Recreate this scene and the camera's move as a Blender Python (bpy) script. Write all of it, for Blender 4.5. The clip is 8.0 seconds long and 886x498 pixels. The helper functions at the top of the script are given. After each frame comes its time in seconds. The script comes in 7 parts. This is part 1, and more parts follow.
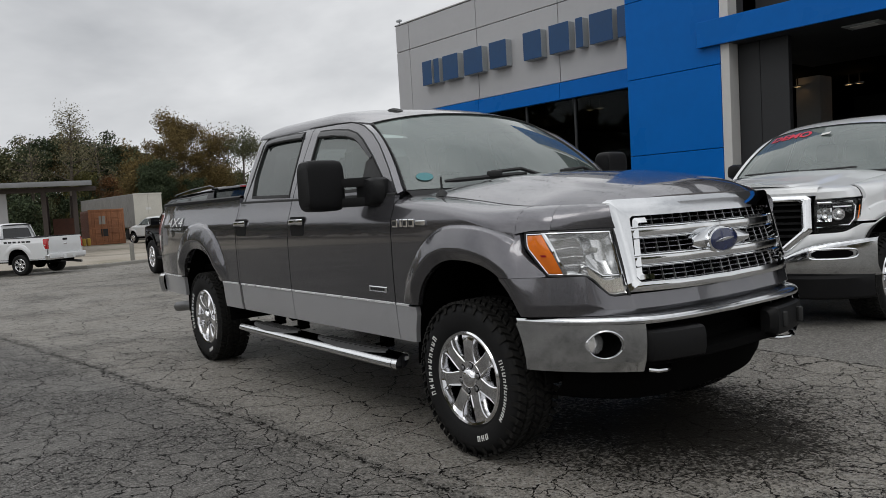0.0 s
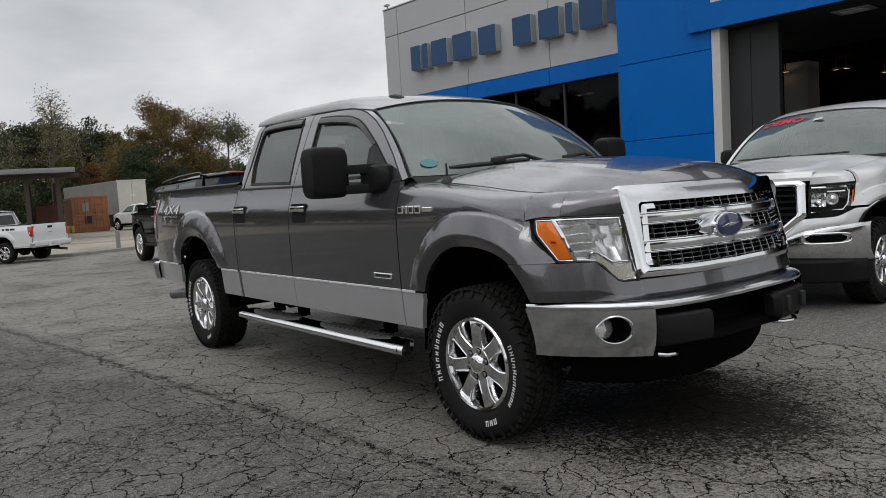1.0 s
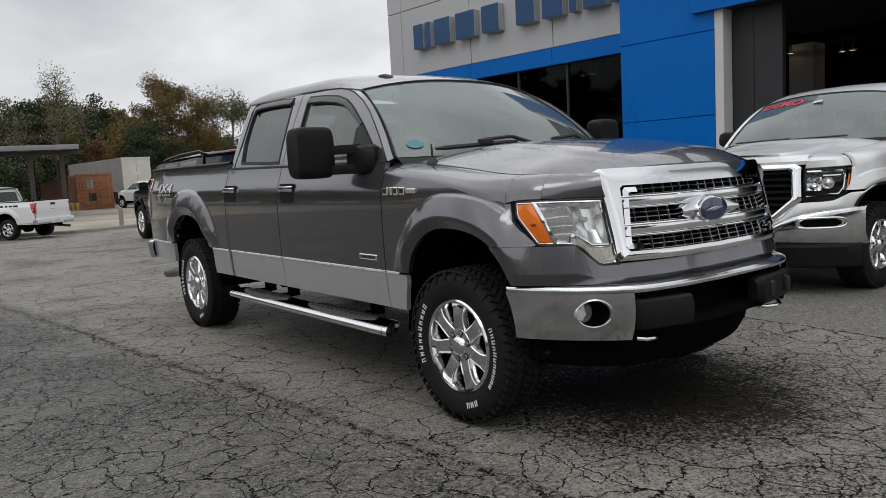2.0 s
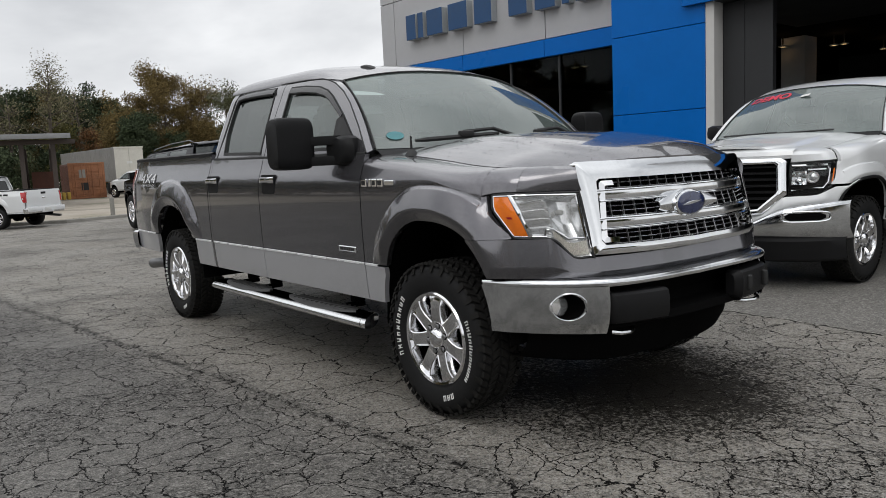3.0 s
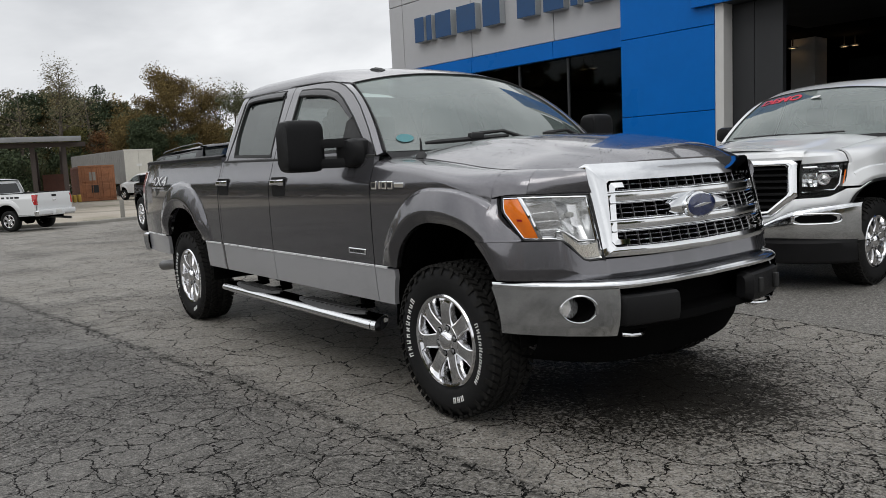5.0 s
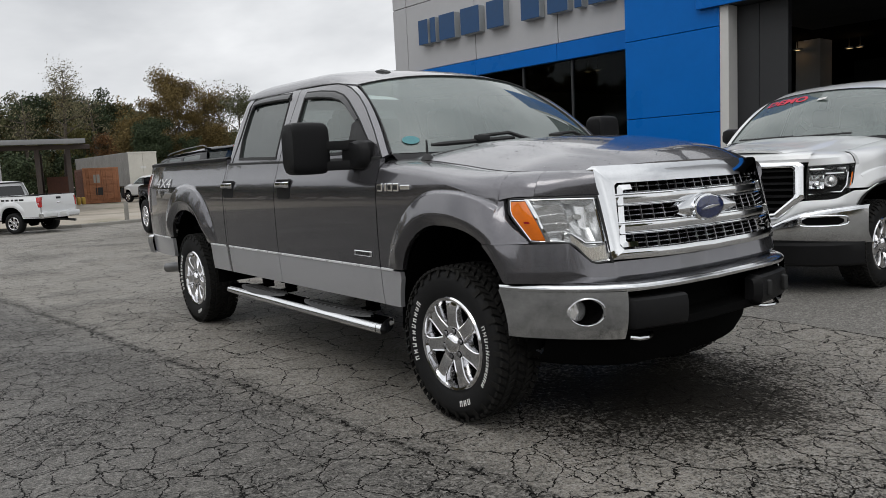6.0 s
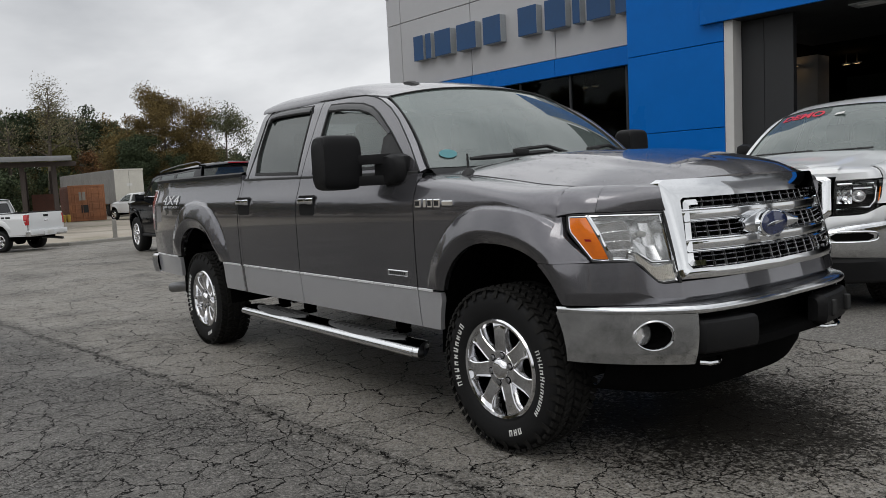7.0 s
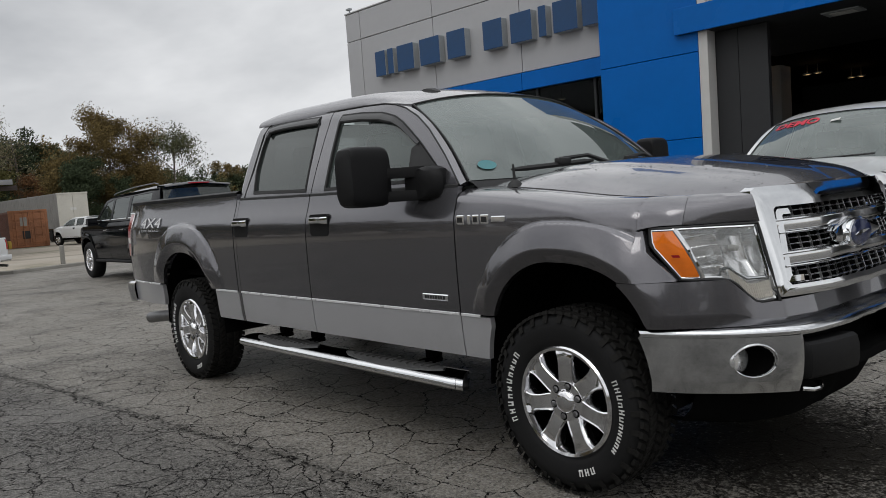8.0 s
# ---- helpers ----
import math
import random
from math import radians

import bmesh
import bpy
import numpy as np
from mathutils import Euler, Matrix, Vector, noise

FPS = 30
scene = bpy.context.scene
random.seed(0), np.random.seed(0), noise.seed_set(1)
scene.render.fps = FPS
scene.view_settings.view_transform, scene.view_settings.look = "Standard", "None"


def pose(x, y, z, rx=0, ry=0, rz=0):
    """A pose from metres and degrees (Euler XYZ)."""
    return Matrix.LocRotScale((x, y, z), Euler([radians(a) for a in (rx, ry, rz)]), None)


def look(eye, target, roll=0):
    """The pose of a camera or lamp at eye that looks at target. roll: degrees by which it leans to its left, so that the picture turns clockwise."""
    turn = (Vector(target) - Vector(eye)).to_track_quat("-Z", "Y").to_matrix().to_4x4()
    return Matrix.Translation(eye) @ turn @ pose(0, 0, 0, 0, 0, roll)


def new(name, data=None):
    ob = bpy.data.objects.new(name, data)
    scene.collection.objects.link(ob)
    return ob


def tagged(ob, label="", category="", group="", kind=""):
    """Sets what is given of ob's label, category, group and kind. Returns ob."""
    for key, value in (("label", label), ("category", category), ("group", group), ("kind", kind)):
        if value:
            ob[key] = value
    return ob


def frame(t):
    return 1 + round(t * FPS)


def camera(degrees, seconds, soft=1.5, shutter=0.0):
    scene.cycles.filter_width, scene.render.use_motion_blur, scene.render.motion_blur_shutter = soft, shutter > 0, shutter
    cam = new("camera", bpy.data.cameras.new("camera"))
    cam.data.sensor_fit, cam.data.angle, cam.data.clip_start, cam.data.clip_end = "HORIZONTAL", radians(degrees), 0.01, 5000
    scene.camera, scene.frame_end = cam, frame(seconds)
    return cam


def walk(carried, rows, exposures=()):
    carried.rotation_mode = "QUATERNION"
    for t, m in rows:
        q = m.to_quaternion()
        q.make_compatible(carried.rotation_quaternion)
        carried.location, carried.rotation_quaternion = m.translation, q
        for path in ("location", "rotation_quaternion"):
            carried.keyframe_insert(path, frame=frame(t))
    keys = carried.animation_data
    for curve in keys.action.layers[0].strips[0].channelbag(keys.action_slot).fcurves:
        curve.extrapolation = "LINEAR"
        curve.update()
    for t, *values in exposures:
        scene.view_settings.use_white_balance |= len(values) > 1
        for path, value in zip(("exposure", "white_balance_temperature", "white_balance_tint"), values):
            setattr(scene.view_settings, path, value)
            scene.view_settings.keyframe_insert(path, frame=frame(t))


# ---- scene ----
cam = camera(60.9, 8.0, soft=0.64)
PATH = [
    (0, (2.948, -3.296, 1.286), (1.36, -2.088, 1.164), -3.3),
    (0.5, (2.901, -3.365, 1.299), (1.334, -2.128, 1.175), -3.6),
    (1, (2.887, -3.389, 1.297), (1.322, -2.153, 1.135), -3.5),
    (1.5, (2.911, -3.353, 1.299), (1.338, -2.133, 1.104), -3.3),
    (3, (2.99, -3.215, 1.298), (1.429, -1.987, 1.061), -2.7),
    (3.5, (2.985, -3.216, 1.299), (1.419, -1.996, 1.055), -2.9),
    (4, (2.989, -3.221, 1.298), (1.424, -1.999, 1.056), -2.9),
    (4.5, (2.989, -3.224, 1.299), (1.42, -2.006, 1.063), -2.8),
    (6, (2.964, -3.225, 1.299), (1.384, -2.02, 1.075), -2.8),
    (6.5, (2.809, -3.262, 1.289), (1.259, -2.016, 1.079), -2.5),
    (7, (2.613, -3.322, 1.302), (1.054, -2.082, 1.120), -2.9),
    (7.5, (2.347, -3.353, 1.283), (0.806, -2.086, 1.142), -3.6),
    (8, (2.033, -3.423, 1.316), (0.558, -2.081, 1.170), -4.1),
]
walk(cam, [(t, look(eye, target, roll)) for t, eye, target, roll in PATH],
     exposures=[(0, 0.0), (1.0, 0.03), (1.7, 0.1), (3.0, 0.27), (4.5, 0.27), (6.0, 0.22), (7.0, 0.1), (8.0, 0.0)])

# ---------------------------------------------------------------- sky and sun
world = bpy.data.worlds.new("overcast_sky")
scene.world = world
world.use_nodes = True
wt = world.node_tree
for nd in list(wt.nodes):
    wt.nodes.remove(nd)


def wnode(kind, **kw):
    nd = wt.nodes.new(kind)
    for k, v in kw.items():
        nd.inputs[k].default_value = v
    return nd


w_out = wnode("ShaderNodeOutputWorld")
w_bg = wnode("ShaderNodeBackground", Strength=1.0)
w_sky = wt.nodes.new("ShaderNodeTexSky")
w_sky.sky_type = "NISHITA"
w_sky.sun_disc = False
w_sky.sun_elevation = radians(38)
w_sky.sun_rotation = radians(200)
w_co = wnode("ShaderNodeTexCoord")
w_map = wt.nodes.new("ShaderNodeMapping")
w_map.inputs["Scale"].default_value = (1.0, 1.0, 1.9)
w_map.inputs["Location"].default_value = (0.35, 0.2, 0.0)
w_n1 = wnode("ShaderNodeTexNoise", Scale=1.7, Detail=6.0, Roughness=0.52, Distortion=0.25)
w_ramp = wt.nodes.new("ShaderNodeValToRGB")
w_ramp.color_ramp.elements[0].position = 0.34
w_ramp.color_ramp.elements[0].color = (0.47, 0.485, 0.51, 1)
w_ramp.color_ramp.elements[1].position = 0.66
w_ramp.color_ramp.elements[1].color = (0.93, 0.94, 0.955, 1)
w_mul = wt.nodes.new("ShaderNodeMix")
w_mul.data_type = "RGBA"
w_mul.inputs[0].default_value = 0.985
w_sc = wt.nodes.new("ShaderNodeVectorMath")
w_sc.operation = "SCALE"
w_sc.inputs["Scale"].default_value = 0.12
wt.links.new(w_co.outputs["Generated"], w_map.inputs["Vector"])
wt.links.new(w_map.outputs[0], w_n1.inputs["Vector"])
wt.links.new(w_n1.outputs["Fac"], w_ramp.inputs["Fac"])
wt.links.new(w_sky.outputs[0], w_sc.inputs[0])
wt.links.new(w_sc.outputs[0], w_mul.inputs[6])
wt.links.new(w_ramp.outputs[0], w_mul.inputs[7])
# an overcast sky is brightest overhead
w_sep = wt.nodes.new("ShaderNodeSeparateXYZ")
w_zen = wt.nodes.new("ShaderNodeMapRange")
w_zen.interpolation_type = "SMOOTHSTEP"
for k, v in (("From Min", 0.30), ("From Max", 1.0), ("To Min", 1.0), ("To Max", 1.75)):
    w_zen.inputs[k].default_value = v
w_top = wt.nodes.new("ShaderNodeVectorMath")
w_top.operation = "SCALE"
wt.links.new(w_co.outputs["Generated"], w_sep.inputs[0])
wt.links.new(w_sep.outputs[2], w_zen.inputs["Value"])
wt.links.new(w_zen.outputs[0], w_top.inputs["Scale"])
wt.links.new(w_mul.outputs[2], w_top.inputs[0])
wt.links.new(w_top.outputs[0], w_bg.inputs["Color"])
wt.links.new(w_bg.outputs[0], w_out.inputs[0])

sun_data = bpy.data.lights.new("sun", "SUN")
sun_data.energy, sun_data.angle, sun_data.color = 0.4, radians(25), (1.0, 0.97, 0.93)
sun = new("sun", sun_data)
sun.matrix_world = look((6, -12, 14), (0, 0, 0))

# ---------------------------------------------------------------- materials


class Mat:
    """A node material under construction."""

    def __init__(self, name):
        self.m = bpy.data.materials.new(name)
        self.m.use_nodes = True
        self.t = self.m.node_tree
        self.b = self.t.nodes["Principled BSDF"]
        self.o = self.t.nodes["Material Output"]

    def node(self, kind, **kw):
        nd = self.t.nodes.new(kind)
        for k, v in kw.items():
            nd.inputs[k.replace("_", " ")].default_value = v
        return nd

    def link(self, a, b):
        self.t.links.new(a, b)

    def coords(self, scale=(1, 1, 1)):
        co = self.node("ShaderNodeTexCoord")
        mp = self.node("ShaderNodeMapping", Scale=scale)
        self.link(co.outputs["Object"], mp.inputs["Vector"])
        return mp.outputs[0]

    def noise(self, scale, detail=4.0, rough=0.55, vec=None):
        nd = self.node("ShaderNodeTexNoise", Scale=scale, Detail=detail, Roughness=rough)
        if vec is not None:
            self.link(vec, nd.inputs["Vector"])
        return nd.outputs["Fac"]

    def ramp(self, fac, stops):
        nd = self.node("ShaderNodeValToRGB")
        el = nd.color_ramp.elements
        while len(el) < len(stops):
            el.new(0.5)
        for e, (p, c) in zip(el, stops):
            e.position = p
            e.color = (c, c, c, 1) if isinstance(c, (int, float)) else (*c, 1)
        self.link(fac, nd.inputs["Fac"])
        return nd.outputs["Color"]

    def mix(self, fac, a, b, mode="MIX"):
        nd = self.node("ShaderNodeMix")
        nd.data_type, nd.blend_type = "RGBA", mode
        for sock, v in ((nd.inputs[0], fac), (nd.inputs[6], a), (nd.inputs[7], b)):
            if isinstance(v, (int, float)):
                sock.default_value = v
            elif isinstance(v, tuple):
                sock.default_value = (*v, 1)
            else:
                self.link(v, sock)
        return nd.outputs[2]

    def math(self, op, a, b=0.0):
        nd = self.node("ShaderNodeMath")
        nd.operation = op
        for sock, v in ((nd.inputs[0], a), (nd.inputs[1], b)):
            if isinstance(v, (int, float)):
                sock.default_value = v
            else:
                self.link(v, sock)
        return nd.outputs[0]

    def bump(self, height, strength, distance=0.01):
        nd = self.node("ShaderNodeBump", Strength=strength, Distance=distance)
        self.link(height, nd.inputs["Height"])
        self.link(nd.outputs[0], self.b.inputs["Normal"])
        return nd


def simple(name, color, rough=0.5, metal=0.0, vary=0.12, scale=6.0, bump=0.0, bscale=120.0, coat=0.0, spec=0.5):
    """Base colour with mottling at two scales, roughness wear and optional fine relief."""
    k = Mat(name)
    vec = k.coords()
    n1 = k.noise(scale, 4, 0.6, vec)
    n2 = k.noise(scale * 9, 3, 0.6, vec)
    f = k.math("ADD", k.math("MULTIPLY", n1, 0.65), k.math("MULTIPLY", n2, 0.35))
    lo = tuple(c * (1 - vary) for c in color)
    hi = tuple(min(1.0, c * (1 + vary)) for c in color)
    k.link(k.ramp(f, [(0.3, lo), (0.7, hi)]), k.b.inputs["Base Color"])
    k.link(k.ramp(n1, [(0.3, max(0.0, rough - 0.06)), (0.7, min(1.0, rough + 0.06))]), k.b.inputs["Roughness"])
    k.b.inputs["Metallic"].default_value = metal
    k.b.inputs["Specular IOR Level"].default_value = spec
    k.b.inputs["Coat Weight"].default_value = coat
    k.b.inputs["Coat Roughness"].default_value = 0.04
    if bump:
        k.bump(k.noise(bscale, 3, 0.6, vec), bump, 0.004)
    return k.m


def car_paint(name, color, flake, rough=0.34, metal=0.55):
    """Metallic base with flake, clear coat and a thin film of road dust."""
    k = Mat(name)
    vec = k.coords()
    fl = k.noise(900, 2, 0.7, vec)
    base = k.mix(k.ramp(fl, [(0.45, 0.0), (0.7, 1.0)]), color, flake)
    dirt = k.ramp(k.noise(3.5, 6, 0.65, vec), [(0.5, 0.0), (0.85, 0.22)])
    k.link(k.mix(dirt, base, (0.20, 0.195, 0.185)), k.b.inputs["Base Color"])
    k.b.inputs["Metallic"].default_value = metal
    k.b.inputs["Roughness"].default_value = rough
    k.b.inputs["Coat Weight"].default_value = 1.0
    k.link(k.ramp(k.noise(2.2, 5, 0.6, vec), [(0.35, 0.01), (0.8, 0.05)]), k.b.inputs["Coat Roughness"])
    return k.m


def glass(name, tint, gloss_rough=0.0, clear=0.6, ior=1.5, haze=0.0):
    """A tinted pane: tinted see-through, a thin film of mist or dust that also paints in some sky reflection, and a
    Fresnel-weighted mirror of the surroundings.
    """
    k = Mat(name)
    tr = k.node("ShaderNodeBsdfTransparent", Color=(*[c * clear for c in tint], 1))
    under = tr.outputs[0]
    if haze:
        df = k.node("ShaderNodeBsdfDiffuse", Color=(0.54, 0.66, 0.62, 1))
        hz = k.node("ShaderNodeMixShader")
        k.link(k.ramp(k.noise(1.6, 4, 0.6, k.coords()), [(0.3, haze * 0.8), (0.7, haze * 1.2)]), hz.inputs[0])
        k.link(under, hz.inputs[1])
        k.link(df.outputs[0], hz.inputs[2])
        under = hz.outputs[0]
    gl = k.node("ShaderNodeBsdfGlossy", Color=(0.95, 0.98, 0.97, 1), Roughness=gloss_rough)
    fr = k.node("ShaderNodeFresnel", IOR=ior)
    mx = k.node("ShaderNodeMixShader")
    k.link(fr.outputs[0], mx.inputs[0])
    k.link(under, mx.inputs[1])
    k.link(gl.outputs[0], mx.inputs[2])
    k.link(mx.outputs[0], k.o.inputs["Surface"])
    return k.m


def asphalt_mat():
    """Old asphalt: ragged crack net, coarse grain, gravelly worn patches and a paving joint between two lanes."""
    k = Mat("cracked_asphalt")
    vec = k.coords()

    def warp(v, scale, amp):
        n = k.node("ShaderNodeTexNoise", Scale=scale, Detail=2.0)
        k.link(vec, n.inputs["Vector"])
        w = k.node("ShaderNodeVectorMath")
        w.operation = "MULTIPLY_ADD"
        w.inputs[1].default_value = (amp, amp, 0.0)
        k.link(n.outputs["Color"], w.inputs[0])
        k.link(v, w.inputs[2])
        return w.outputs[0]
    wv = warp(warp(warp(vec, 1.3, 0.40), 9.0, 0.10), 50.0, 0.040)

    def crack(scale, width):
        v = k.node("ShaderNodeTexVoronoi", Scale=scale)
        v.feature = "DISTANCE_TO_EDGE"
        v.voronoi_dimensions = "2D"
        k.link(wv, v.inputs["Vector"])
        return k.ramp(v.outputs["Distance"], [(0.0, 1.0), (width * 0.7, 1.0), (width, 0.0)])

    # older, more worn lane on one side of the joint
    sep = k.node("ShaderNodeSeparateXYZ")
    k.link(warp(warp(vec, 1.6, 0.12), 14.0, 0.09), sep.inputs[0])
    line = k.math("SUBTRACT", sep.outputs[1], k.math("MULTIPLY", sep.outputs[0], 0.108))
    off = k.math("ADD", line, 1.25)
    older = k.ramp(k.math("ADD", k.math("MULTIPLY", off, -2.0), 0.5), [(0.0, 0.0), (1.0, 1.0)])
    joint = k.ramp(k.math("ABSOLUTE", off), [(0.0, 1.0), (0.010, 0.9), (0.050, 0.0)])
    patch = k.noise(0.85, 5, 0.68, vec)
    worn = k.ramp(k.math("ADD", patch, k.math("MULTIPLY", older, 0.07)), [(0.51, 0.0), (0.63, 1.0)])
    worn = k.math("MAXIMUM", worn, k.math("MULTIPLY", joint, k.ramp(k.noise(2.3, 3, 0.6, vec), [(0.35, 0.35), (0.6, 1.0)])))
    fade = k.ramp(k.noise(4.0, 4, 0.7, vec), [(0.42, 0.0), (0.48, 1.0)])
    fine = k.ramp(k.noise(11.0, 4, 0.7, vec), [(0.42, 0.0), (0.56, 1.0)])
    big = k.math("MULTIPLY", crack(3.4, 0.016), k.ramp(k.noise(2.4, 4, 0.65, vec), [(0.30, 0.0), (0.36, 1.0)]))
    near = k.math("ADD", 0.30, k.math("MULTIPLY", k.math("MAXIMUM", older, k.ramp(k.math("MULTIPLY", sep.outputs[0], 0.25), [(0.10, 0.0), (0.30, 1.0)])), 0.70))
    small = k.math("MULTIPLY", k.math("MULTIPLY", crack(6.4, 0.023), fade), k.ramp(k.math("ADD", near, k.math("MULTIPLY", k.noise(1.7, 3, 0.6, vec), 0.5)), [(0.66, 0.0), (0.78, 1.0)]))
    tiny = k.math("MULTIPLY", crack(13.0, 0.034), k.math("MULTIPLY", fine, k.math("ADD", k.math("MULTIPLY", worn, 0.8), 0.2)))
    crumb = k.math("MULTIPLY", k.ramp(k.noise(46, 4, 0.75, vec), [(0.55, 0.0), (0.60, 1.0)]), k.math("ADD", k.math("MULTIPLY", worn, 0.80), 0.04))
    seam = k.math("MULTIPLY", joint, k.ramp(k.noise(20, 5, 0.8, vec), [(0.50, 0.0), (0.55, 1.0)]))
    cr = k.math("MAXIMUM", k.math("MAXIMUM", k.math("MAXIMUM", big, seam), small), k.math("MAXIMUM", tiny, crumb))
    # newer, uncracked strip along the front of the building, with a crack at its edge
    rim = k.math("SUBTRACT", k.math("ADD", sep.outputs[1], k.math("MULTIPLY", sep.outputs[0], 0.06)), 2.26)
    newer = k.math("MULTIPLY", k.ramp(rim, [(0.0, 0.0), (0.03, 1.0)]), k.ramp(k.math("ADD", k.math("MULTIPLY", sep.outputs[0], 0.2), 0.8), [(0.0, 0.0), (0.25, 1.0)]))
    edge = k.math("MULTIPLY", k.ramp(k.math("ABSOLUTE", rim), [(0.006, 1.0), (0.012, 0.0)]), k.ramp(k.noise(6, 3, 0.6, vec), [(0.42, 0.0), (0.46, 1.0)]))
    cr = k.math("MAXIMUM", k.math("MULTIPLY", cr, k.math("SUBTRACT", 1.0, newer)), edge)

    def chips(scale):
        v = k.node("ShaderNodeTexVoronoi", Scale=scale)
        v.voronoi_dimensions = "2D"
        k.link(vec, v.inputs["Vector"])
        sp = k.node("ShaderNodeSeparateColor")
        k.link(v.outputs["Color"], sp.inputs[0])
        return v.outputs["Distance"], sp.outputs[0], sp.outputs[1]
    d1, r1, g1 = chips(150.0)
    _, r2, g2 = chips(68.0)
    mott = k.noise(1.1, 6, 0.68, vec)
    base = k.ramp(mott, [(0.25, (0.190, 0.174, 0.148)), (0.75, (0.283, 0.259, 0.221))])
    base = k.mix(k.math("MULTIPLY", older, 0.80), base, (0.082, 0.078, 0.072))
    base = k.mix(k.math("MULTIPLY", newer, 0.6), base, (0.075, 0.074, 0.073))
    base = k.mix(k.math("MULTIPLY", worn, 0.30), base, (0.094, 0.090, 0.085))
    bright = k.math("SUBTRACT", 1.0, k.math("MULTIPLY", older, 0.45))
    base = k.mix(k.ramp(r1, [(0.0, 0.85), (0.38, 0.0)]), base, (0.018, 0.017, 0.016))
    base = k.mix(k.math("MULTIPLY", k.ramp(g1, [(0.56, 0.0), (1.0, 0.95)]), bright), base, (0.33, 0.315, 0.285))
    base = k.mix(k.math("MULTIPLY", k.ramp(r2, [(0.80, 0.0), (1.0, 0.80)]), bright), base, (0.34, 0.325, 0.30))
    base = k.mix(k.ramp(g2, [(0.0, 0.6), (0.22, 0.0)]), base, (0.035, 0.033, 0.031))
    base = k.mix(k.math("MULTIPLY", cr, 0.98), base, (0.003, 0.003, 0.003))
    # damp run-off and the shade under the pickup's nose, painted as one dark patch
    nose_patch = k.node("ShaderNodeVectorMath")
    nose_patch.operation = "DISTANCE"
    k.link(warp(warp(vec, 0.9, 0.9), 6.0, 0.25), nose_patch.inputs[0])
    nose_patch.inputs[1].default_value = (1.02, 0.75, 0.0)
    dist = k.math("MULTIPLY", nose_patch.outputs["Value"], 0.25)
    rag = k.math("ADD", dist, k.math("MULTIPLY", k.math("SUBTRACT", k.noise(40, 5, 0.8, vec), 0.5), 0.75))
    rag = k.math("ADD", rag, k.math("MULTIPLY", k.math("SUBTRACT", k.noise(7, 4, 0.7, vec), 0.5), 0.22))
    dark_patch = k.ramp(rag, [(0.140, 0.93), (0.185, 0.72), (0.240, 0.0)])
    base = k.mix(dark_patch, base, (0.010, 0.0085, 0.0065))
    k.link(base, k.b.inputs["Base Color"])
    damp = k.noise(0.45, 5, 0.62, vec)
    k.link(k.mix(dark_patch, k.ramp(damp, [(0.38, 0.50), (0.66, 0.74)]), (0.62, 0.62, 0.62)), k.b.inputs["Roughness"])
    k.link(k.math("SUBTRACT", 0.40, k.math("MULTIPLY", k.math("MAXIMUM", cr, dark_patch), 0.36)), k.b.inputs["Specular IOR Level"])
    hgt = k.math("SUBTRACT", k.math("ADD", k.math("MULTIPLY", d1, 0.30), k.math("MULTIPLY", r2, 0.30)), k.math("MULTIPLY", cr, 1.5))
    k.bump(hgt, 1.0, 0.014)
    return k.m


def ground_mat():
    k = Mat("gravel_and_grass")
    vec = k.coords()
    g = k.ramp(k.noise(0.16, 5, 0.6, vec), [(0.40, (0.36, 0.325, 0.275)), (0.56, (0.30, 0.265, 0.215)), (0.70, (0.10, 0.105, 0.05))])
    fine = k.noise(9, 5, 0.7, vec)
    g = k.mix(k.ramp(fine, [(0.3, 0.5), (0.6, 0.0)]), g, (0.22, 0.195, 0.155))
    # wet dark brown puddles on the gravel
    dark_patch = k.ramp(k.noise(0.35, 3, 0.5, k.coords((1.0, 0.35, 1.0))), [(0.60, 0.0), (0.66, 0.7)])
    k.link(k.mix(dark_patch, g, (0.17, 0.145, 0.115)), k.b.inputs["Base Color"])
    k.b.inputs["Roughness"].default_value = 0.95
    k.bump(fine, 0.5, 0.03)
    return k.m


def leaf_mat(name, lo, hi):
    k = Mat(name)
    rnd = k.node("ShaderNodeNewGeometry").outputs["Random Per Island"]
    vec = k.coords()
    f = k.math("ADD", k.math("MULTIPLY", rnd, 0.6), k.math("MULTIPLY", k.noise(0.5, 3, 0.6, vec), 0.4))
    k.link(k.ramp(f, [(0.2, lo), (0.8, hi)]), k.b.inputs["Base Color"])
    k.b.inputs["Roughness"].default_value = 0.8
    k.b.inputs["Specular IOR Level"].default_value = 0.15
    return k.m


M_PAINT = car_paint("gray_metallic_paint", (0.112, 0.110, 0.119), (0.25, 0.246, 0.262), 0.23, 0.82)
M_SILVER = car_paint("silver_lower_paint", (0.43, 0.43, 0.445), (0.60, 0.60, 0.615), 0.38, 0.45)
M_WHITE = simple("white_car_paint", (0.69, 0.70, 0.705), 0.35, 0, 0.02, 2, coat=1.0)
M_BLACKCAR = simple("black_car_paint", (0.004, 0.0045, 0.006), 0.07, 0, 0.2, 3, spec=0.28)
M_CHROME = simple("chrome", (0.78, 0.79, 0.80), 0.07, 1.0, 0.05, 5)
M_BUMPER = simple("dusty_chrome", (0.66, 0.67, 0.68), 0.14, 1.0, 0.20, 6, bump=0.05, bscale=18)
M_BLACKP = simple("black_textured_plastic", (0.0065, 0.0065, 0.007), 0.5, 0, 0.25, 8, bump=0.25, bscale=420, spec=0.2)
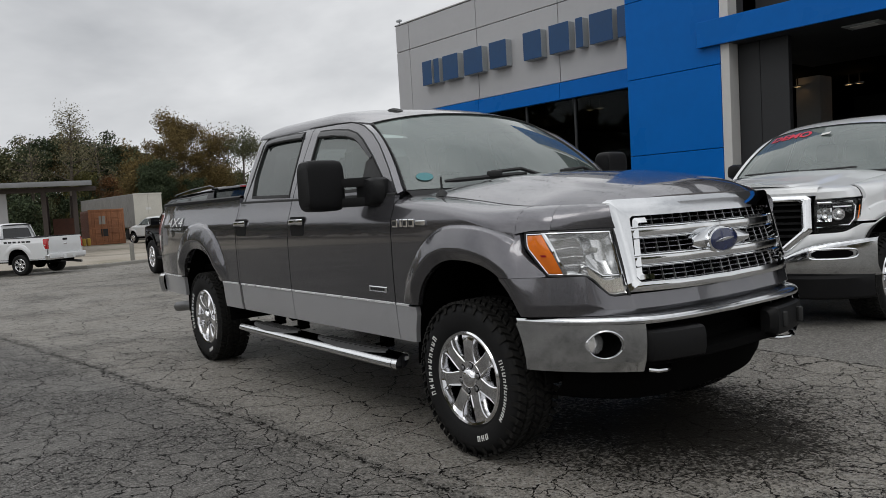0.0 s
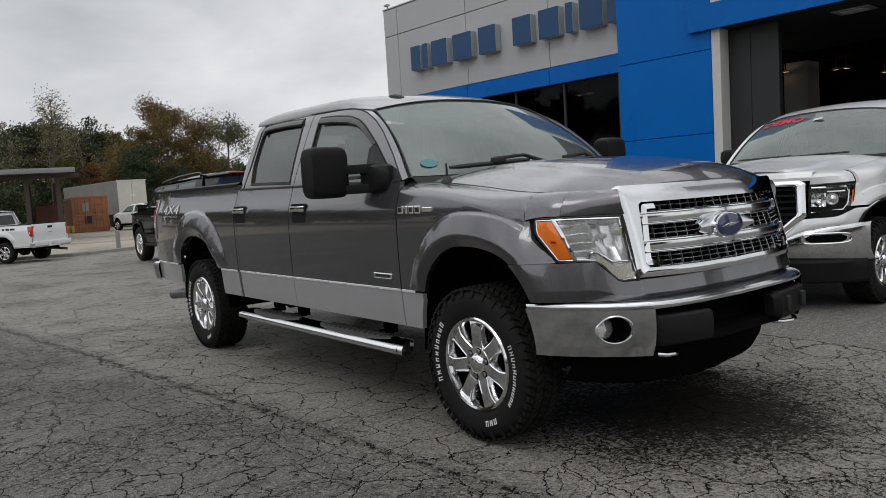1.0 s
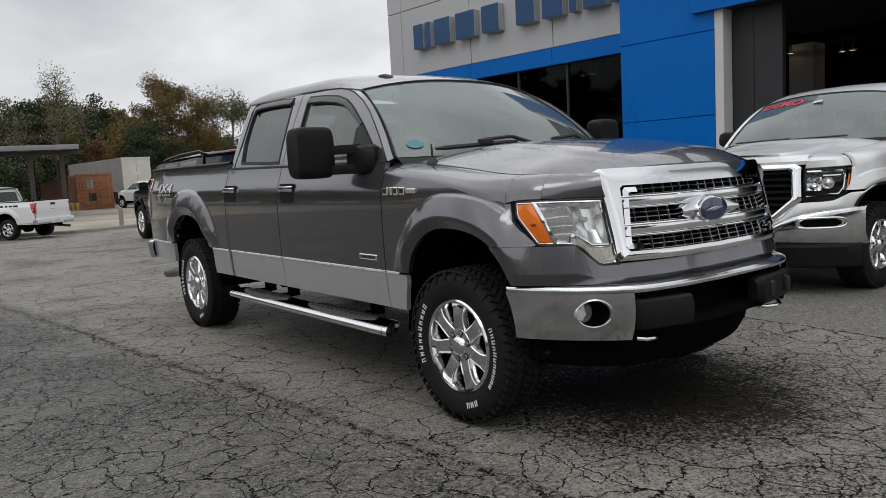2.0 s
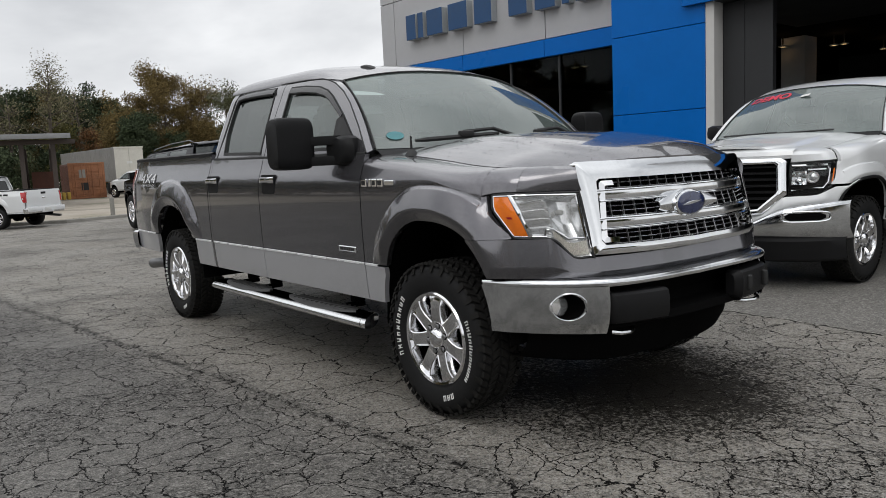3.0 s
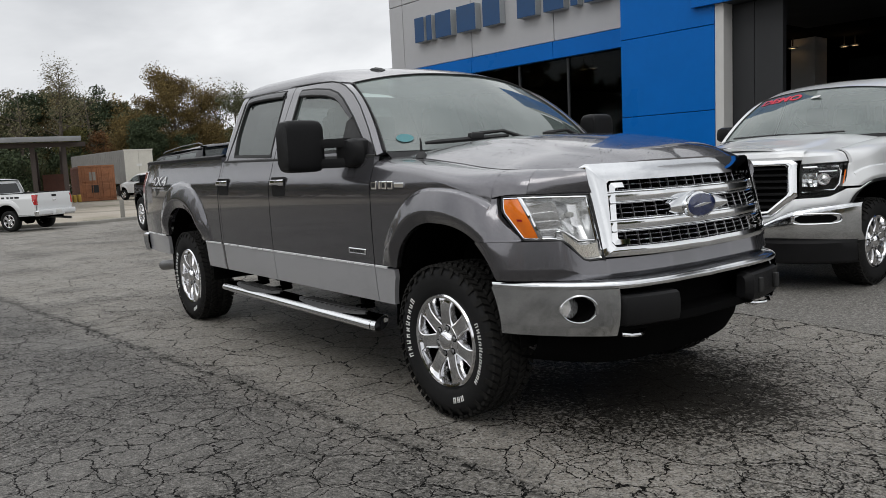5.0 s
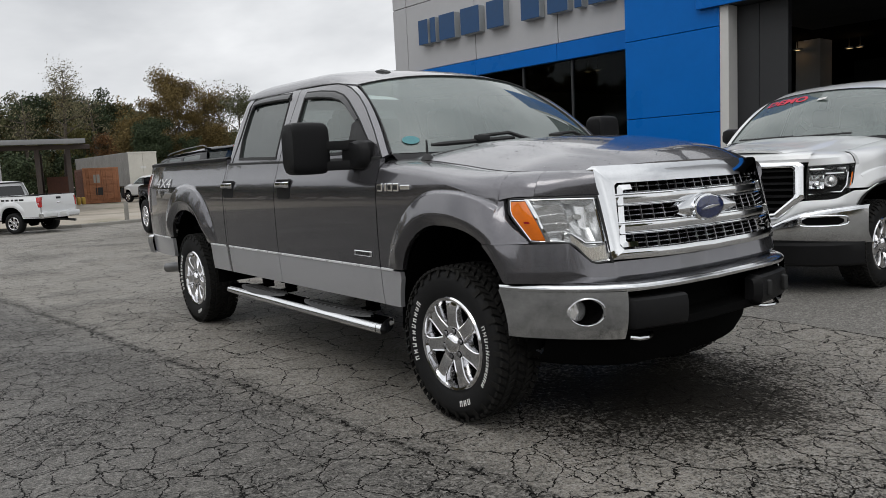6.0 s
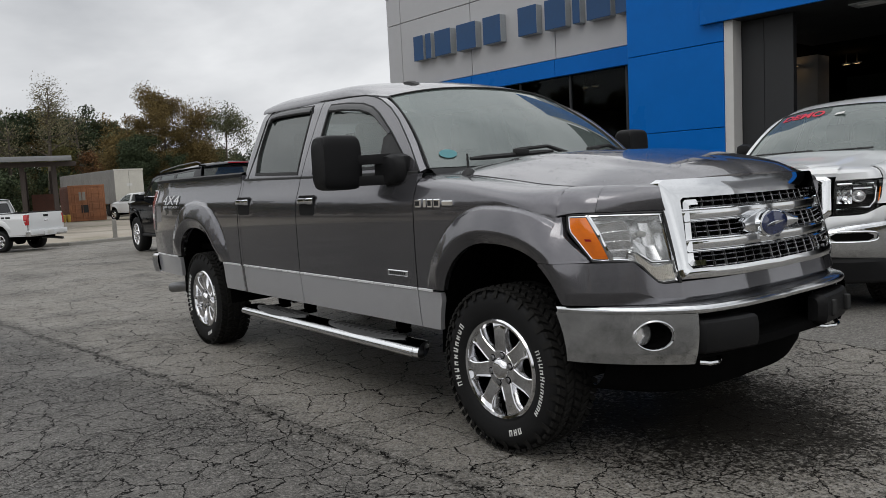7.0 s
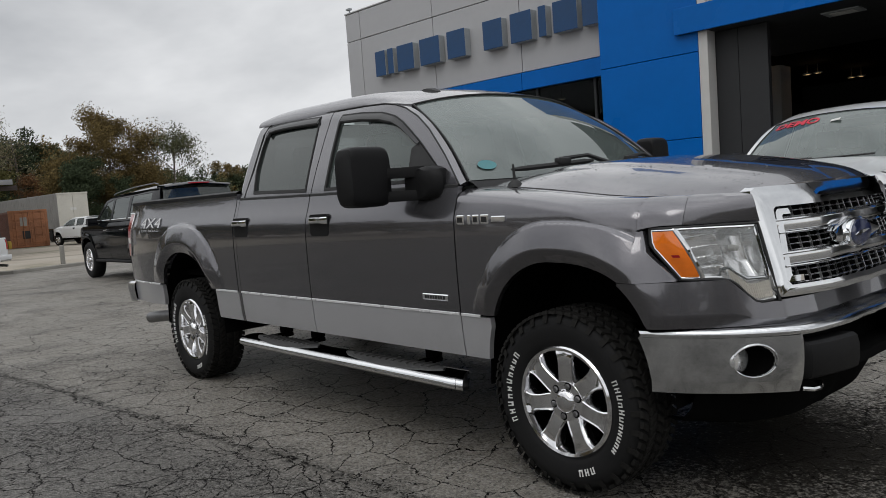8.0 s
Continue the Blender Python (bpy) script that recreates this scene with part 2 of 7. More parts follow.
M_GASKET = simple("black_rubber_gasket", (0.010, 0.010, 0.010), 0.6, 0, 0.2, 9)
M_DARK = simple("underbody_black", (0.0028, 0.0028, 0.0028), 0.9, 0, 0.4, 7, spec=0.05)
M_TYRE = simple("tyre_rubber", (0.009, 0.009, 0.0092), 0.7, 0, 0.3, 8, bump=0.2, bscale=90, spec=0.22)
M_PRIVACY = simple("dark_privacy_glass", (0.012, 0.014, 0.015), 0.06, 0, 0.1, 3)
M_TREAD = simple("dusty_tread_rubber", (0.012, 0.0115, 0.0105), 0.8, 0, 0.5, 14, bump=0.3, bscale=70, spec=0.2)
M_WHITELET = simple("white_tyre_lettering", (0.62, 0.62, 0.60), 0.7, 0, 0.1, 20)
M_WHEEL = simple("chrome_clad_wheel", (0.80, 0.80, 0.81), 0.11, 1.0, 0.08, 9)
M_MESH = simple("satin_grille_mesh", (0.46, 0.46, 0.47), 0.25, 1.0, 0.12, 9)
M_BEAD = glass("rain_bead", (1, 1, 1), 0.0, 0.85, 1.33)
M_STEEL = simple("dull_steel", (0.25, 0.25, 0.25), 0.45, 1.0, 0.25, 9)
M_AMBER = simple("amber_lens", (0.90, 0.20, 0.012), 0.18, 0, 0.12, 14, bump=0.1, bscale=60, coat=1.0)
M_RED = simple("red_lens", (0.42, 0.012, 0.014), 0.2, 0, 0.15, 12, coat=1.0)
M_LENSREF = simple("lamp_reflector", (0.93, 0.935, 0.94), 0.20, 0.80, 0.04, 20)
M_TURN = simple("pale_turn_lens", (0.78, 0.75, 0.70), 0.25, 0.2, 0.08, 30, coat=0.6)
# near-white colour paints the sky's reflection along the side moulding
M_SKYSTRIPE = simple("moulding_with_sky_glint", (0.86, 0.86, 0.87), 0.28, 0.35, 0.03, 4)
M_SMOKE = simple("smoked_acrylic", (0.012, 0.012, 0.013), 0.18, 0, 0.15, 6, spec=0.45)
M_TREADPAD = simple("worn_grey_tread_pad", (0.060, 0.060, 0.060), 0.65, 0, 0.25, 12, bump=0.3, bscale=150)
M_BLUE = simple("blue_wall_panel", (0.0, 0.118, 0.45), 0.3, 0, 0.08, 0.7, spec=0.14)
M_GREYPANEL = simple("grey_wall_panel", (0.41, 0.41, 0.42), 0.5, 0.05, 0.05, 0.6)
M_JOINT = simple("dark_panel_joint", (0.05, 0.05, 0.055), 0.8, 0, 0.15, 4)
M_LIGHTCOL = simple("pale_column_panel", (0.56, 0.55, 0.53), 0.5, 0, 0.05, 0.9)
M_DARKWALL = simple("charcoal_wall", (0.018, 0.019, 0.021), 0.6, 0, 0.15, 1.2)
M_MIDCOL = simple("grey_interior_column", (0.50, 0.50, 0.51), 0.6, 0, 0.08, 1.2)
M_SIGN = simple("blue_sign_letter_face", (0.005, 0.05, 0.145), 0.4, 0, 0.12, 3)
M_SIGNSIDE = simple("grey_sign_letter_side", (0.33, 0.35, 0.36), 0.5, 0.1, 0.1, 3)
M_GLASS = glass("windscreen_glass", (0.60, 0.74, 0.69), 0.0, 0.5, 1.85, 0.14)
M_GLASSD = glass("tinted_side_glass", (0.28, 0.30, 0.30), 0.0, 0.40, 1.7, 0.05)
M_GLASSF = glass("front_door_glass", (0.72, 0.80, 0.78), 0.0, 0.8, 1.65, 0.10)
M_LENS = glass("clear_lamp_lens", (1, 1, 1), 0.02, 0.92, 1.4)
M_SHOPGLASS = glass("showroom_glass", (0.5, 0.55, 0.55), 0.0, 0.8, 1.18)
M_ASPHALT = asphalt_mat()
M_GROUND = ground_mat()
M_KERB = simple("concrete_kerb", (0.26, 0.25, 0.225), 0.9, 0, 0.25, 3, bump=0.3, bscale=60)
M_CONT = simple("rusty_orange_steel", (0.28, 0.118, 0.056), 0.75, 0, 0.35, 1.6)
M_CONTD = simple("dark_rust_steel", (0.10, 0.040, 0.026), 0.8, 0, 0.35, 1.6)
M_TRAILER = simple("weathered_white_trailer", (0.55, 0.535, 0.48), 0.6, 0, 0.12, 0.8)
M_TRAILERG = simple("grey_trailer_side", (0.25, 0.245, 0.235), 0.55, 0.2, 0.2, 0.8)
M_ROOFMETAL = simple("grey_metal_roof", (0.24, 0.245, 0.25), 0.5, 0.4, 0.15, 1)
M_POST = simple("brown_steel_post", (0.045, 0.033, 0.028), 0.7, 0, 0.2, 3)
M_BARK = simple("bark", (0.09, 0.075, 0.06), 0.95, 0, 0.35, 4)
M_SEAT = simple("grey_cloth_seat", (0.055, 0.054, 0.053), 0.9, 0, 0.2, 12)
M_REDSTK = simple("red_sticker", (0.55, 0.02, 0.045), 0.5, 0, 0.1, 8)
M_TEALSTK = simple("teal_sticker", (0.06, 0.21, 0.23), 0.5, 0, 0.15, 25)
M_OVAL = simple("deep_blue_enamel", (0.012, 0.022, 0.085), 0.25, 0.1, 0.1, 12, coat=1.0)
M_LAMPGLOW = Mat("warm_downlight")
M_LAMPGLOW.b.inputs["Emission Color"].default_value = (1.0, 0.62, 0.28, 1)
M_LAMPGLOW.b.inputs["Emission Strength"].default_value = 1.3
M_LAMPGLOW = M_LAMPGLOW.m

# ---------------------------------------------------------------- building helpers


def finish(bm, angle=32):
    """Consistent normals, smooth faces and sharp creases."""
    bmesh.ops.remove_doubles(bm, verts=bm.verts, dist=1e-5)
    bmesh.ops.recalc_face_normals(bm, faces=bm.faces)
    lim = radians(angle)
    for f in bm.faces:
        f.smooth = True
    for e in bm.edges:
        if len(e.link_faces) == 2 and e.calc_face_angle(0) > lim:
            e.smooth = False
    return bm


def part(name, bm, material, parent, label="", angle=32, keep=False):
    """One mesh object under a thing or a part."""
    if not keep:
        finish(bm, angle)
    me = bpy.data.meshes.new(name)
    bm.to_mesh(me)
    bm.free()
    me.materials.append(material)
    ob = new(name, me)
    ob.parent = parent
    if label:
        tagged(ob, label)
    return ob


def thing(name, label, category, m=None, group="", kind=""):
    ob = new(name)
    ob.empty_display_size = 0.2
    if m is not None:
        ob.matrix_world = m
    return tagged(ob, label, category, group, kind)


def solo(name, bm, material, label, category, m=None, group="", kind="", angle=32):
    """A top-level thing that is one mesh."""
    finish(bm, angle)
    me = bpy.data.meshes.new(name)
    bm.to_mesh(me)
    bm.free()
    me.materials.append(material)
    ob = new(name, me)
    if m is not None:
        ob.matrix_world = m
    return tagged(ob, label, category, group, kind)


def BM():
    return bmesh.new()


def box(bm, x0, x1, y0, y1, z0, z1, bevel=0.0, seg=2):
    r = bmesh.ops.create_cube(bm, size=1.0)
    for v in r["verts"]:
        v.co = Vector(((x0 + x1) / 2 + v.co.x * (x1 - x0), (y0 + y1) / 2 + v.co.y * (y1 - y0), (z0 + z1) / 2 + v.co.z * (z1 - z0)))
    if bevel:
        es = list({e for v in r["verts"] for e in v.link_edges})
        bmesh.ops.bevel(bm, geom=es, offset=bevel, segments=seg, affect="EDGES", profile=0.6)
    return bm


def grid(bm, rows, close=False):
    """A quad sheet through rows of points."""
    vs = [[bm.verts.new(p) for p in r] for r in rows]
    for a, b in zip(vs, vs[1:]):
        n = len(a)
        for i in range(n if close else n - 1):
            j = (i + 1) % n
            try:
                bm.faces.new((a[i], a[j], b[j], b[i]))
            except ValueError:
                pass
    return vs


def thicken(bm, vec):
    """Give a sheet depth along vec."""
    bmesh.ops.remove_doubles(bm, verts=bm.verts, dist=1e-5)
    r = bmesh.ops.extrude_face_region(bm, geom=bm.faces[:])
    for v in r["geom"]:
        if isinstance(v, bmesh.types.BMVert):
            v.co += Vector(vec)
    return bm


def capped(bm, rows):
    """A closed tube through rings of points, with end faces."""
    vs = grid(bm, rows, close=True)
    for ring in (vs[0], vs[-1]):
        try:
            bm.faces.new(ring)
        except ValueError:
            pass
    return bm


def tube(bm, pts, r, n=10, flat=1.0):
    """A round bar along pts; r may be a list."""
    pts = [Vector(p) for p in pts]
    rows = []
    for i, p in enumerate(pts):
        d = (pts[min(i + 1, len(pts) - 1)] - pts[max(i - 1, 0)]).normalized()
        up = Vector((0, 0, 1)) if abs(d.z) < 0.9 else Vector((1, 0, 0))
        a = d.cross(up).normalized()
        b = a.cross(d).normalized()
        rr = r[i] if isinstance(r, (list, tuple)) else r
        rows.append([p + a * rr * math.cos(2 * math.pi * k / n) + b * rr * flat * math.sin(2 * math.pi * k / n) for k in range(n)])
    return capped(bm, rows)


def revolve(bm, prof, n=48, centre=(0, 0, 0)):
    """Profile points (radius, y) turned about the y axis."""
    c = Vector(centre)
    rows = [[c + Vector((r * math.cos(2 * math.pi * k / n), y, r * math.sin(2 * math.pi * k / n))) for k in range(n)] for r, y in prof]
    grid(bm, rows, close=True)
    return bm


def prism(bm, poly, axis, a, b, bevel=0.0):
    """A polygon of 2-D points pushed from a to b along axis (x: points are y,z; y: x,z; z: x,y)."""
    def at(p, h):
        return {"x": (h, p[0], p[1]), "y": (p[0], h, p[1]), "z": (p[0], p[1], h)}[axis]
    lo = [bm.verts.new(at(p, a)) for p in poly]
    hi = [bm.verts.new(at(p, b)) for p in poly]
    n = len(poly)
    bm.faces.new(lo)
    bm.faces.new(hi)
    side = [bm.faces.new((lo[i], lo[(i + 1) % n], hi[(i + 1) % n], hi[i])) for i in range(n)]
    if bevel:
        es = list({e for f in side for e in f.edges})
        bmesh.ops.bevel(bm, geom=es, offset=bevel, segments=2, affect="EDGES")
    return bm


def lerp(a, b, t):
    return a + (b - a) * t


def curve(pts, x):
    """Smooth interpolation in a table of (x, value)."""
    if x <= pts[0][0]:
        return pts[0][1]
    if x >= pts[-1][0]:
        return pts[-1][1]
    for i in range(len(pts) - 1):
        x0, y0 = pts[i]
        x1, y1 = pts[i + 1]
        if x <= x1:
            def slope(j):
                if j <= 0 or j >= len(pts) - 1:
                    j = min(max(j, 1), len(pts) - 2) if len(pts) > 2 else 0
                    if len(pts) == 2:
                        return (y1 - y0) / (x1 - x0)
                a, b = pts[j - 1], pts[j + 1]
                return (b[1] - a[1]) / (b[0] - a[0])
            h = x1 - x0
            t = (x - x0) / h
            m0, m1 = slope(i) * h, slope(i + 1) * h
            return (2 * t**3 - 3 * t**2 + 1) * y0 + (t**3 - 2 * t**2 + t) * m0 + (-2 * t**3 + 3 * t**2) * y1 + (t**3 - t**2) * m1
    return pts[-1][1]


def span(a, b, n):
    return [a + (b - a) * i / (n - 1) for i in range(n)]


def ring_sheet(bm, outer, inner, fy, s, sub=6):
    """The frame between two outlines with as many (x, z) points, laid on y = s * fy(x, z)."""
    def dense(poly):
        out = []
        n = len(poly)
        for i in range(n):
            (x0, z0), (x1, z1) = poly[i], poly[(i + 1) % n]
            out += [(lerp(x0, x1, k / sub), lerp(z0, z1, k / sub)) for k in range(sub)]
        return out
    o, i = dense(outer), dense(inner)
    rows = [[(lerp(a[0], b[0], t), s * fy(lerp(a[0], b[0], t), lerp(a[1], b[1], t)), lerp(a[1], b[1], t)) for a, b in zip(o, i)] for t in (0, 0.5, 1)]
    grid(bm, rows, close=True)
    return bm


def fill_sheet(bm, poly, fy, s, push=0.0, sub=4, rings=4):
    """A filled outline laid on y = s * (fy(x, z) - push)."""
    cx = sum(p[0] for p in poly) / len(poly)
    cz = sum(p[1] for p in poly) / len(poly)
    n = len(poly)
    dense = []
    for i in range(n):
        (x0, z0), (x1, z1) = poly[i], poly[(i + 1) % n]
        dense += [(lerp(x0, x1, k / sub), lerp(z0, z1, k / sub)) for k in range(sub)]
    rows = []
    for r in range(rings):
        t = 1 - r / rings
        rows.append([(cx + (x - cx) * t, s * (fy(cx + (x - cx) * t, cz + (z - cz) * t) - push), cz + (z - cz) * t) for x, z in dense])
    vs = grid(bm, rows, close=True)
    c = bm.verts.new((cx, s * (fy(cx, cz) - push), cz))
    last = vs[-1]
    for i in range(len(last)):
        bm.faces.new((last[i], last[(i + 1) % len(last)], c))
    return bm

# ---------------------------------------------------------------- ground
def ground_z(x, y):
    """The lot falls gently to the kerb and rises again beyond it."""
    return curve([(-400, 0.6), (-110, 0.1), (-75, -0.18), (-60, -0.25), (-50, -0.27), (-40, -0.30), (-28, -0.375), (-24.5, -0.33), (-20, -0.215), (-12, -0.10), (-6, 0.0), (2, 0.0)], min(x, 2))


def kerb_x(y):
    return curve([(-30, -28), (-10, -28.6), (-4, -28.7), (0, -28.3), (2, -27.5), (2.9, -26.9), (3.8, -27.1), (4.8, -27.5), (6, -27.8), (10, -29), (40, -35)], y)


xs = [-900, -500, -300, -200, -150, -110, -90, -75] + span(-65, 40, 80) + [60, 100, 200, 500, 900]
ys = [-900, -400, -200, -100, -60] + span(-40, 60, 41) + [90, 150, 300, 600, 900]
bm = BM()
grid(bm, [[(x, y, ground_z(x, y) - 0.02) for y in ys] for x in xs])
solo("ground", bm, M_GROUND, "tan gravel and patchy grass ground", "ground", kind="structure")
bm = BM()
rows = []
for y in span(-30, 40, 36):
    k = kerb_x(y)
    rows.append([(x, y, ground_z(x, y)) for x in [lerp(k, -12, t) for t in span(0, 1, 12)] + span(-10, 35, 24)])
grid(bm, rows)
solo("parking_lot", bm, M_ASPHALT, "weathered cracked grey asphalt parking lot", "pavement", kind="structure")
bm = BM()
prof = ((-0.16, 0.12), (-0.01, 0.13), (0.02, 0.10), (0.03, -0.05))
grid(bm, [[(kerb_x(y) + dx, y, ground_z(kerb_x(y), y) + h) for dx, h in ((-0.3, 0.08),) + prof] for y in span(-30, 40, 71)])
solo("kerb", bm, M_KERB, "low weathered concrete kerb", "kerb", kind="structure")

# ---------------------------------------------------------------- dealership building
BH = 3.0
B0 = pose(-10.5, 9.9, 0, 0, 0, BH)          # local x along the facade, local y into the building
GZ = -0.3


def bwall(name, x0, x1, y0, y1, z0, z1, mat, label, bevel=0.004):
    bm = BM()
    box(bm, x0, x1, y0, y1, z0, z1, bevel, 1)
    return solo(name, bm, mat, label, "wall", B0, kind="structure")


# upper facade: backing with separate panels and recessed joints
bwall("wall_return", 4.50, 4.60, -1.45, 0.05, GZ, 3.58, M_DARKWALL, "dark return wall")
back = bwall("wall_facade", -5.26, 5.2, 0.05, 0.30, 3.55, 6.52, M_JOINT, "grey metal-panelled showroom facade")
PX = [-5.26, -4.64, -1.80, 0.98, 3.76, 5.2]
PZ = [3.95, 5.79, 6.56]
for x0, x1 in zip(PX, PX[1:]):
    for z0, z1 in zip(PZ, PZ[1:]):
        bm = BM()
        box(bm, x0 + 0.009, x1 - 0.009, 0.0, 0.06, z0 + 0.009, z1 - 0.009, 0.006, 1)
        part("panel", bm, M_GREYPANEL, back)
for x0, x1 in zip(PX, PX[1:]):
    bm = BM()
    box(bm, x0 + (0.7 if x0 < -5 else 0.006), x1 - 0.006, -0.06, 0.06, 3.545, 3.935, 0.006, 1)
    part("band_panel", bm, M_BLUE, back, "blue band panel")
bm = BM()
box(bm, -5.27, 5.2, -0.02, 0.34, 6.565, 6.60, 0.006, 1)
part("coping", bm, M_GREYPANEL, back, "grey metal coping")
bm = BM()
tube(bm, [(-5.1, 0.05, 6.60), (-5.1, 0.05, 6.68)], 0.02, 8)
box(bm, -5.17, -5.0, -0.03, 0.07, 6.67, 6.73, 0.015)
solo("security_camera", bm, M_SIGNSIDE, "small camera on the roof edge", "camera", B0)
bwall("wall_end", -5.26, -5.0, 0.30, 14, GZ, 6.55, M_GREYPANEL, "grey end wall")
bwall("wall_pier", -5.24, -4.62, 0.02, 0.30, GZ, 3.54, M_GREYPANEL, "grey corner pier")
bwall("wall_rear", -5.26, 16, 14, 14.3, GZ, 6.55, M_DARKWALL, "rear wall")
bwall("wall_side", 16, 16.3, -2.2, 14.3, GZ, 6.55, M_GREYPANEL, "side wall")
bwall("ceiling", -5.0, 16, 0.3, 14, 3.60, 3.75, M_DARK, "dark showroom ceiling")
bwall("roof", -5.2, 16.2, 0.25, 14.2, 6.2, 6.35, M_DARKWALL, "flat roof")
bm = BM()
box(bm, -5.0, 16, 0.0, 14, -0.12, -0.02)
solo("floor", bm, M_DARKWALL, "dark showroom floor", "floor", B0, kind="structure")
# showroom window under the band
win = thing("window_1", "tall dark showroom glazing", "window", B0, kind="structure")
for k, x in enumerate([-4.62, -3.3, -1.75, -0.22, 1.31, 2.84]):
    bm = BM()
    box(bm, x + 0.03, x + (1.29 if k == 0 else 1.50), 0.10, 0.112, -0.02, 3.545)
    part("pane", bm, M_SHOPGLASS, win)
    bm = BM()
    box(bm, x - 0.03, x + 0.03, 0.06, 0.16, GZ, 3.545, 0.004, 1)
    part("mullion", bm, M_DARKWALL, win)
for z in (0.0,):
    bm = BM()
    box(bm, -4.6, 4.8, 0.07, 0.15, z, z + 0.06, 0.004, 1)
    part("transom", bm, M_DARKWALL, win)

# entrance block in blue panels, standing proud of the facade
bl = bwall("wall_entrance", 4.49, 6.275, -2.21, -1.45, GZ, 7.2, M_JOINT, "tall blue panelled entrance block")
BZ = [GZ, 0.6, 1.925, 3.285, 4.65, 6.0, 7.2]
for z0, z1 in zip(BZ, BZ[1:]):
    bm = BM()
    box(bm, 4.475, 6.285, -2.28, -2.20, z0 + 0.005, z1 - 0.005, 0.006, 1)
    part("panel", bm, M_BLUE, bl)
    bm = BM()
    box(bm, 4.45, 4.488, -2.195, -1.45, z0 + 0.005, z1 - 0.005, 0.006, 1)
    part("panel", bm, M_BLUE, bl)
bwall("column_1", 6.29, 6.44, -2.27, -1.99, GZ, 7.0, M_LIGHTCOL, "pale clad entrance column")
# canopy
can = bwall("canopy", 5.94, 15, -2.33, -1.2, 3.70, 3.98, M_DARKWALL, "blue fascia canopy over the entrance")
bm = BM()
box(bm, 5.93, 15, -2.38, -2.332, 3.585, 4.00, 0.006, 1)
part("fascia", bm, M_BLUE, can, "blue canopy fascia")
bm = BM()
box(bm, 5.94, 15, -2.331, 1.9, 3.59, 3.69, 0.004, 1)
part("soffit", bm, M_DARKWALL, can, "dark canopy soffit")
for x in (8.2, 11.2):
    lamp_f = thing("soffit_light", "flush rectangular light in the canopy soffit", "ceiling light", B0 @ Matrix.Translation((x, -1.5, 3.585)))
    bm = BM()
    box(bm, -0.26, 0.26, -0.20, 0.20, -0.012, 0.014, 0.004, 1)
    part("frame", bm, M_SIGNSIDE, lamp_f)
    bm = BM()
    box(bm, -0.17, 0.17, -0.12, 0.12, -0.02, -0.013, 0.002, 1)
    part("diffuser", bm, M_WHITELET, lamp_f)
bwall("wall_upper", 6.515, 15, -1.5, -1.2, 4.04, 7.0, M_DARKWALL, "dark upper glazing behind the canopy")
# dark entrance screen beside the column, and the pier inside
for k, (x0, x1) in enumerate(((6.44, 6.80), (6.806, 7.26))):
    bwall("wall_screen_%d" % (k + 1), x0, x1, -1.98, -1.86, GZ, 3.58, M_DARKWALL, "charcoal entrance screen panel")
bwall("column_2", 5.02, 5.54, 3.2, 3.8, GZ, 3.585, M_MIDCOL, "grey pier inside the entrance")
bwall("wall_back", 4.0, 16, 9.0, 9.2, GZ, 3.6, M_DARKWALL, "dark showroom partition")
for x, y, z in ((5.15, 3.0, 3.4), (5.82, 4.0, 3.4), (6.04, 4.0, 3.4), (6.15, 6.0, 3.4), (6.36, 6.0, 3.4), (1.02, 1.0, 3.36), (1.32, 1.0, 3.36)):
    dl = thing("downlight", "small warm recessed downlight", "ceiling light", B0 @ Matrix.Translation((x, y, z)), group="showroom downlights")
    bm = BM()
    revolve(bm, [(0.10, 0.0), (0.10, 0.02), (0.07, 0.03)], 16)
    bmesh.ops.rotate(bm, verts=bm.verts, matrix=Matrix.Rotation(radians(-90), 3, "X"))
    part("trim_ring", bm, M_SIGNSIDE, dl)
    bm = BM()
    revolve(bm, [(0.0, 0.004), (0.072, 0.004), (0.072, 0.02)], 16)
    bmesh.ops.rotate(bm, verts=bm.verts, matrix=Matrix.Rotation(radians(-90), 3, "X"))
    part("lamp_disc", bm, M_LAMPGLOW, dl)
    bm = BM()
    tube(bm, [(0, 0, 0.02), (0, 0, 3.6 - z)], 0.015, 6)
    part("stem", bm, M_DARKWALL, dl)

# sign: plain raised blocks in place of a name, one for each character
sign = [(-3.86, 0.40), (-3.36, 0.22), (-2.98, 0.62), (-2.12, 0.70), (-1.15, 0.60), (0.03, 0.58), (0.86, 0.60), (1.66, 0.20), (2.05, 0.62), (2.80, 0.62)]
for x, w in sign:
    blk = thing("sign_block", "raised blue sign block with grey sides", "sign", B0 @ Matrix.Translation((x, 0, 4.60)), group="facade sign")
    bm = BM()
    box(bm, 0, w, -0.20, 0.0, 0, 0.66, 0.012, 1)
    part("return", bm, M_SIGNSIDE, blk, "grey metal side return")
    bm = BM()
    box(bm, 0.0, w, -0.215, -0.202, 0.0, 0.66, 0.006, 1)
    part("face", bm, M_SIGN, blk, "blue sign face")

# ---------------------------------------------------------------- pickup trucks
# local frame: x forward from the front axle, y to the truck's left, z up from the ground

HW = [(0.36, 0.88), (0.46, 0.945), (0.56, 0.968), (0.66, 0.978), (0.78, 0.985), (0.92, 0.9895), (1.06, 0.9905), (1.16, 0.9890), (1.20, 0.9855), (1.225, 0.9785), (1.27, 0.9625), (1.32, 0.9465), (1.37, 0.934), (1.46, 0.922)]
HUB_Z, TYRE_R, RIM_R = 0.397, 0.397, 0.238


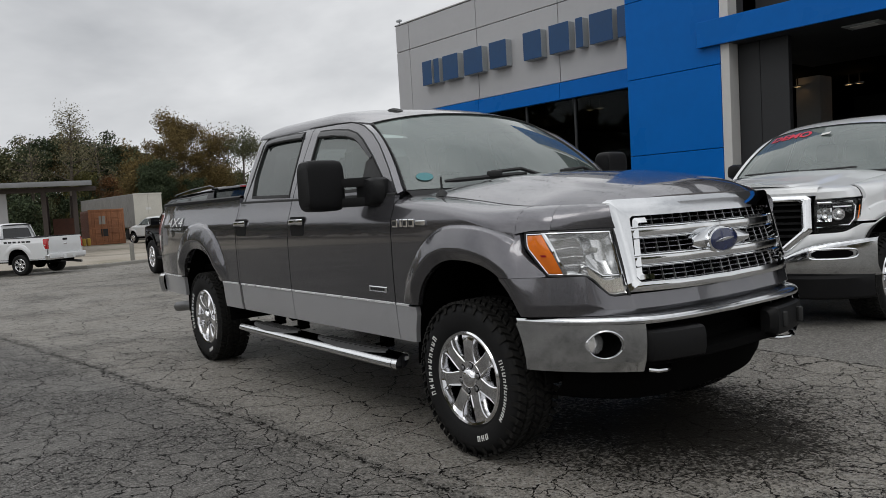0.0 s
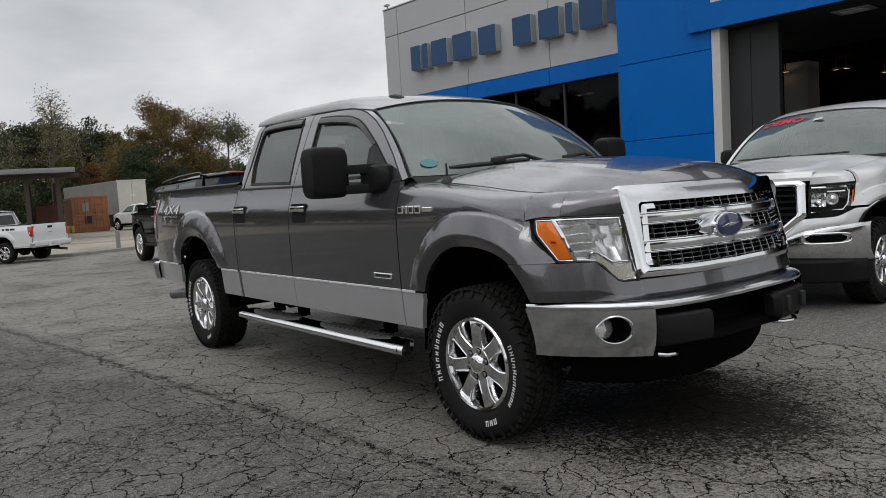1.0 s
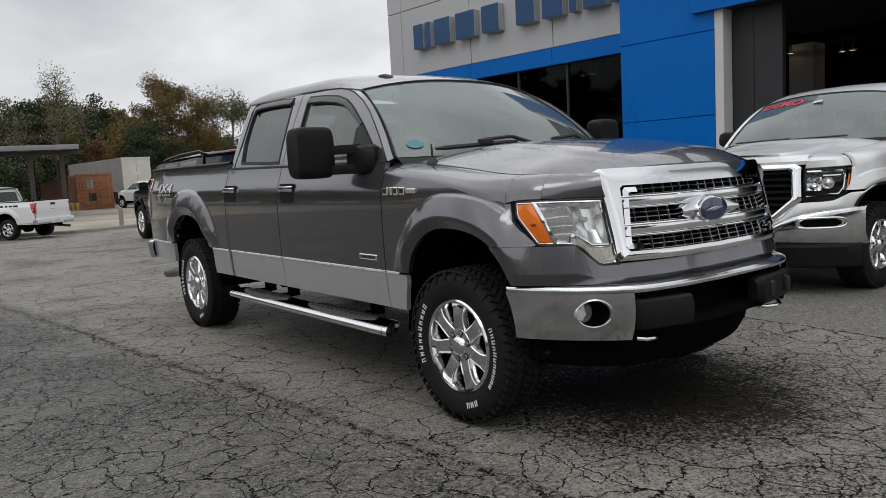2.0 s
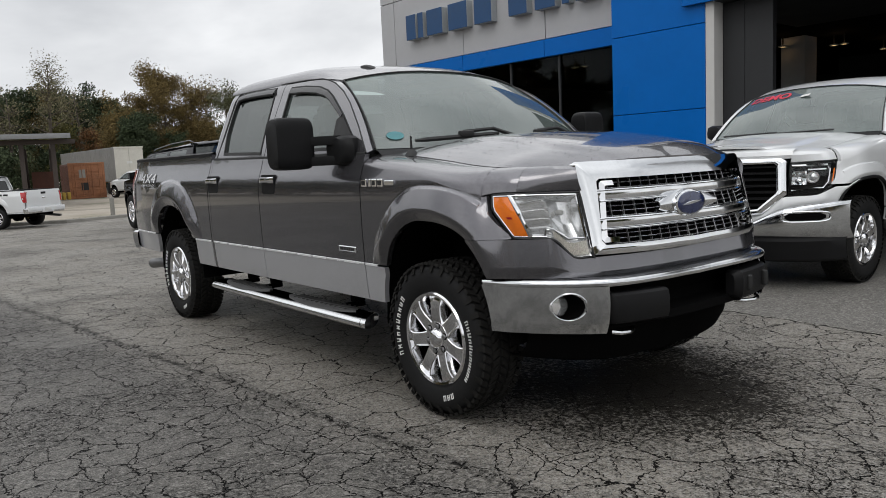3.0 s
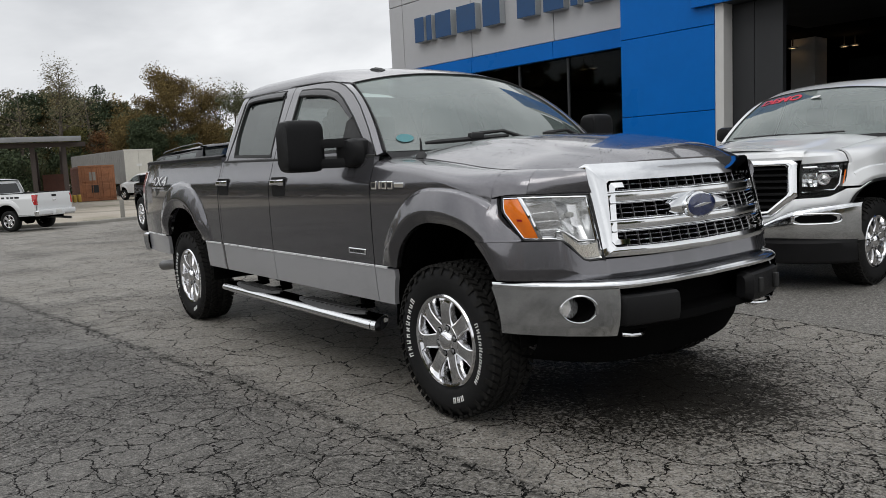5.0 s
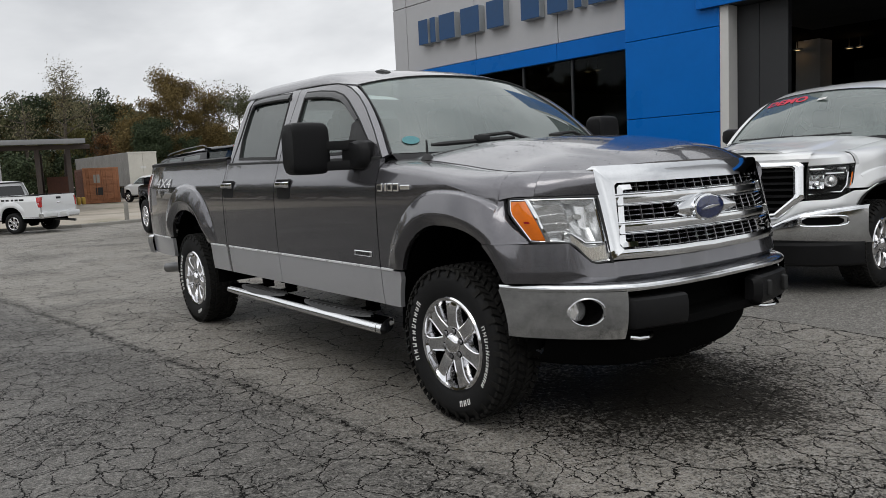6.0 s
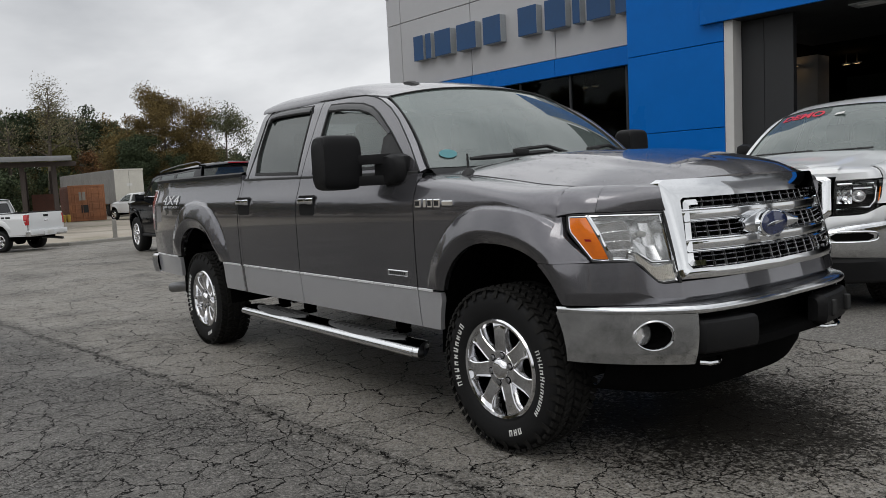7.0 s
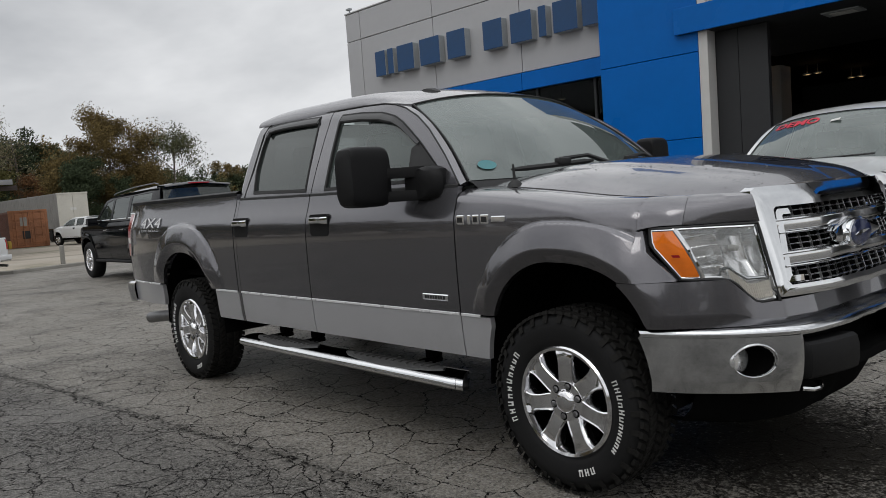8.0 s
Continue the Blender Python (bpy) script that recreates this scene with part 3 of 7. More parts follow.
def arch_e(x, A):
    """The arch's roundness, which may differ behind and ahead of the axle."""
    e = A[4]
    return e if isinstance(e, (int, float)) else e[1 if x > A[0] else 0]


def arch_q(x, z, A):
    cx, cz, a, h = A[:4]
    e = arch_e(x, A)
    return (abs((x - cx) / a) ** e + max(0.0, (z - cz) / h) ** e) ** (1 / e)


def arch_z(x, A):
    cx, cz, a, h = A[:4]
    e = arch_e(x, A)
    t = abs((x - cx) / a)
    return cz + h * (1 - t**e) ** (1 / e) if t < 1 else 0.0


def flare(q, width, out):
    """Raised wheel-arch lip: an under-cut band next to the arch, a flat face and a crisp step back to the panel."""
    if q > 1 + width:
        return 0.0
    t = max(0.0, (q - 1) / width)
    return out * (curve([(0, 0.42), (0.06, 0.53), (0.28, 0.95), (0.33, 1.0), (0.38, 0.985), (0.62, 0.74), (0.90, 0.42), (0.945, 0.34), (0.965, 0.14), (1.0, 0.0)], t))


def make_side(P):
    """Half width of the body at (x, z)."""
    fa, ra = P["front_arch"], P["rear_arch"]

    def fy(x, z):
        y = curve(HW, z)
        if x > 0.0:
            k = min(x / 0.42, 1.2) ** 2.2
            y -= k * curve([(0.6, 0.055), (0.78, 0.075), (0.95, 0.11), (1.15, 0.14), (1.4, 0.15)], z)
        if x < -4.2:
            y -= 0.05 * min(1.0, (-4.2 - x) / 0.65) ** 2
        low = min(1.0, max(0.0, (z - 0.70) / 0.20))
        low = low * low * (3 - 2 * low)
        y += (flare(arch_q(x, z, fa), P["flare"], P.get("flare_out", 0.036)) + flare(arch_q(x, z, ra), P["flare"] + 0.08, P.get("flare_out", 0.036))) * low
        return y
    return fy


def gh_y(x, z):
    """Half width of the cab above the belt line."""
    return curve([(1.34, 0.935), (1.40, 0.920), (1.60, 0.848), (1.78, 0.778), (1.84, 0.752), (1.90, 0.70)], z)


def panel(bm, xs, zb, zt, fy, s, n=12, thick=0.03, roll=None):
    """Body panel in columns: x stations, bottom and top heights; roll(x) gives an inward-curving top (y, z)."""
    rows = []
    for x in xs:
        a, b = zb(x), zt(x)
        col = [(x, s * fy(x, z), z) for z in span(a, b, n)]
        if roll:
            yi, zi = roll(x)
            y0 = fy(x, b)
            for k in range(1, 6):
                t = k / 5 * math.pi / 2
                col.append((x, s * (yi + (y0 - yi) * math.cos(t)), b + (zi - b) * math.sin(t)))
        rows.append(col)
    grid(bm, rows)
    if thick:
        thicken(bm, (0, -s * thick, 0))
    return bm


def wheel_parts(root, x, y, s, sp=7, lettering=True, rim=None, seg=56, lugs=True):
    """One wheel on the axle at x; s = -1 on the truck's right. Its outer face looks to s * y."""
    rim = rim or M_WHEEL
    w = new("wheel")
    w.parent = root
    w.matrix_local = Matrix.Translation((x, s * y, HUB_Z))
    R, r = TYRE_R - 0.008, RIM_R
    prof = [(r - 0.012, -0.10), (r + 0.012, -0.125), (R - 0.07, -0.135), (R - 0.03, -0.125), (R - 0.008, -0.10), (R - 0.004, 0), (R - 0.008, 0.10), (R - 0.03, 0.125), (R - 0.07, 0.137), (r + 0.03, 0.128), (r + 0.012, 0.122), (r - 0.010, 0.10)]
    bm = BM()
    revolve(bm, [(a, s * b) for a, b in prof], seg)
    tyre = part("tyre", bm, M_TYRE, w, "black all-terrain tyre", angle=50)
    if lugs:
        bm = BM()
        n = 58
        for k in range(n):
            for row, (yc, hw, ln, off) in enumerate(((-0.106, 0.023, 0.030, 0.0), (-0.056, 0.020, 0.033, 0.5), (0.0, 0.021, 0.028, 0.15), (0.056, 0.020, 0.033, 0.65), (0.106, 0.023, 0.030, 0.3))):
                a = 2 * math.pi * (k + off) / n
                ta = Vector((-math.sin(a), 0, math.cos(a)))
                ra = Vector((math.cos(a), 0, math.sin(a)))
                skew = 0.012 if row % 2 else -0.012
                base, top = R - 0.010, TYRE_R - 0.001
                if row in (0, 4):
                    top -= 0.004
                vs = []
                for rr, kk in ((base, 1.0), (top, 0.86)):
                    for u, v in ((-1, -1), (1, -1), (1, 1), (-1, 1)):
                        vs.append(bm.verts.new(ra * rr + ta * (u * ln * 0.5 * kk + v * skew) + Vector((0, yc + v * hw * kk, 0))))
                for f in ((4, 5, 6, 7), (0, 1, 5, 4), (1, 2, 6, 5), (2, 3, 7, 6), (3, 0, 4, 7)):
                    bm.faces.new([vs[i] for i in f])
            # shoulder lug that runs down the sidewall
            a = 2 * math.pi * (k + 0.3) / n
            if k % 2 == 0:
                for sy in (-1, 1):
                    vs = []
                    for rr, yy in ((R - 0.010, 0.118), (R - 0.044, 0.1335)):
                        for du in (-0.014, 0.012):
                            ra = Vector((math.cos(a + du / R), 0, math.sin(a + du / R)))
                            vs.append(bm.verts.new(ra * rr + Vector((0, sy * yy, 0))))
                            vs.append(bm.verts.new(ra * rr + Vector((0, sy * (yy + 0.005), 0))))
                    for f in ((1, 3, 7, 5), (0, 1, 5, 4), (2, 3, 7, 6), (4, 5, 7, 6)):
                        bm.faces.new([vs[i] for i in f])
        part("tread", bm, M_TREAD, tyre, "dusty blocky tyre tread", keep=True)
    if lettering:
        # raised white letter blocks, left plain
        bm = BM()

        def bar(a, h, wd, rr):
            ra = Vector((math.cos(a), 0, math.sin(a)))
            ta = Vector((-math.sin(a), 0, math.cos(a)))
            vs = []
            for dy in (0.1300, 0.1365):
                for u, v in ((-1, -1), (1, -1), (1, 1), (-1, 1)):
                    vs.append(bm.verts.new(ra * (rr + v * h / 2) + ta * (u * wd / 2) + Vector((0, s * (dy + v * 0.002), 0))))
            for f in ((4, 5, 6, 7), (0, 1, 5, 4), (1, 2, 6, 5), (2, 3, 7, 6), (3, 0, 4, 7)):
                bm.faces.new([vs[i] for i in f])
        d = -s
        for start, count, tall, step in ((203, 10, (0, 1, 2, 5, 9), 6.6), (24, 11, (0, 1, 2, 4), 5.6), (-62, 3, (0, 1, 2), 6.2)):
            for i in range(count):
                h = 0.028 if i in tall else 0.021
                lean = 0.0 if i in tall else -0.003
                for off in (-1.35, 1.35):
                    a = radians(start - i * step + off)
                    a = math.pi - a if d < 0 else a
                    bar(a, h, 0.0052, r + 0.062 + lean)
                a = radians(start - i * step)
                a = math.pi - a if d < 0 else a
                bar(a, 0.0055, 0.017, r + 0.062 + lean + (h / 2 - 0.003) * (1, 0, -1)[i % 3])
        tagged(part("lettering", bm, M_WHITELET, tyre, "raised white letter blocks", keep=True), kind="stuff")
    bm = BM()
    revolve(bm, [(r + 0.004, s * 0.118), (r - 0.004, s * 0.126), (r - 0.016, s * 0.122), (r - 0.022, s * 0.10), (r - 0.035, s * 0.03), (r - 0.035, -s * 0.11), (r + 0.004, -s * 0.12)], seg)
    rm = part("rim", bm, rim, w, "bright chrome wheel rim", angle=40)
    bm = BM()
    for k in range(sp):
        a0 = 2 * math.pi * (k + 0.69) / sp
        rows = []
        for rr, hw, yy, dp in ((0.050, 0.036, 0.100, 0.05), (0.09, 0.038, 0.110, 0.05), (0.13, 0.035, 0.116, 0.05), (0.17, 0.036, 0.118, 0.05), (r - 0.045, 0.041, 0.117, 0.05), (r - 0.022, 0.052, 0.114, 0.05), (r - 0.012, 0.072, 0.110, 0.05)):
            ra = Vector((math.cos(a0), 0, math.sin(a0)))
            ta = Vector((-math.sin(a0), 0, math.cos(a0)))
            rows.append([ra * rr + ta * (u * hw) + Vector((0, s * (yy + y2), 0)) for u, y2 in ((-1.25, -dp), (-1.12, -0.020), (-1.0, -0.004), (-0.88, 0.0), (-0.72, -0.003), (0, -0.003), (0.72, -0.003), (0.88, 0.0), (1.0, -0.004), (1.12, -0.020), (1.25, -dp))])
        grid(bm, rows)
    part("spokes", bm, rim, rm, "broad chrome-clad spokes", angle=25)
    bm = BM()
    revolve(bm, [(0.0, s * 0.133), (0.025, s * 0.132), (0.040, s * 0.127), (0.050, s * 0.116), (0.053, s * 0.108), (0.086, s * 0.107), (0.094, s * 0.098), (0.094, s * 0.05)], 32)
    part("hub_cap", bm, rim, rm, "", angle=30)
    for k in range(6):
        a = 2 * math.pi * k / 6 + 0.3
        at = Vector((0.068 * math.cos(a), 0, 0.068 * math.sin(a)))
        # dark disc on the hub face paints the shade of a lug hole
        bm = BM()
        revolve(bm, [(0.0, s * 0.1085), (0.017, s * 0.1085), (0.0185, s * 0.107)], 14, at)
        part("lug_recess", bm, M_DARK, rm, "dark disc standing for the shade in a lug hole")
        bm = BM()
        revolve(bm, [(0.0, s * 0.118), (0.010, s * 0.118), (0.013, s * 0.112), (0.013, s * 0.09)], 6, at)
        part("lug_nut", bm, M_STEEL, rm)
    bm = BM()
    revolve(bm, [(0.0, s * 0.02), (0.165, s * 0.02), (0.165, -s * 0.01), (0.19, -s * 0.02), (0.205, -s * 0.10)], 32)
    part("brake_disc", bm, M_DARK, w, "dark brake disc")
    return w


def truck_shell(root, paint, lower, P):
    """Doors, fenders, bed, cab, glass, cabin and underbody shared by the pickups."""
    fy = make_side(P)
    fa, ra = P["front_arch"], P["rear_arch"]
    SILL, MOLD = 0.535, P["mold"]
    XF, XD, XC, XT = -0.555, -1.853, -2.768, -4.86
    belt = lambda x: curve([(-2.9, 1.375), (-1.8, 1.36), (-0.5, 1.345)], x)

    def arch_cols(a, b, A, n=46):
        xs = set(span(a, b, n))
        cx, w = A[0], A[2]
        for k in range(25):
            x = cx - w * 0.9999 * math.cos(math.pi * k / 24)
            if a < x < b:
                xs.add(x)
        return sorted(xs)

    def ws(u, v):
        """u from the right to the left edge (-1..1), v from the bottom to the top."""
        a = abs(u)
        bx, tx = -0.400 - 0.160 * a**2.4, -1.030 - 0.075 * a**2.4
        by, ty = 0.87 * u, 0.715 * u
        bz, tz = 1.370, 1.873 - 0.066 * a**2.4
        return Vector((lerp(bx, tx, v) + 0.034 * math.sin(math.pi * v), lerp(by, ty, v), lerp(bz, tz, v) + 0.018 * math.sin(math.pi * v)))

    for s in (-1, 1):
        # front fender
        fender_zs = [(-0.56, 1.265), (-0.2, 1.245), (0.1, 1.195), (0.3, 1.135), (0.36, 1.118), (0.483, 0.925)]
        ftop = [(-0.56, 1.345), (-0.33, 1.322), (0.0, 1.285), (0.2, 1.259), (0.36, 1.245)]
        xs = arch_cols(XF + 0.004, 0.36, fa, 90)
        bm = BM()
        panel(bm, xs, lambda x: max(MOLD + 0.006, arch_z(x, fa), 0.92 if x > 0.2 else 0), lambda x: curve(fender_zs, x), fy, s, 44, 0.028,
              roll=lambda x: (curve([(-0.68, 0.797), (0.0, 0.796), (0.2, 0.793), (0.36, 0.778)], x), curve(ftop, x)))
        fender = part("fender", bm, paint, root)
        bm = BM()
        panel(bm, span(0.36, P.get('tip_x', 0.478), 14), lambda x: 0.92, lambda x: curve(P.get("tip", [(0.36, 1.12), (0.483, 0.923)]), x), fy, s, 8, 0.028)
        part("fender_tip", bm, paint, fender)
        bm = BM()
        xs = [x for x in arch_cols(XF + 0.004, -0.36, fa, 24) if arch_z(x, fa) < MOLD - 0.03]
        panel(bm, xs, lambda x: max(SILL, arch_z(x, fa)), lambda x: MOLD - 0.006, fy, s, 8, 0.028)
        part("lower_cladding", bm, lower, fender)
        # doors
        for nm, x0, x1, outer, inner in (
            ("front_door", XD + 0.004, XF - 0.004,
             [(-0.558, 1.352), (-0.690, 1.500), (-0.855, 1.648), (-0.970, 1.727), (-1.095, 1.788), (-1.190, 1.818), (-1.290, 1.836), (-1.500, 1.850), (-1.806, 1.860), (-1.826, 1.700), (-1.842, 1.520), (-1.849, 1.358)],
             [(-0.664, 1.392), (-0.745, 1.465), (-0.907, 1.594), (-1.000, 1.657), (-1.085, 1.713), (-1.168, 1.755), (-1.290, 1.789), (-1.480, 1.811), (-1.684, 1.822), (-1.710, 1.786), (-1.712, 1.600), (-1.706, 1.390)]),
            ("rear_door", XC + 0.03, XD - 0.004,
             [(-1.857, 1.358), (-1.850, 1.520), (-1.834, 1.700), (-1.814, 1.860), (-2.060, 1.868), (-2.310, 1.874), (-2.500, 1.875), (-2.583, 1.856), (-2.618, 1.800), (-2.630, 1.700), (-2.645, 1.560), (-2.690, 1.372)],
             [(-1.918, 1.394), (-1.926, 1.520), (-1.932, 1.700), (-1.940, 1.842), (-2.100, 1.849), (-2.300, 1.854), (-2.440, 1.854), (-2.550, 1.846), (-2.578, 1.800), (-2.592, 1.700), (-2.598, 1.560), (-2.562, 1.412)])):
            bm = BM()
            panel(bm, span(x0, x1, 18), lambda x: MOLD + 0.006, lambda x: belt(x), fy, s, 18, 0.03)
            door = part(nm, bm, paint, root)
            bm = BM()
            panel(bm, span(x0, x1, 14), lambda x: SILL, lambda x: MOLD - 0.006, fy, s, 8, 0.03)
            part("lower_cladding", bm, lower, door)
            bm = BM()
            ring_sheet(bm, outer, inner, gh_y, s)
            thicken(bm, (0, -s * 0.035, 0))
            part("window_frame", bm, paint, door)
            bm = BM()
            mx, mz = sum(p[0] for p in inner) / len(inner), sum(p[1] for p in inner) / len(inner)
            mid = [(lerp(a[0], mx, -0.016), lerp(a[1], mz, -0.036)) for a in inner]
            small = [(lerp(a[0], mx, 0.018), lerp(a[1], mz, 0.034)) for a in inner]
            ring_sheet(bm, mid, small, lambda x, z: gh_y(x, z) + 0.004, s)
            thicken(bm, (0, -s * 0.02, 0))
            part("window_seal", bm, M_GASKET, door, "black rubber window seal")
            bm = BM()
            rim = outer[0:9] if nm == "front_door" else outer[3:12]
            tube(bm, [(x, s * (gh_y(x, z) + 0.001), z + 0.003) for x, z in rim], 0.0045, 6)
            part("door_seal", bm, M_GASKET, door, "black seal round the door frame")
            bm = BM()
            fill_sheet(bm, inner, gh_y, s, 0.012)
            part("window_glass", bm, M_GLASSF if nm == "front_door" else M_GLASSD, door, "tinted window glass")
            if P.get("visors"):
                tops = inner[2:9] if nm == "front_door" else inner[3:9]
                bm = BM()
                line = []
                for (xa, za), (xb, zb) in zip(tops, tops[1:]):
                    line += [(lerp(xa, xb, k / 8), lerp(za, zb, k / 8)) for k in range(8)]
                line.append(tops[-1])
                rows, lips = [], []
                for i2, (x, z) in enumerate(line):
                    p0, p1 = Vector(line[max(i2 - 2, 0)]), Vector(line[min(i2 + 2, len(line) - 1)])
                    d = Vector((p1.y - p0.y, p0.x - p1.x)).normalized()
                    if d.y > 0:
                        d = -d
                    wv = 0.050 * (1 - 0.55 * max(0.0, (x + 1.25) / 0.35)) if nm == "front_door" else 0.050
                    rows.append([(x + d.x * k, s * (gh_y(x, z + d.y * k) + o), z + d.y * k) for k, o in ((0.004, 0.006), (0.010, 0.010), (0.62 * wv, 0.017), (0.70 * wv, 0.017))])
                    lips.append([(x + d.x * k, s * (gh_y(x, z + d.y * k) + o), z + d.y * k) for k, o in ((0.71 * wv, 0.0165), (0.85 * wv, 0.014), (wv, 0.004))])
                grid(bm, rows)
                thicken(bm, (0, -s * 0.004, 0))
                visor = part("rain_visor", bm, M_SMOKE, door, "smoked plastic rain visor")
                # black strip paints the shade under the visor's lower edge
                bm = BM()
                grid(bm, lips)
                thicken(bm, (0, -s * 0.003, 0))
                part("visor_lip", bm, M_GASKET, visor, "black lower lip with the shade put into its colour")
            bm = BM()
            xs = span(x0, x1, 12)
            grid(bm, [[(x, s * (fy(x, belt(x)) - 0.004 + o), belt(x) + h) for o, h in ((0.0, -0.012), (0.006, -0.004), (0.004, 0.008), (-0.012, 0.016))] for x in xs])
            part("belt_moulding", bm, M_GASKET, door, "black belt moulding")
            if P["stripe"]:
                bm = BM()
                grid(bm, [[(x, s * (fy(x, MOLD) + o), MOLD + h) for o, h in ((-0.004, -0.009), (0.005, -0.006), (0.006, 0.004), (-0.004, 0.008))] for x in xs])
                part("side_stripe", bm, M_SKYSTRIPE if P["stripe"] == 1 else M_CHROME, door, "accent moulding with the sky's glint in its pale colour")
            # handle in its recess
            hx = P["handles"][0 if nm == "front_door" else 1]
            hz = 1.20
            bm = BM()
            prism(bm, [(hx - 0.082, hz - 0.080), (hx - 0.097, hz - 0.065), (hx - 0.097, hz + 0.036), (hx - 0.084, hz + 0.048), (hx + 0.084, hz + 0.048), (hx + 0.097, hz + 0.036), (hx + 0.097, hz - 0.065), (hx + 0.082, hz - 0.080)], "y", s * (fy(hx, hz) - 0.02), s * (fy(hx, hz) + 0.005))
            hb = part("handle_recess", bm, M_BLACKP, door, "black door handle bezel")
            bm = BM()
            yb = fy(hx, hz) + 0.006
            rows = []
            for x in span(hx - 0.092, hx + 0.092, 11):
                t = abs(x - hx) / 0.092
                o = 0.034 * (1 - t**4) + 0.004
                rows.append([(x, s * (yb + o * k), hz + 0.012 + h) for k, h in ((0.6, -0.020), (1.0, -0.014), (1.05, 0.0), (1.0, 0.014), (0.6, 0.020), (0.45, 0.0))])
            capped(bm, rows)
            part("handle", bm, M_CHROME, hb, "chrome pull handle")
        if P["stripe"]:
            for a, b in ((XF + 0.006, -0.415), (-3.11, XC - 0.02), (-4.82, -4.125)):
                bm = BM()
                grid(bm, [[(x, s * (fy(x, MOLD) + o), MOLD + h) for o, h in ((-0.004, -0.009), (0.005, -0.006), (0.006, 0.004), (-0.004, 0.008))] for x in span(a, b, 8)])
                part("side_stripe", bm, M_SKYSTRIPE if P["stripe"] == 1 else M_CHROME, root, "accent moulding with the sky's glint in its pale colour")
        # cab rear corner pillar
        bm = BM()
        fore = [(1.372, -2.684), (1.56, -2.642), (1.70, -2.627), (1.80, -2.614), (1.856, -2.582), (1.885, -2.50)]
        aft = [(1.372, -2.790), (1.56, -2.792), (1.70, -2.768), (1.80, -2.752), (1.885, -2.735)]
        grid(bm, [[(lerp(curve(fore, z), curve(aft, z), k), s * (gh_y(0, z) - 0.001 - 0.03 * max(0.0, k - 0.6) ** 2 / 0.16), z) for k in (0, 0.3, 0.6, 0.75, 0.9, 1)] for z in span(1.372, 1.885, 13)])
        thicken(bm, (0, -s * 0.05, 0))
        part("corner_pillar", bm, paint, root)
        # body behind the rear door below the belt
        bm = BM()
        panel(bm, span(XC - 0.008, XC + 0.026, 3), lambda x: SILL, lambda x: 1.375, fy, s, 18, 0.03)
        part("cab_corner", bm, paint, root)
        # windscreen pillar
        bm = BM()
        rows = []
        for t in span(0, 1, 14):
            a = ws(1, t) + Vector((-0.006, -0.016, -0.007))
            z = lerp(1.352, 1.836, t)
            b = Vector((curve([(1.352, -0.552), (1.50, -0.685), (1.648, -0.850), (1.727, -0.965), (1.788, -1.090), (1.818, -1.186), (1.842, -1.30)], z), gh_y(0, z), z))
            m = (a + b) / 2 + Vector((0.010, 0.0, 0.008))
            rows.append([(p.x, s * p.y, p.z) for p in (a, lerp(a, m, 0.6), m, lerp(m, b, 0.6), b)])
        grid(bm, rows)
        thicken(bm, (-0.02, -s * 0.02, -0.02))
        part("windscreen_pillar", bm, paint, root)
        # bed side
        xs = arch_cols(XT, XC - 0.018, ra, 110)
        bm = BM()
        panel(bm, xs, lambda x: max(MOLD + 0.006, arch_z(x, ra)), lambda x: P["bed_top"], fy, s, 44, 0.03)
        bed = part("bed_side", bm, paint, root)
        for a, b in ((-3.13, XC - 0.018), (XT + 0.03, -4.10)):
            bm = BM()
            panel(bm, [x for x in arch_cols(a, b, ra, 16) if arch_z(x, ra) < MOLD - 0.02], lambda x: max(SILL + (0.03 if b < -3.5 else 0.0), arch_z(x, ra)), lambda x: MOLD - 0.006, fy, s, 8, 0.03)
            part("lower_cladding", bm, lower, bed)
        bm = BM()
        grid(bm, [[(x, s * (fy(x, P["bed_top"]) + o), P["bed_top"] + h) for o, h in ((0.004, -0.012), (0.004, 0.010), (-0.02, 0.022), (-0.10, 0.020), (-0.11, -0.03))] for x in span(XT, XC - 0.018, 20)])
        part("bed_rail_cap", bm, M_BLACKP, bed, "black bed rail cap")
        # wheel wells
        for A, nm in ((fa, "front"), (ra, "rear")):
            bm = BM()
            cx, cz, a, h = A[:4]
            rows = []
            for k in range(17):
                t = math.pi * k / 16
                c, sn = math.cos(t), math.sin(t)
                e = arch_e(cx + c, A)
                px = cx + a * 1.03 * math.copysign(abs(c) ** (2 / e), c)
                pz = cz + h * 1.03 * abs(sn) ** (2 / e)
                rows.append([(px, s * y, pz) for y in ((0.835 if cx > -1 and k < 6 else 0.945), 0.8, 0.5)])
            rows = [[(rows[0][i][0], rows[0][i][1], 0.45) for i in range(3)]] + rows + [[(rows[-1][i][0], rows[-1][i][1], 0.45) for i in range(3)]]
            vs = grid(bm, rows)
            bm.faces.new([r[2] for r in vs])
            part("wheel_well", bm, M_DARK, root, "black wheel well liner")
        # tail lamp
        bm = BM()
        rows = []
        for z in span(0.96, 1.335, 8):
            w = 0.045 + 0.105 * ((z - 0.96) / 0.375) ** 0.8
            rows.append([(XT - 0.03, s * (fy(XT, z) - 0.10), z), (XT - 0.03, s * (fy(XT, z) - 0.02), z), (XT - 0.012, s * (fy(XT, z) + 0.004), z), (XT + w, s * (fy(XT + w, z) + 0.007), z), (XT + w, s * (fy(XT + w, z) - 0.02), z)])
        capped(bm, rows)
        tl = part("tail_lamp", bm, M_RED, root, "red tail lamp")
        bm = BM()
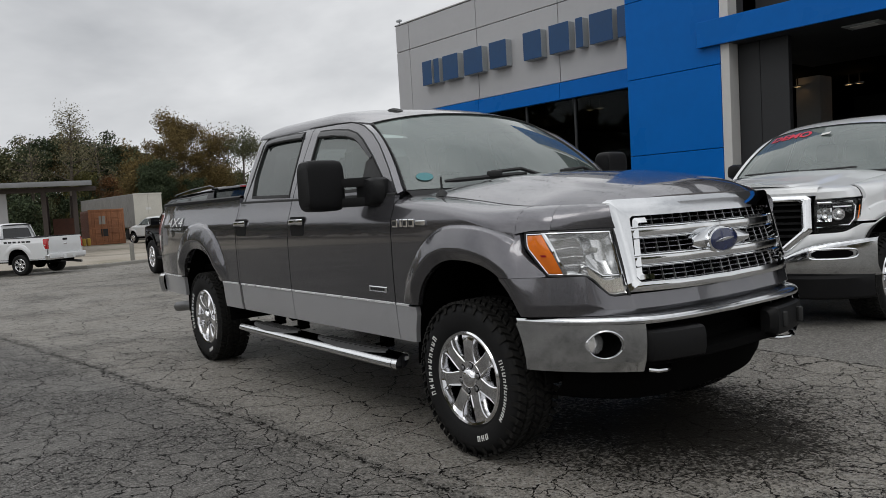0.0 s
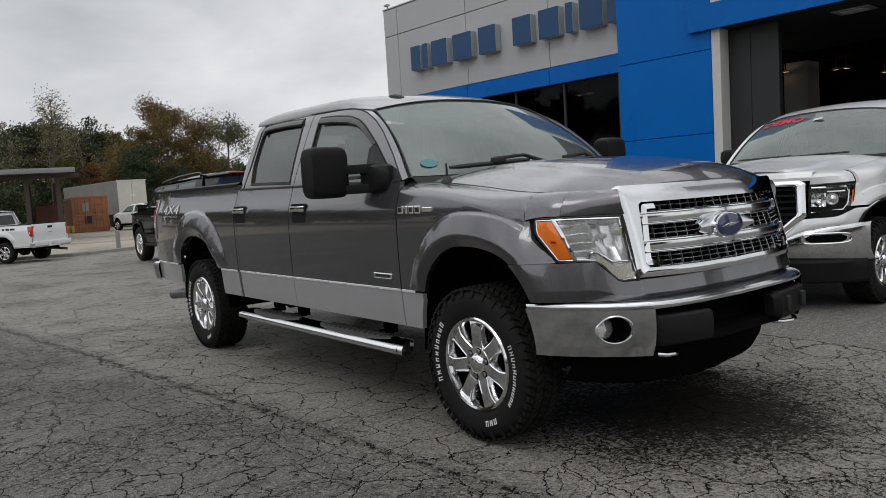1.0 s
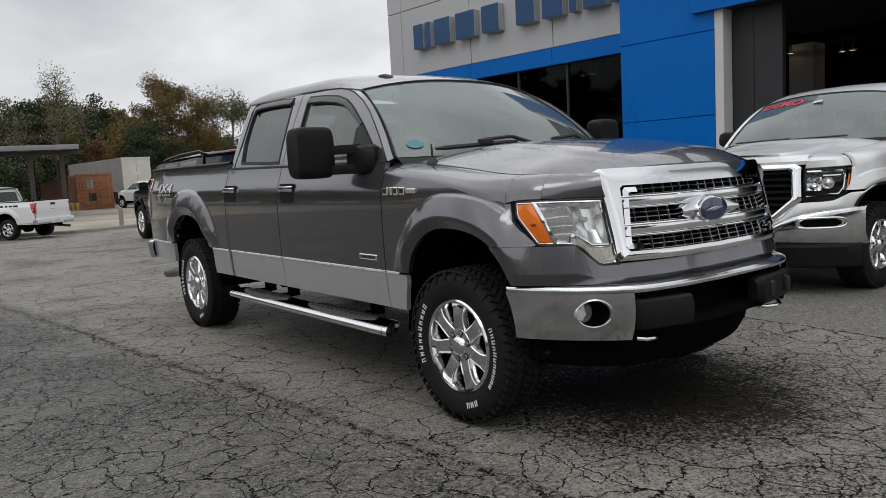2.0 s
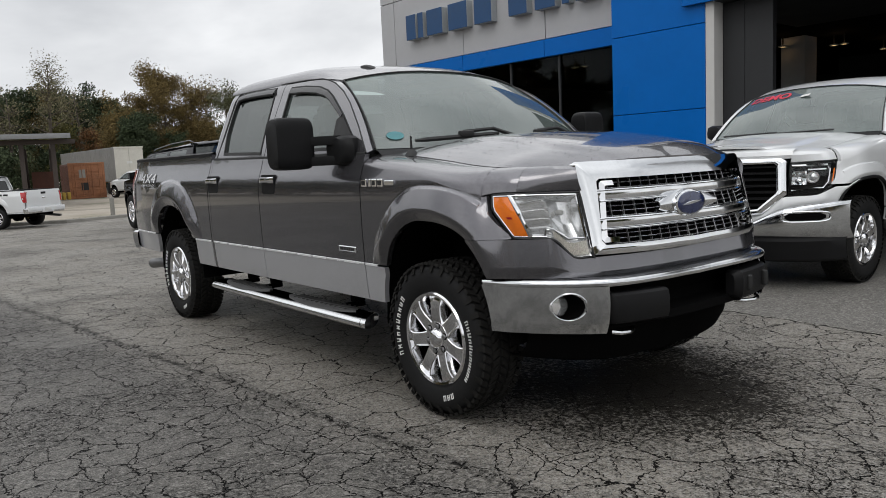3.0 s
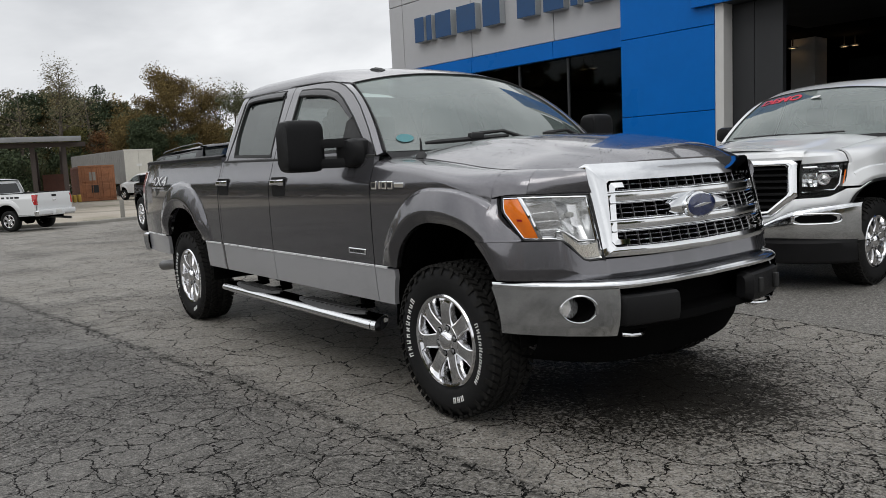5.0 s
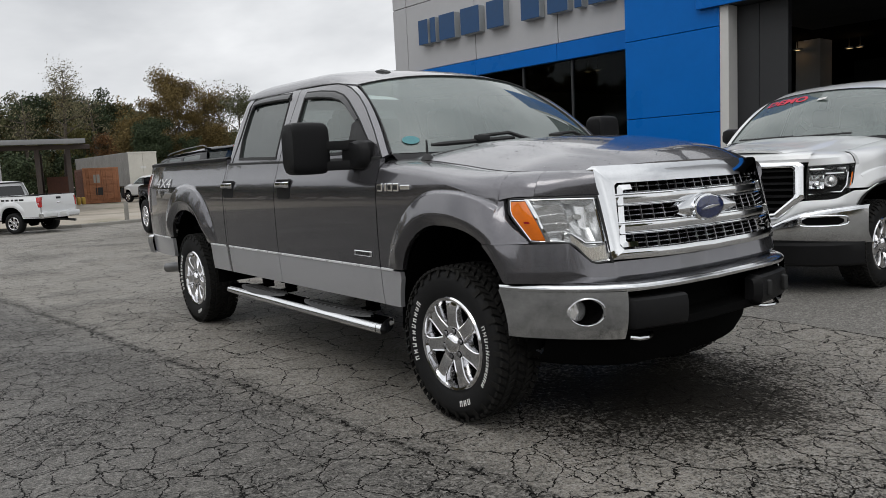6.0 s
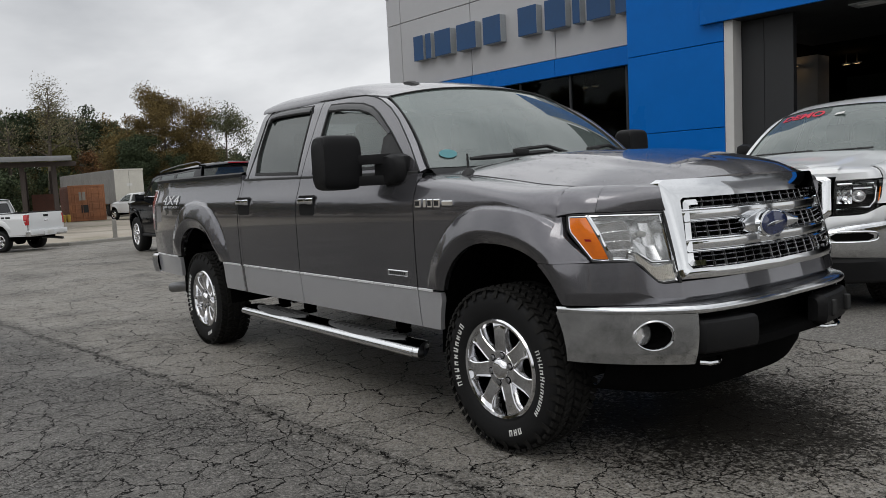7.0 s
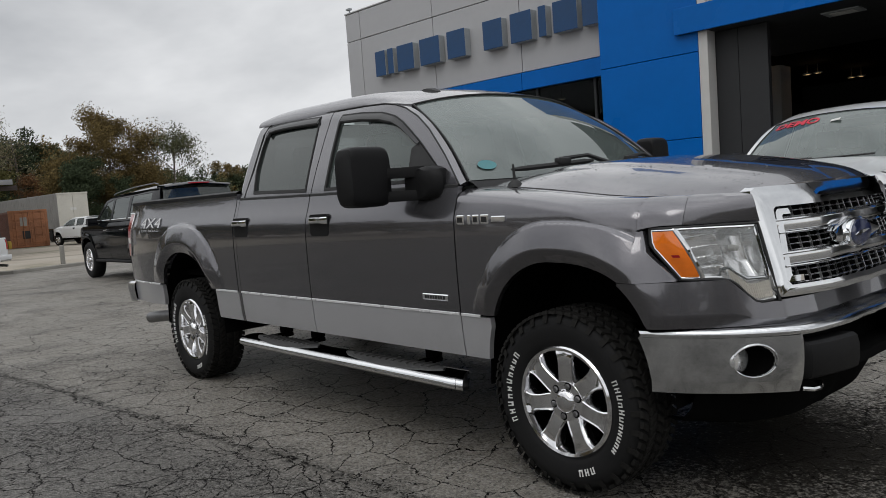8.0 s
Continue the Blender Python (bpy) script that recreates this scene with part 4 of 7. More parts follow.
        edge = [(XT + 0.045 + 0.105 * ((z - 0.96) / 0.375) ** 0.8, z) for z in span(0.962, 1.333, 9)] + [(XT, 1.336)]
        tube(bm, [(x, s * (fy(x, z) + 0.006), z) for x, z in edge], 0.007, 6)
        part("lamp_rim", bm, M_LENSREF, tl, "clear bright rim of the tail lamp")
        bm = BM()
        grid(bm, [[(XT + 0.02 + k * 0.07, s * (fy(XT + 0.03, z) + 0.0095), z) for k in (0, 1)] for z in span(1.075, 1.12, 3)])
        thicken(bm, (0, s * 0.002, 0))
        part("reverse_lens", bm, M_WHITELET, tl, "white reversing lens")
        # rear bumper end
        bm = BM()
        rows = []
        for x, y in ((-4.80, 0.955), (-4.86, 0.972), (-4.92, 0.968), (-4.98, 0.92), (-5.01, 0.82), (-5.02, 0.60), (-5.02, 0.0)):
            rows.append([(x + ix * (0.06 if y > 0.9 else 1) , s * (y + iy), z) for ix, iy, z in ((0.05, -0.02, 0.735), (0.0, 0.0, 0.715), (0.0, 0.004, 0.66), (0.02, -0.01, 0.56), (0.06, -0.03, 0.545))])
        grid(bm, rows)
        part("rear_bumper", bm, M_BUMPER, root, "chrome rear bumper end")

    # tailgate and bed floor
    bm = BM()
    box(bm, XT - 0.03, XT + 0.03, -0.86, 0.86, 0.76, P["bed_top"], 0.012)
    part("tailgate", bm, paint, root)
    bm = BM()
    box(bm, XT, XC - 0.03, -0.80, 0.80, 0.80, 0.84)
    box(bm, XC - 0.06, XC - 0.03, -0.84, 0.84, 0.80, P["bed_top"])
    part("bed_floor", bm, M_DARK, root, "black bed liner")
    # roof, rolling over into the door frames
    SECT = [(0.0, 0.0), (0.008, 0.018), (0.020, 0.034), (0.040, 0.050), (0.068, 0.063), (0.10, 0.071), (0.15, 0.078), (0.22, 0.084), (0.32, 0.091), (0.45, 0.097), (0.60, 0.101), (0.738, 0.103)]
    bm = BM()
    rows = []
    for t in (0, 0.02, 0.05, 0.09, 0.14, 0.2, 0.27, 0.34, 0.42, 0.5, 0.6, 0.7, 0.8, 0.88, 0.94, 0.98, 1.0):
        half = []
        for dy, dz in SECT:
            y1 = 0.738 - dy
            f = min(1.0, y1 / 0.715)
            front = ws(f, 1) + Vector((-0.004, 0, 0.006))
            if y1 > 0.715:
                front = lerp(front, Vector((-1.195, 0.748, 1.828)), (y1 - 0.715) / 0.023)
            tail = 0.045 * (max(0.0, t - 0.78) / 0.22) ** 2.2
            x = lerp(front.x, -2.735 - 0.012 * (1 - f), t)
            full = 1.862 + 0.012 * t + dz * (1 + 0.16 * t) - tail * dz / 0.103
            e = max(0.0, 1 - (front.x - x) / 0.60)
            half.append((x, lerp(y1, front.y, e**3), lerp(full, front.z, e**2.2)))
        rows.append([(x, -y, z) for x, y, z in half] + [p for p in reversed(half[:-1])])
    grid(bm, rows)
    thicken(bm, (0, 0, -0.012))
    part("roof", bm, paint, root)
    # windscreen
    bm = BM()
    grid(bm, [[ws(u, v) for u in span(-1, 1, 25)] for v in span(0, 1, 12)])
    wsg = part("windscreen", bm, M_GLASS, root, "green-tinted windscreen glass")
    bm = BM()
    edge = [ws(-1, v) for v in span(0, 1, 10)] + [ws(u, 1) for u in span(-1, 1, 20)] + [ws(1, v) for v in span(1, 0, 10)]
    tube(bm, [p + Vector((0.004, 0, 0.004)) for p in edge], 0.0055, 6)
    part("windscreen_seal", bm, M_GASKET, wsg, "black windscreen seal")
    bm = BM()
    grid(bm, [[ws(u, v) - Vector((0.012, 0, 0.01)) for u in span(-0.97, 0.97, 24)] for v in (0.0, 0.09)])
    part("windscreen_frit", bm, M_GASKET, wsg, "black edge band of the windscreen")
    # cowl
    bm = BM()
    grid(bm, [[(ws(u, 0).x + dx, ws(u, 0).y * 1.0, 1.372 + dz) for u in span(-1, 1, 21)] for dx, dz in ((-0.02, 0.0), (0.03, -0.014), (0.07, -0.045))])
    part("cowl", bm, M_BLACKP, root, "black plastic cowl")
    # back panel with window
    bm = BM()
    ring_o = [(-0.86, 1.30), (0.86, 1.30), (0.75, 1.80), (0.68, 1.885), (-0.68, 1.885), (-0.75, 1.80)]
    ring_i = [(-0.70, 1.42), (0.70, 1.42), (0.64, 1.74), (0.60, 1.79), (-0.60, 1.79), (-0.64, 1.74)]
    fx = lambda z: -2.785 + 0.10 * max(0, (z - 1.35) / 0.5)
    grid(bm, [[(fx(z), y, z) for y, z in ring] for ring in (ring_o, ring_i)], close=True)
    thicken(bm, (0.03, 0, 0))
    part("cab_back", bm, paint, root)
    bm = BM()
    bm.faces.new([bm.verts.new((fx(z) + 0.015, y, z)) for y, z in ring_i])
    part("rear_window", bm, M_PRIVACY if P.get("dark_cab") else M_GLASSD, root, "tinted rear window")
    # cabin
    bm = BM()
    box(bm, -2.72, -0.62, -0.90, 0.90, 0.60, 0.66)
    box(bm, -2.74, -2.70, -0.90, 0.90, 0.62, 1.36)
    part("cabin_floor", bm, M_DARK, root, "dark cabin floor and back wall")
    bm = BM()
    grid(bm, [[(x, y, z + 0.02 * math.cos(y * 2.2)) for y in span(-0.88, 0.88, 13)] for x, z in ((-0.60, 1.325), (-0.80, 1.345), (-1.02, 1.335), (-1.10, 1.27), (-1.08, 1.0))])
    part("dashboard", bm, M_SEAT, root, "grey dashboard")
    bm = BM()
    ring = []
    for k in range(29):
        a = 2 * math.pi * k / 28
        ring.append((-1.17 + 0.08 * math.sin(a), 0.42 + 0.185 * math.cos(a), 1.245 + 0.17 * math.sin(a)))
    tube(bm, ring, 0.016, 8)
    tube(bm, [(-1.05, 0.42, 1.20), (-1.17, 0.42, 1.245)], 0.035, 8)
    tube(bm, [(-1.17, 0.25, 1.245), (-1.17, 0.59, 1.245)], 0.014, 6)
    part("steering_wheel", bm, M_GASKET, root, "black steering wheel")
    for x, ys in ((-1.62, (-0.42, 0.42)), (-2.45, (-0.45, 0.0, 0.45))):
        for y in ys:
            bm = BM()
            hw = 0.26 if x > -2 else 0.22
            capped(bm, [[(x + dx + ox, y + hw * wf * c, z + oz) for c, ox, oz in ((-1, 0, 0), (-0.9, 0.05, 0), (0, 0.07, 0), (0.9, 0.05, 0), (1, 0, 0), (0.9, -0.07, 0), (-0.9, -0.07, 0))] for dx, z, wf in ((0.0, 0.95, 1), (-0.04, 1.2, 1), (-0.09, 1.42, 0.9), (-0.12, 1.50, 0.6))])
            capped(bm, [[(x - 0.13 + ox, y + 0.13 * wf * c, z) for c, ox in ((-1, 0), (-0.8, 0.05), (0.8, 0.05), (1, 0), (0.8, -0.05), (-0.8, -0.05))] for z, wf in ((1.52, 0.9), (1.58, 1), (1.68, 1), (1.71, 0.8))])
            box(bm, x - 0.02, x + 0.48, y - hw, y + hw, 0.82, 0.98, 0.05, 3)
            part("seat", bm, M_SEAT, root, "grey cloth seat")
    # underbody
    bm = BM()
    for y in (-0.42, 0.42):
        box(bm, -4.85, 0.55, y - 0.04, y + 0.04, 0.46, 0.60)
    box(bm, -2.75, -0.5, -0.88, 0.88, 0.54, 0.60)
    box(bm, -0.6, 0.6, -0.5, 0.5, 0.42, 0.9)
    tube(bm, [(-3.683, -0.80, HUB_Z), (-3.683, 0.80, HUB_Z)], 0.05, 10)
    tube(bm, [(-3.683, -0.12, HUB_Z), (-3.683, 0.12, HUB_Z)], 0.16, 12)
    tube(bm, [(0, -0.80, HUB_Z), (0, 0.80, HUB_Z)], 0.045, 10)
    part("chassis", bm, M_DARK, root, "black chassis frame and axles")
    bm = BM()
    tube(bm, [(-3.9, -0.55, 0.44), (-4.4, -0.72, 0.43), (-4.90, -0.80, 0.375)], [0.036, 0.050, 0.050], 18)
    part("exhaust_pipe", bm, M_STEEL, root, "sooty steel exhaust pipe")
    for x in (0.018, -3.668):
        for s in (-1, 1):
            wheel_parts(root, x, P["wheel_y"], s, P.get("spokes", 7), P.get("lettering", False) , seg=P.get("seg", 56), lugs=P.get("lugs", True))
    return fy, ws

# ---------------------------------------------------------------- the grey pickup
NOSE = [(0.0, 0.875), (0.3, 0.842), (0.6, 0.735), (0.68, 0.665), (0.77, 0.560), (0.83, 0.470), (0.855, 0.40)]


def nose(y, z):
    """The front face of the truck's nose."""
    a = abs(y)
    return curve(NOSE, a) - (z - 1.0) * lerp(0.28, 0.08, max(0.0, (a - 0.55) / 0.3))


pickup = thing("pickup_truck", "dark gray metallic crew cab pickup with silver lower sides", "pickup truck")
PF = dict(front_arch=(0.02, 0.41, 0.428, 0.592, (2.05, 2.75)), rear_arch=(-3.625, 0.41, 0.495, 0.60, 2.3), flare=0.285, flare_out=0.052, mold=0.740, stripe=1,
          handles=(-1.70, -2.665), bed_top=1.415, wheel_y=0.838, visors=1, lettering=True, spokes=7, tip_x=0.497, tip=[(0.36, 1.116), (0.384, 1.114), (0.392, 1.060), (0.412, 1.024), (0.500, 0.924)])
side, screen = truck_shell(pickup, M_PAINT, M_SILVER, PF)

# bonnet
def hood_edge(t):
    """Outer edge of the bonnet from the windscreen to the grille."""
    x = curve([(0, -0.545), (0.6, 0.10), (0.8, 0.36), (1, 0.672)], t)
    y = curve([(-0.68, 0.795), (0.0, 0.793), (0.2, 0.79), (0.36, 0.775), (0.52, 0.70), (0.672, 0.598)], x)
    z = curve([(-0.68, 1.343), (-0.33, 1.325), (0.0, 1.288), (0.2, 1.262), (0.36, 1.248), (0.672, 1.238)], x)
    return Vector((x, y, z))


HOOD_RISE = [(0, 0.052), (0.15, 0.080), (0.3, 0.098), (0.45, 0.110), (0.6, 0.114), (0.75, 0.106), (0.88, 0.084), (0.95, 0.060), (1, 0.026)]


def hood(t, v):
    a = abs(v)
    e = hood_edge(t)
    cx = lerp(-0.365, 0.80, t)
    x = lerp(cx, e.x, a**2)
    rise = curve(HOOD_RISE, t) * (1 - a**3.4)
    dome = 0.010 * max(0.0, min(1.0, (0.66 - a) / 0.06)) * min(1.0, t / 0.15) * min(1.0, (1 - t) / 0.2)
    return Vector((x, e.y * v, e.z + rise + dome))


bm = BM()
grid(bm, [[hood(t, v) for v in span(-1, 1, 65)] for t in span(0, 1, 40)])
thicken(bm, (0, 0, -0.02))
bonnet = part("bonnet", bm, M_PAINT, pickup, "gray bonnet beaded with rain")
for s in (-1, 1):
    # panel above the headlamp: the fender's nose and, past the shut line, the bonnet's corner
    for nm, k0, k1, par in (("fender_nose", 0.0, 0.4295, pickup), ("bonnet_corner", 0.4335, 1.0, bonnet)):
        bm = BM()
        rows = []
        for k in span(k0, k1, 9):
            a = hood_edge(lerp(0.80, 1.0, k))
            b = Vector((lerp(0.362, 0.708, k), curve([(0, 0.858), (0.3, 0.848), (0.6, 0.760), (1, 0.610)], k), lerp(1.137, 1.128, k)))
            m = (a + b) / 2 + Vector((0.012, 0.026, 0.018))
            row = [a, (a + m) / 2 + Vector((0.002, 0.006, 0.008)), m, (m + b) / 2 + Vector((0.002, 0.006, 0)), b]
            # run out of the fender's rounded shoulder
            w = max(0.0, 1 - k / 0.30)
            w = w * w * (3 - 2 * w)
            y0 = side(0.36, 1.118)
            for j in range(5):
                t = math.pi / 2 * (1 - j / 4)
                row[j] = lerp(row[j], Vector((0.358, 0.778 + (y0 - 0.778) * math.cos(t), 1.118 + 0.127 * math.sin(t))), w)
            rows.append([(p.x, s * p.y, p.z) for p in row])
        grid(bm, rows)
        thicken(bm, (-0.012, -s * 0.012, -0.008))
        part(nm, bm, M_PAINT, par)

# rain beads left on the bonnet and the fender's shoulder
rb = random.Random(9)
vs, fs = [], []
for _ in range(1500):
    t, v = rb.uniform(0.08, 0.97), -rb.uniform(0.30, 0.985) if rb.random() < 0.8 else rb.uniform(-0.3, 0.9)
    p = hood(t, v)
    if math.sin(t * 23 + v * 9) + math.sin(v * 31 - t * 7) + rb.gauss(0, 0.7) < 0.2:
        continue
    r = rb.choice((0.0015, 0.002, 0.0025, 0.004))
    i = len(vs)
    for k in range(6):
        vs.append((p.x + r * math.cos(k * math.pi / 3), p.y + r * math.sin(k * math.pi / 3) * 1.2, p.z - 0.0005))
    for k in range(6):
        vs.append((p.x + 0.6 * r * math.cos(k * math.pi / 3), p.y + 0.6 * r * math.sin(k * math.pi / 3) * 1.2, p.z + 0.40 * r))
    vs.append((p.x, p.y, p.z + 0.55 * r))
    for k in range(6):
        fs += [(i + k, i + (k + 1) % 6, i + 6 + (k + 1) % 6, i + 6 + k), (i + 6 + k, i + 6 + (k + 1) % 6, i + 12)]
me = bpy.data.meshes.new("rain_beads")
me.from_pydata(vs, [], fs)
me.materials.append(M_BEAD)
beads = new("rain_beads", me)
beads.parent = bonnet
tagged(beads, "clear rain beads", kind="stuff")

# front fascia below the lamps
FAS = [(0.20, 0.992), (0.28, 0.975), (0.36, 0.945), (0.44, 0.905), (0.52, 0.855), (0.60, 0.790), (0.67, 0.720), (0.72, 0.665), (0.775, 0.60), (0.83, 0.44), (0.862, 0.22), (0.872, 0.0)]
bm = BM()
rows = []
dense = []
for (x0, y0), (x1, y1) in zip(FAS, FAS[1:]):
    dense += [(lerp(x0, x1, k / 8), lerp(y0, y1, k / 8)) for k in range(8)]
dense.append(FAS[-1])
full = [(x, -y) for x, y in dense] + [(x, y) for x, y in reversed(dense[:-1])]
for x, y in full:
    if x < 0.315:
        continue
    a = abs(y)
    top = 0.918 if a > 0.745 else (0.828 if a < 0.675 else lerp(0.828, 0.918, (a - 0.675) / 0.07))
    bot = min(top - 0.002, max(0.738, arch_z(x, PF["front_arch"]) + 0.002))
    w = min(1.0, max(0.0, (a - 0.40) / 0.40))
    w = w * w * (3 - 2 * w)
    n = Vector((lerp(1.0, 0.6, w), math.copysign(lerp(0.0, 0.55, w), y), 0))
    row = []
    for k in (0, 0.12, 0.25, 0.4, 0.55, 0.68, 0.72, 0.76, 0.88, 1.0):
        z = lerp(top, bot, k)
        o = 0.022 * min(k, 0.72) - 0.032 * max(0.0, (k - 0.72) / 0.28) * lerp(1.0, 0.5, w)
        p = Vector((x + n.x * o, y + n.y * o, z))
        if x < 0.50:
            k2 = min(1.0, max(0.0, (x - 0.34) / 0.16))
            p.y = math.copysign(lerp(side(min(x, 0.46), z), abs(p.y), k2 * k2 * (3 - 2 * k2)), y)
        row.append(p)
    rows.append(row)
grid(bm, rows)
thicken(bm, (-0.02, 0, 0))
part("front_fascia", bm, M_PAINT, pickup)

# headlamps
for s in (-1, 1):
    TOP = [(0, (0.398, 0.860, 1.122)), (0.28, (0.476, 0.850, 1.124)), (0.55, (0.560, 0.790, 1.124)), (0.8, (0.645, 0.700, 1.124)), (1, (0.705, 0.622, 1.122))]
    BOT = [(0, (0.508, 0.836, 0.924)), (0.28, (0.550, 0.812, 0.922)), (0.55, (0.610, 0.760, 0.920)), (0.68, (0.650, 0.715, 0.905)), (0.80, (0.708, 0.672, 0.832)), (1, (0.772, 0.608, 0.825))]

    def along(tab, u):
        return Vector([curve([(k, p[i]) for k, p in tab], u) for i in range(3)])

    def lamp(u, v, push=0.0):
        a, b = along(TOP, u), along(BOT, u)
        p = lerp(a, b, v)
        # the outer edge drops straight before it turns forward
        k = max(0.0, 1 - u / 0.34)
        w = lerp(v, max(0.0, (v - 0.34) / 0.66), k)
        p.x, p.y = lerp(a.x, b.x, w), lerp(a.y, b.y, w)
        n = Vector((0.65, 0.75 - 0.4 * u, 0.1)).normalized()
        p = p + n * (0.020 * math.sin(math.pi * v) * math.sin(math.pi * min(1, u + 0.2)) - push)
        return Vector((p.x, s * p.y, p.z))
    hl = new("headlamp")
    hl.parent = pickup
    tagged(hl, "clear headlamp with amber corner lens")
    bm = BM()
    # silvered housing: stepped ledges outboard, a smooth deep bowl inboard

    def cup(u, v):
        rim = min(1.0, 9 * v, 9 * (1 - v), 12 * u, 12 * (1 - u))
        if u > 0.70:
            q = (u - 0.70) / 0.27
            d = 0.026 + 0.040 * math.sin(math.pi * min(1.0, q * 0.75 + 0.06)) * min(1.0, 3 * (0.80 - v)) if v < 0.74 else 0.02
        elif u > 0.38:
            saw = (v * 5 + 1.2 * (u - 0.38)) % 1.0
            d = 0.026 + 0.011 * saw * min(1.0, (0.70 - u) / 0.06) + 0.016 * (u - 0.38) / 0.32
        else:
            d = 0.024
        return d * rim
    grid(bm, [[lamp(u, v, cup(u, v)) for u in span(0.02, 0.98, 80)] for v in span(0.02, 0.98, 66)])
    part("housing", bm, M_LENSREF, hl, "bright silvered lamp housing", angle=30)
    bm = BM()
    grid(bm, [[lamp(u, v, 0.004) for u in span(0.0, 1.0, 24)] for v in span(0, 1, 12)])
    part("lens", bm, M_LENS, hl, "clear plastic lens").visible_shadow = False
    bm = BM()
    grid(bm, [[lamp(lerp(0.025, lerp(0.30, 0.37, v), k), v, -0.0015) for k in span(0, 1, 8)] for v in span(0.05, 0.94, 9)])
    amb = part("amber_lens", bm, M_AMBER, hl, "amber corner lens")
    bm = BM()
    grid(bm, [[lamp(u, v, -0.004) for u in (0.13, 0.23)] for v in (0.52, 0.57)])
    part("marker_bar", bm, M_RED, amb, "dark marker strip")
    bm = BM()
    tube(bm, [lamp(lerp(0.325, 0.395, v), v, 0.004) for v in span(0.03, 0.96, 8)], 0.011, 8)
    part("divider", bm, M_CHROME, hl, "chrome divider")
    bm = BM()
    tube(bm, [lamp(u, v, 0.012) for u, v in ((0.58, 0.95), (0.62, 0.80), (0.68, 0.74), (0.80, 0.71), (0.97, 0.70))], 0.007, 8)
    tube(bm, [lamp(u, v, 0.001) for u, v in [(0.30, 0.035)] + [(k, 0.035) for k in span(0.4, 0.96, 6)] + [(0.965, k) for k in span(0.1, 0.69, 5)]], 0.006, 6)
    tube(bm, [lamp(u, 0.96, 0.003) for u in span(0.02, 0.60, 8)], 0.0035, 6)
    tube(bm, [lamp(0.02, v, -0.001) for v in span(0.04, 0.95, 9)] , 0.004, 6)
    tube(bm, [lamp(u, 0.04, -0.001) for u in span(0.02, 0.30, 6)], 0.004, 6)
    part("inner_bezel", bm, M_CHROME, hl, "chrome inner bezel")
    bm = BM()
    c = lamp(0.79, 0.30, 0.050)
    d = Vector((0.93, s * 0.33, 0.02)).normalized()
    tube(bm, [c, c + d * 0.030, c + d * 0.036], [0.013, 0.012, 0.007], 12)
    part("bulb", bm, M_WHITELET, hl, "frosted bulb shield")
    # lower turn lamp with ribs
    bm = BM()
    rows = []
    for k in range(73):
        u = lerp(0.665, 0.97, k / 72)
        o = 0.004 * abs(math.sin(math.pi * k / 4))
        rows.append([lamp(u, lerp(lerp(0.80, 0.745, (u - 0.665) / 0.3), 0.955, j), 0.008 - o) for j in span(0, 1, 7)])
    grid(bm, rows)
    part("turn_lens", bm, M_TURN, hl, "ribbed pale turn-signal lens", angle=60)
    bm = BM()
    per = [lamp(u, 0) for u in span(0, 1, 12)] + [lamp(1, v) for v in span(0.1, 1, 7)] + [lamp(u, 1) for u in span(0.95, 0, 20)] + [lamp(0, v) for v in span(0.9, 0, 7)]
    tube(bm, per, 0.0062, 6)
    part("gasket", bm, M_GASKET, hl, "black lamp gasket")

# grille
grille = new("grille")
grille.parent = pickup
tagged(grille, "chrome grille with two broad bars over mesh")


def face_ring(bm, outer, inner, o_out, o_in, sub=10, steps=(0, 0.25, 0.5, 0.75, 1.0)):
    def dn(poly):
        out = []
        for i in range(len(poly)):
            (a, b), (c, d) = poly[i], poly[(i + 1) % len(poly)]
            out += [(lerp(a, c, k / sub), lerp(b, d, k / sub)) for k in range(sub)]
        return out
    A, B = dn(outer), dn(inner)
    rows = []
    for t in steps:
        o = lerp(o_out, o_in, t) + 0.004 * math.sin(math.pi * t)
        rows.append([(nose(lerp(p[0], q[0], t), lerp(p[1], q[1], t)) + o, lerp(p[0], q[0], t), lerp(p[1], q[1], t)) for p, q in zip(A, B)])
    rows.append([(x - 0.05, y, z) for x, y, z in rows[-1]])
    rows.insert(0, [(x - 0.04, y, z) for x, y, z in rows[0]])
    grid(bm, rows, close=True)
    return bm


bm = BM()
face_ring(bm, [(-0.580, 1.256), (0.580, 1.256), (0.612, 1.242), (0.619, 0.87), (0.606, 0.838), (-0.606, 0.838), (-0.619, 0.87), (-0.612, 1.242)],
          [(-0.52, 1.176), (0.52, 1.176), (0.535, 1.165), (0.574, 0.90), (0.560, 0.880), (-0.560, 0.880), (-0.574, 0.90), (-0.535, 1.165)], 0.006, 0.016)
part("surround", bm, M_CHROME, grille, "broad chrome surround")


def nose_bar(bm, pts, h, depth, off, rnd=0.006):
    """A bar that follows the nose through (y, z) points: height h."""
    rows = []
    for y, z in pts:
        rows.append([(nose(y, z) + off + dx, y, z + dz) for dx, dz in ((-depth, -h / 2), (-rnd, -h / 2), (0.0, -h / 2 + rnd), (0.004, 0.0), (0.0, h / 2 - rnd), (-rnd, h / 2), (-depth, h / 2))])
    capped(bm, rows)
    return bm


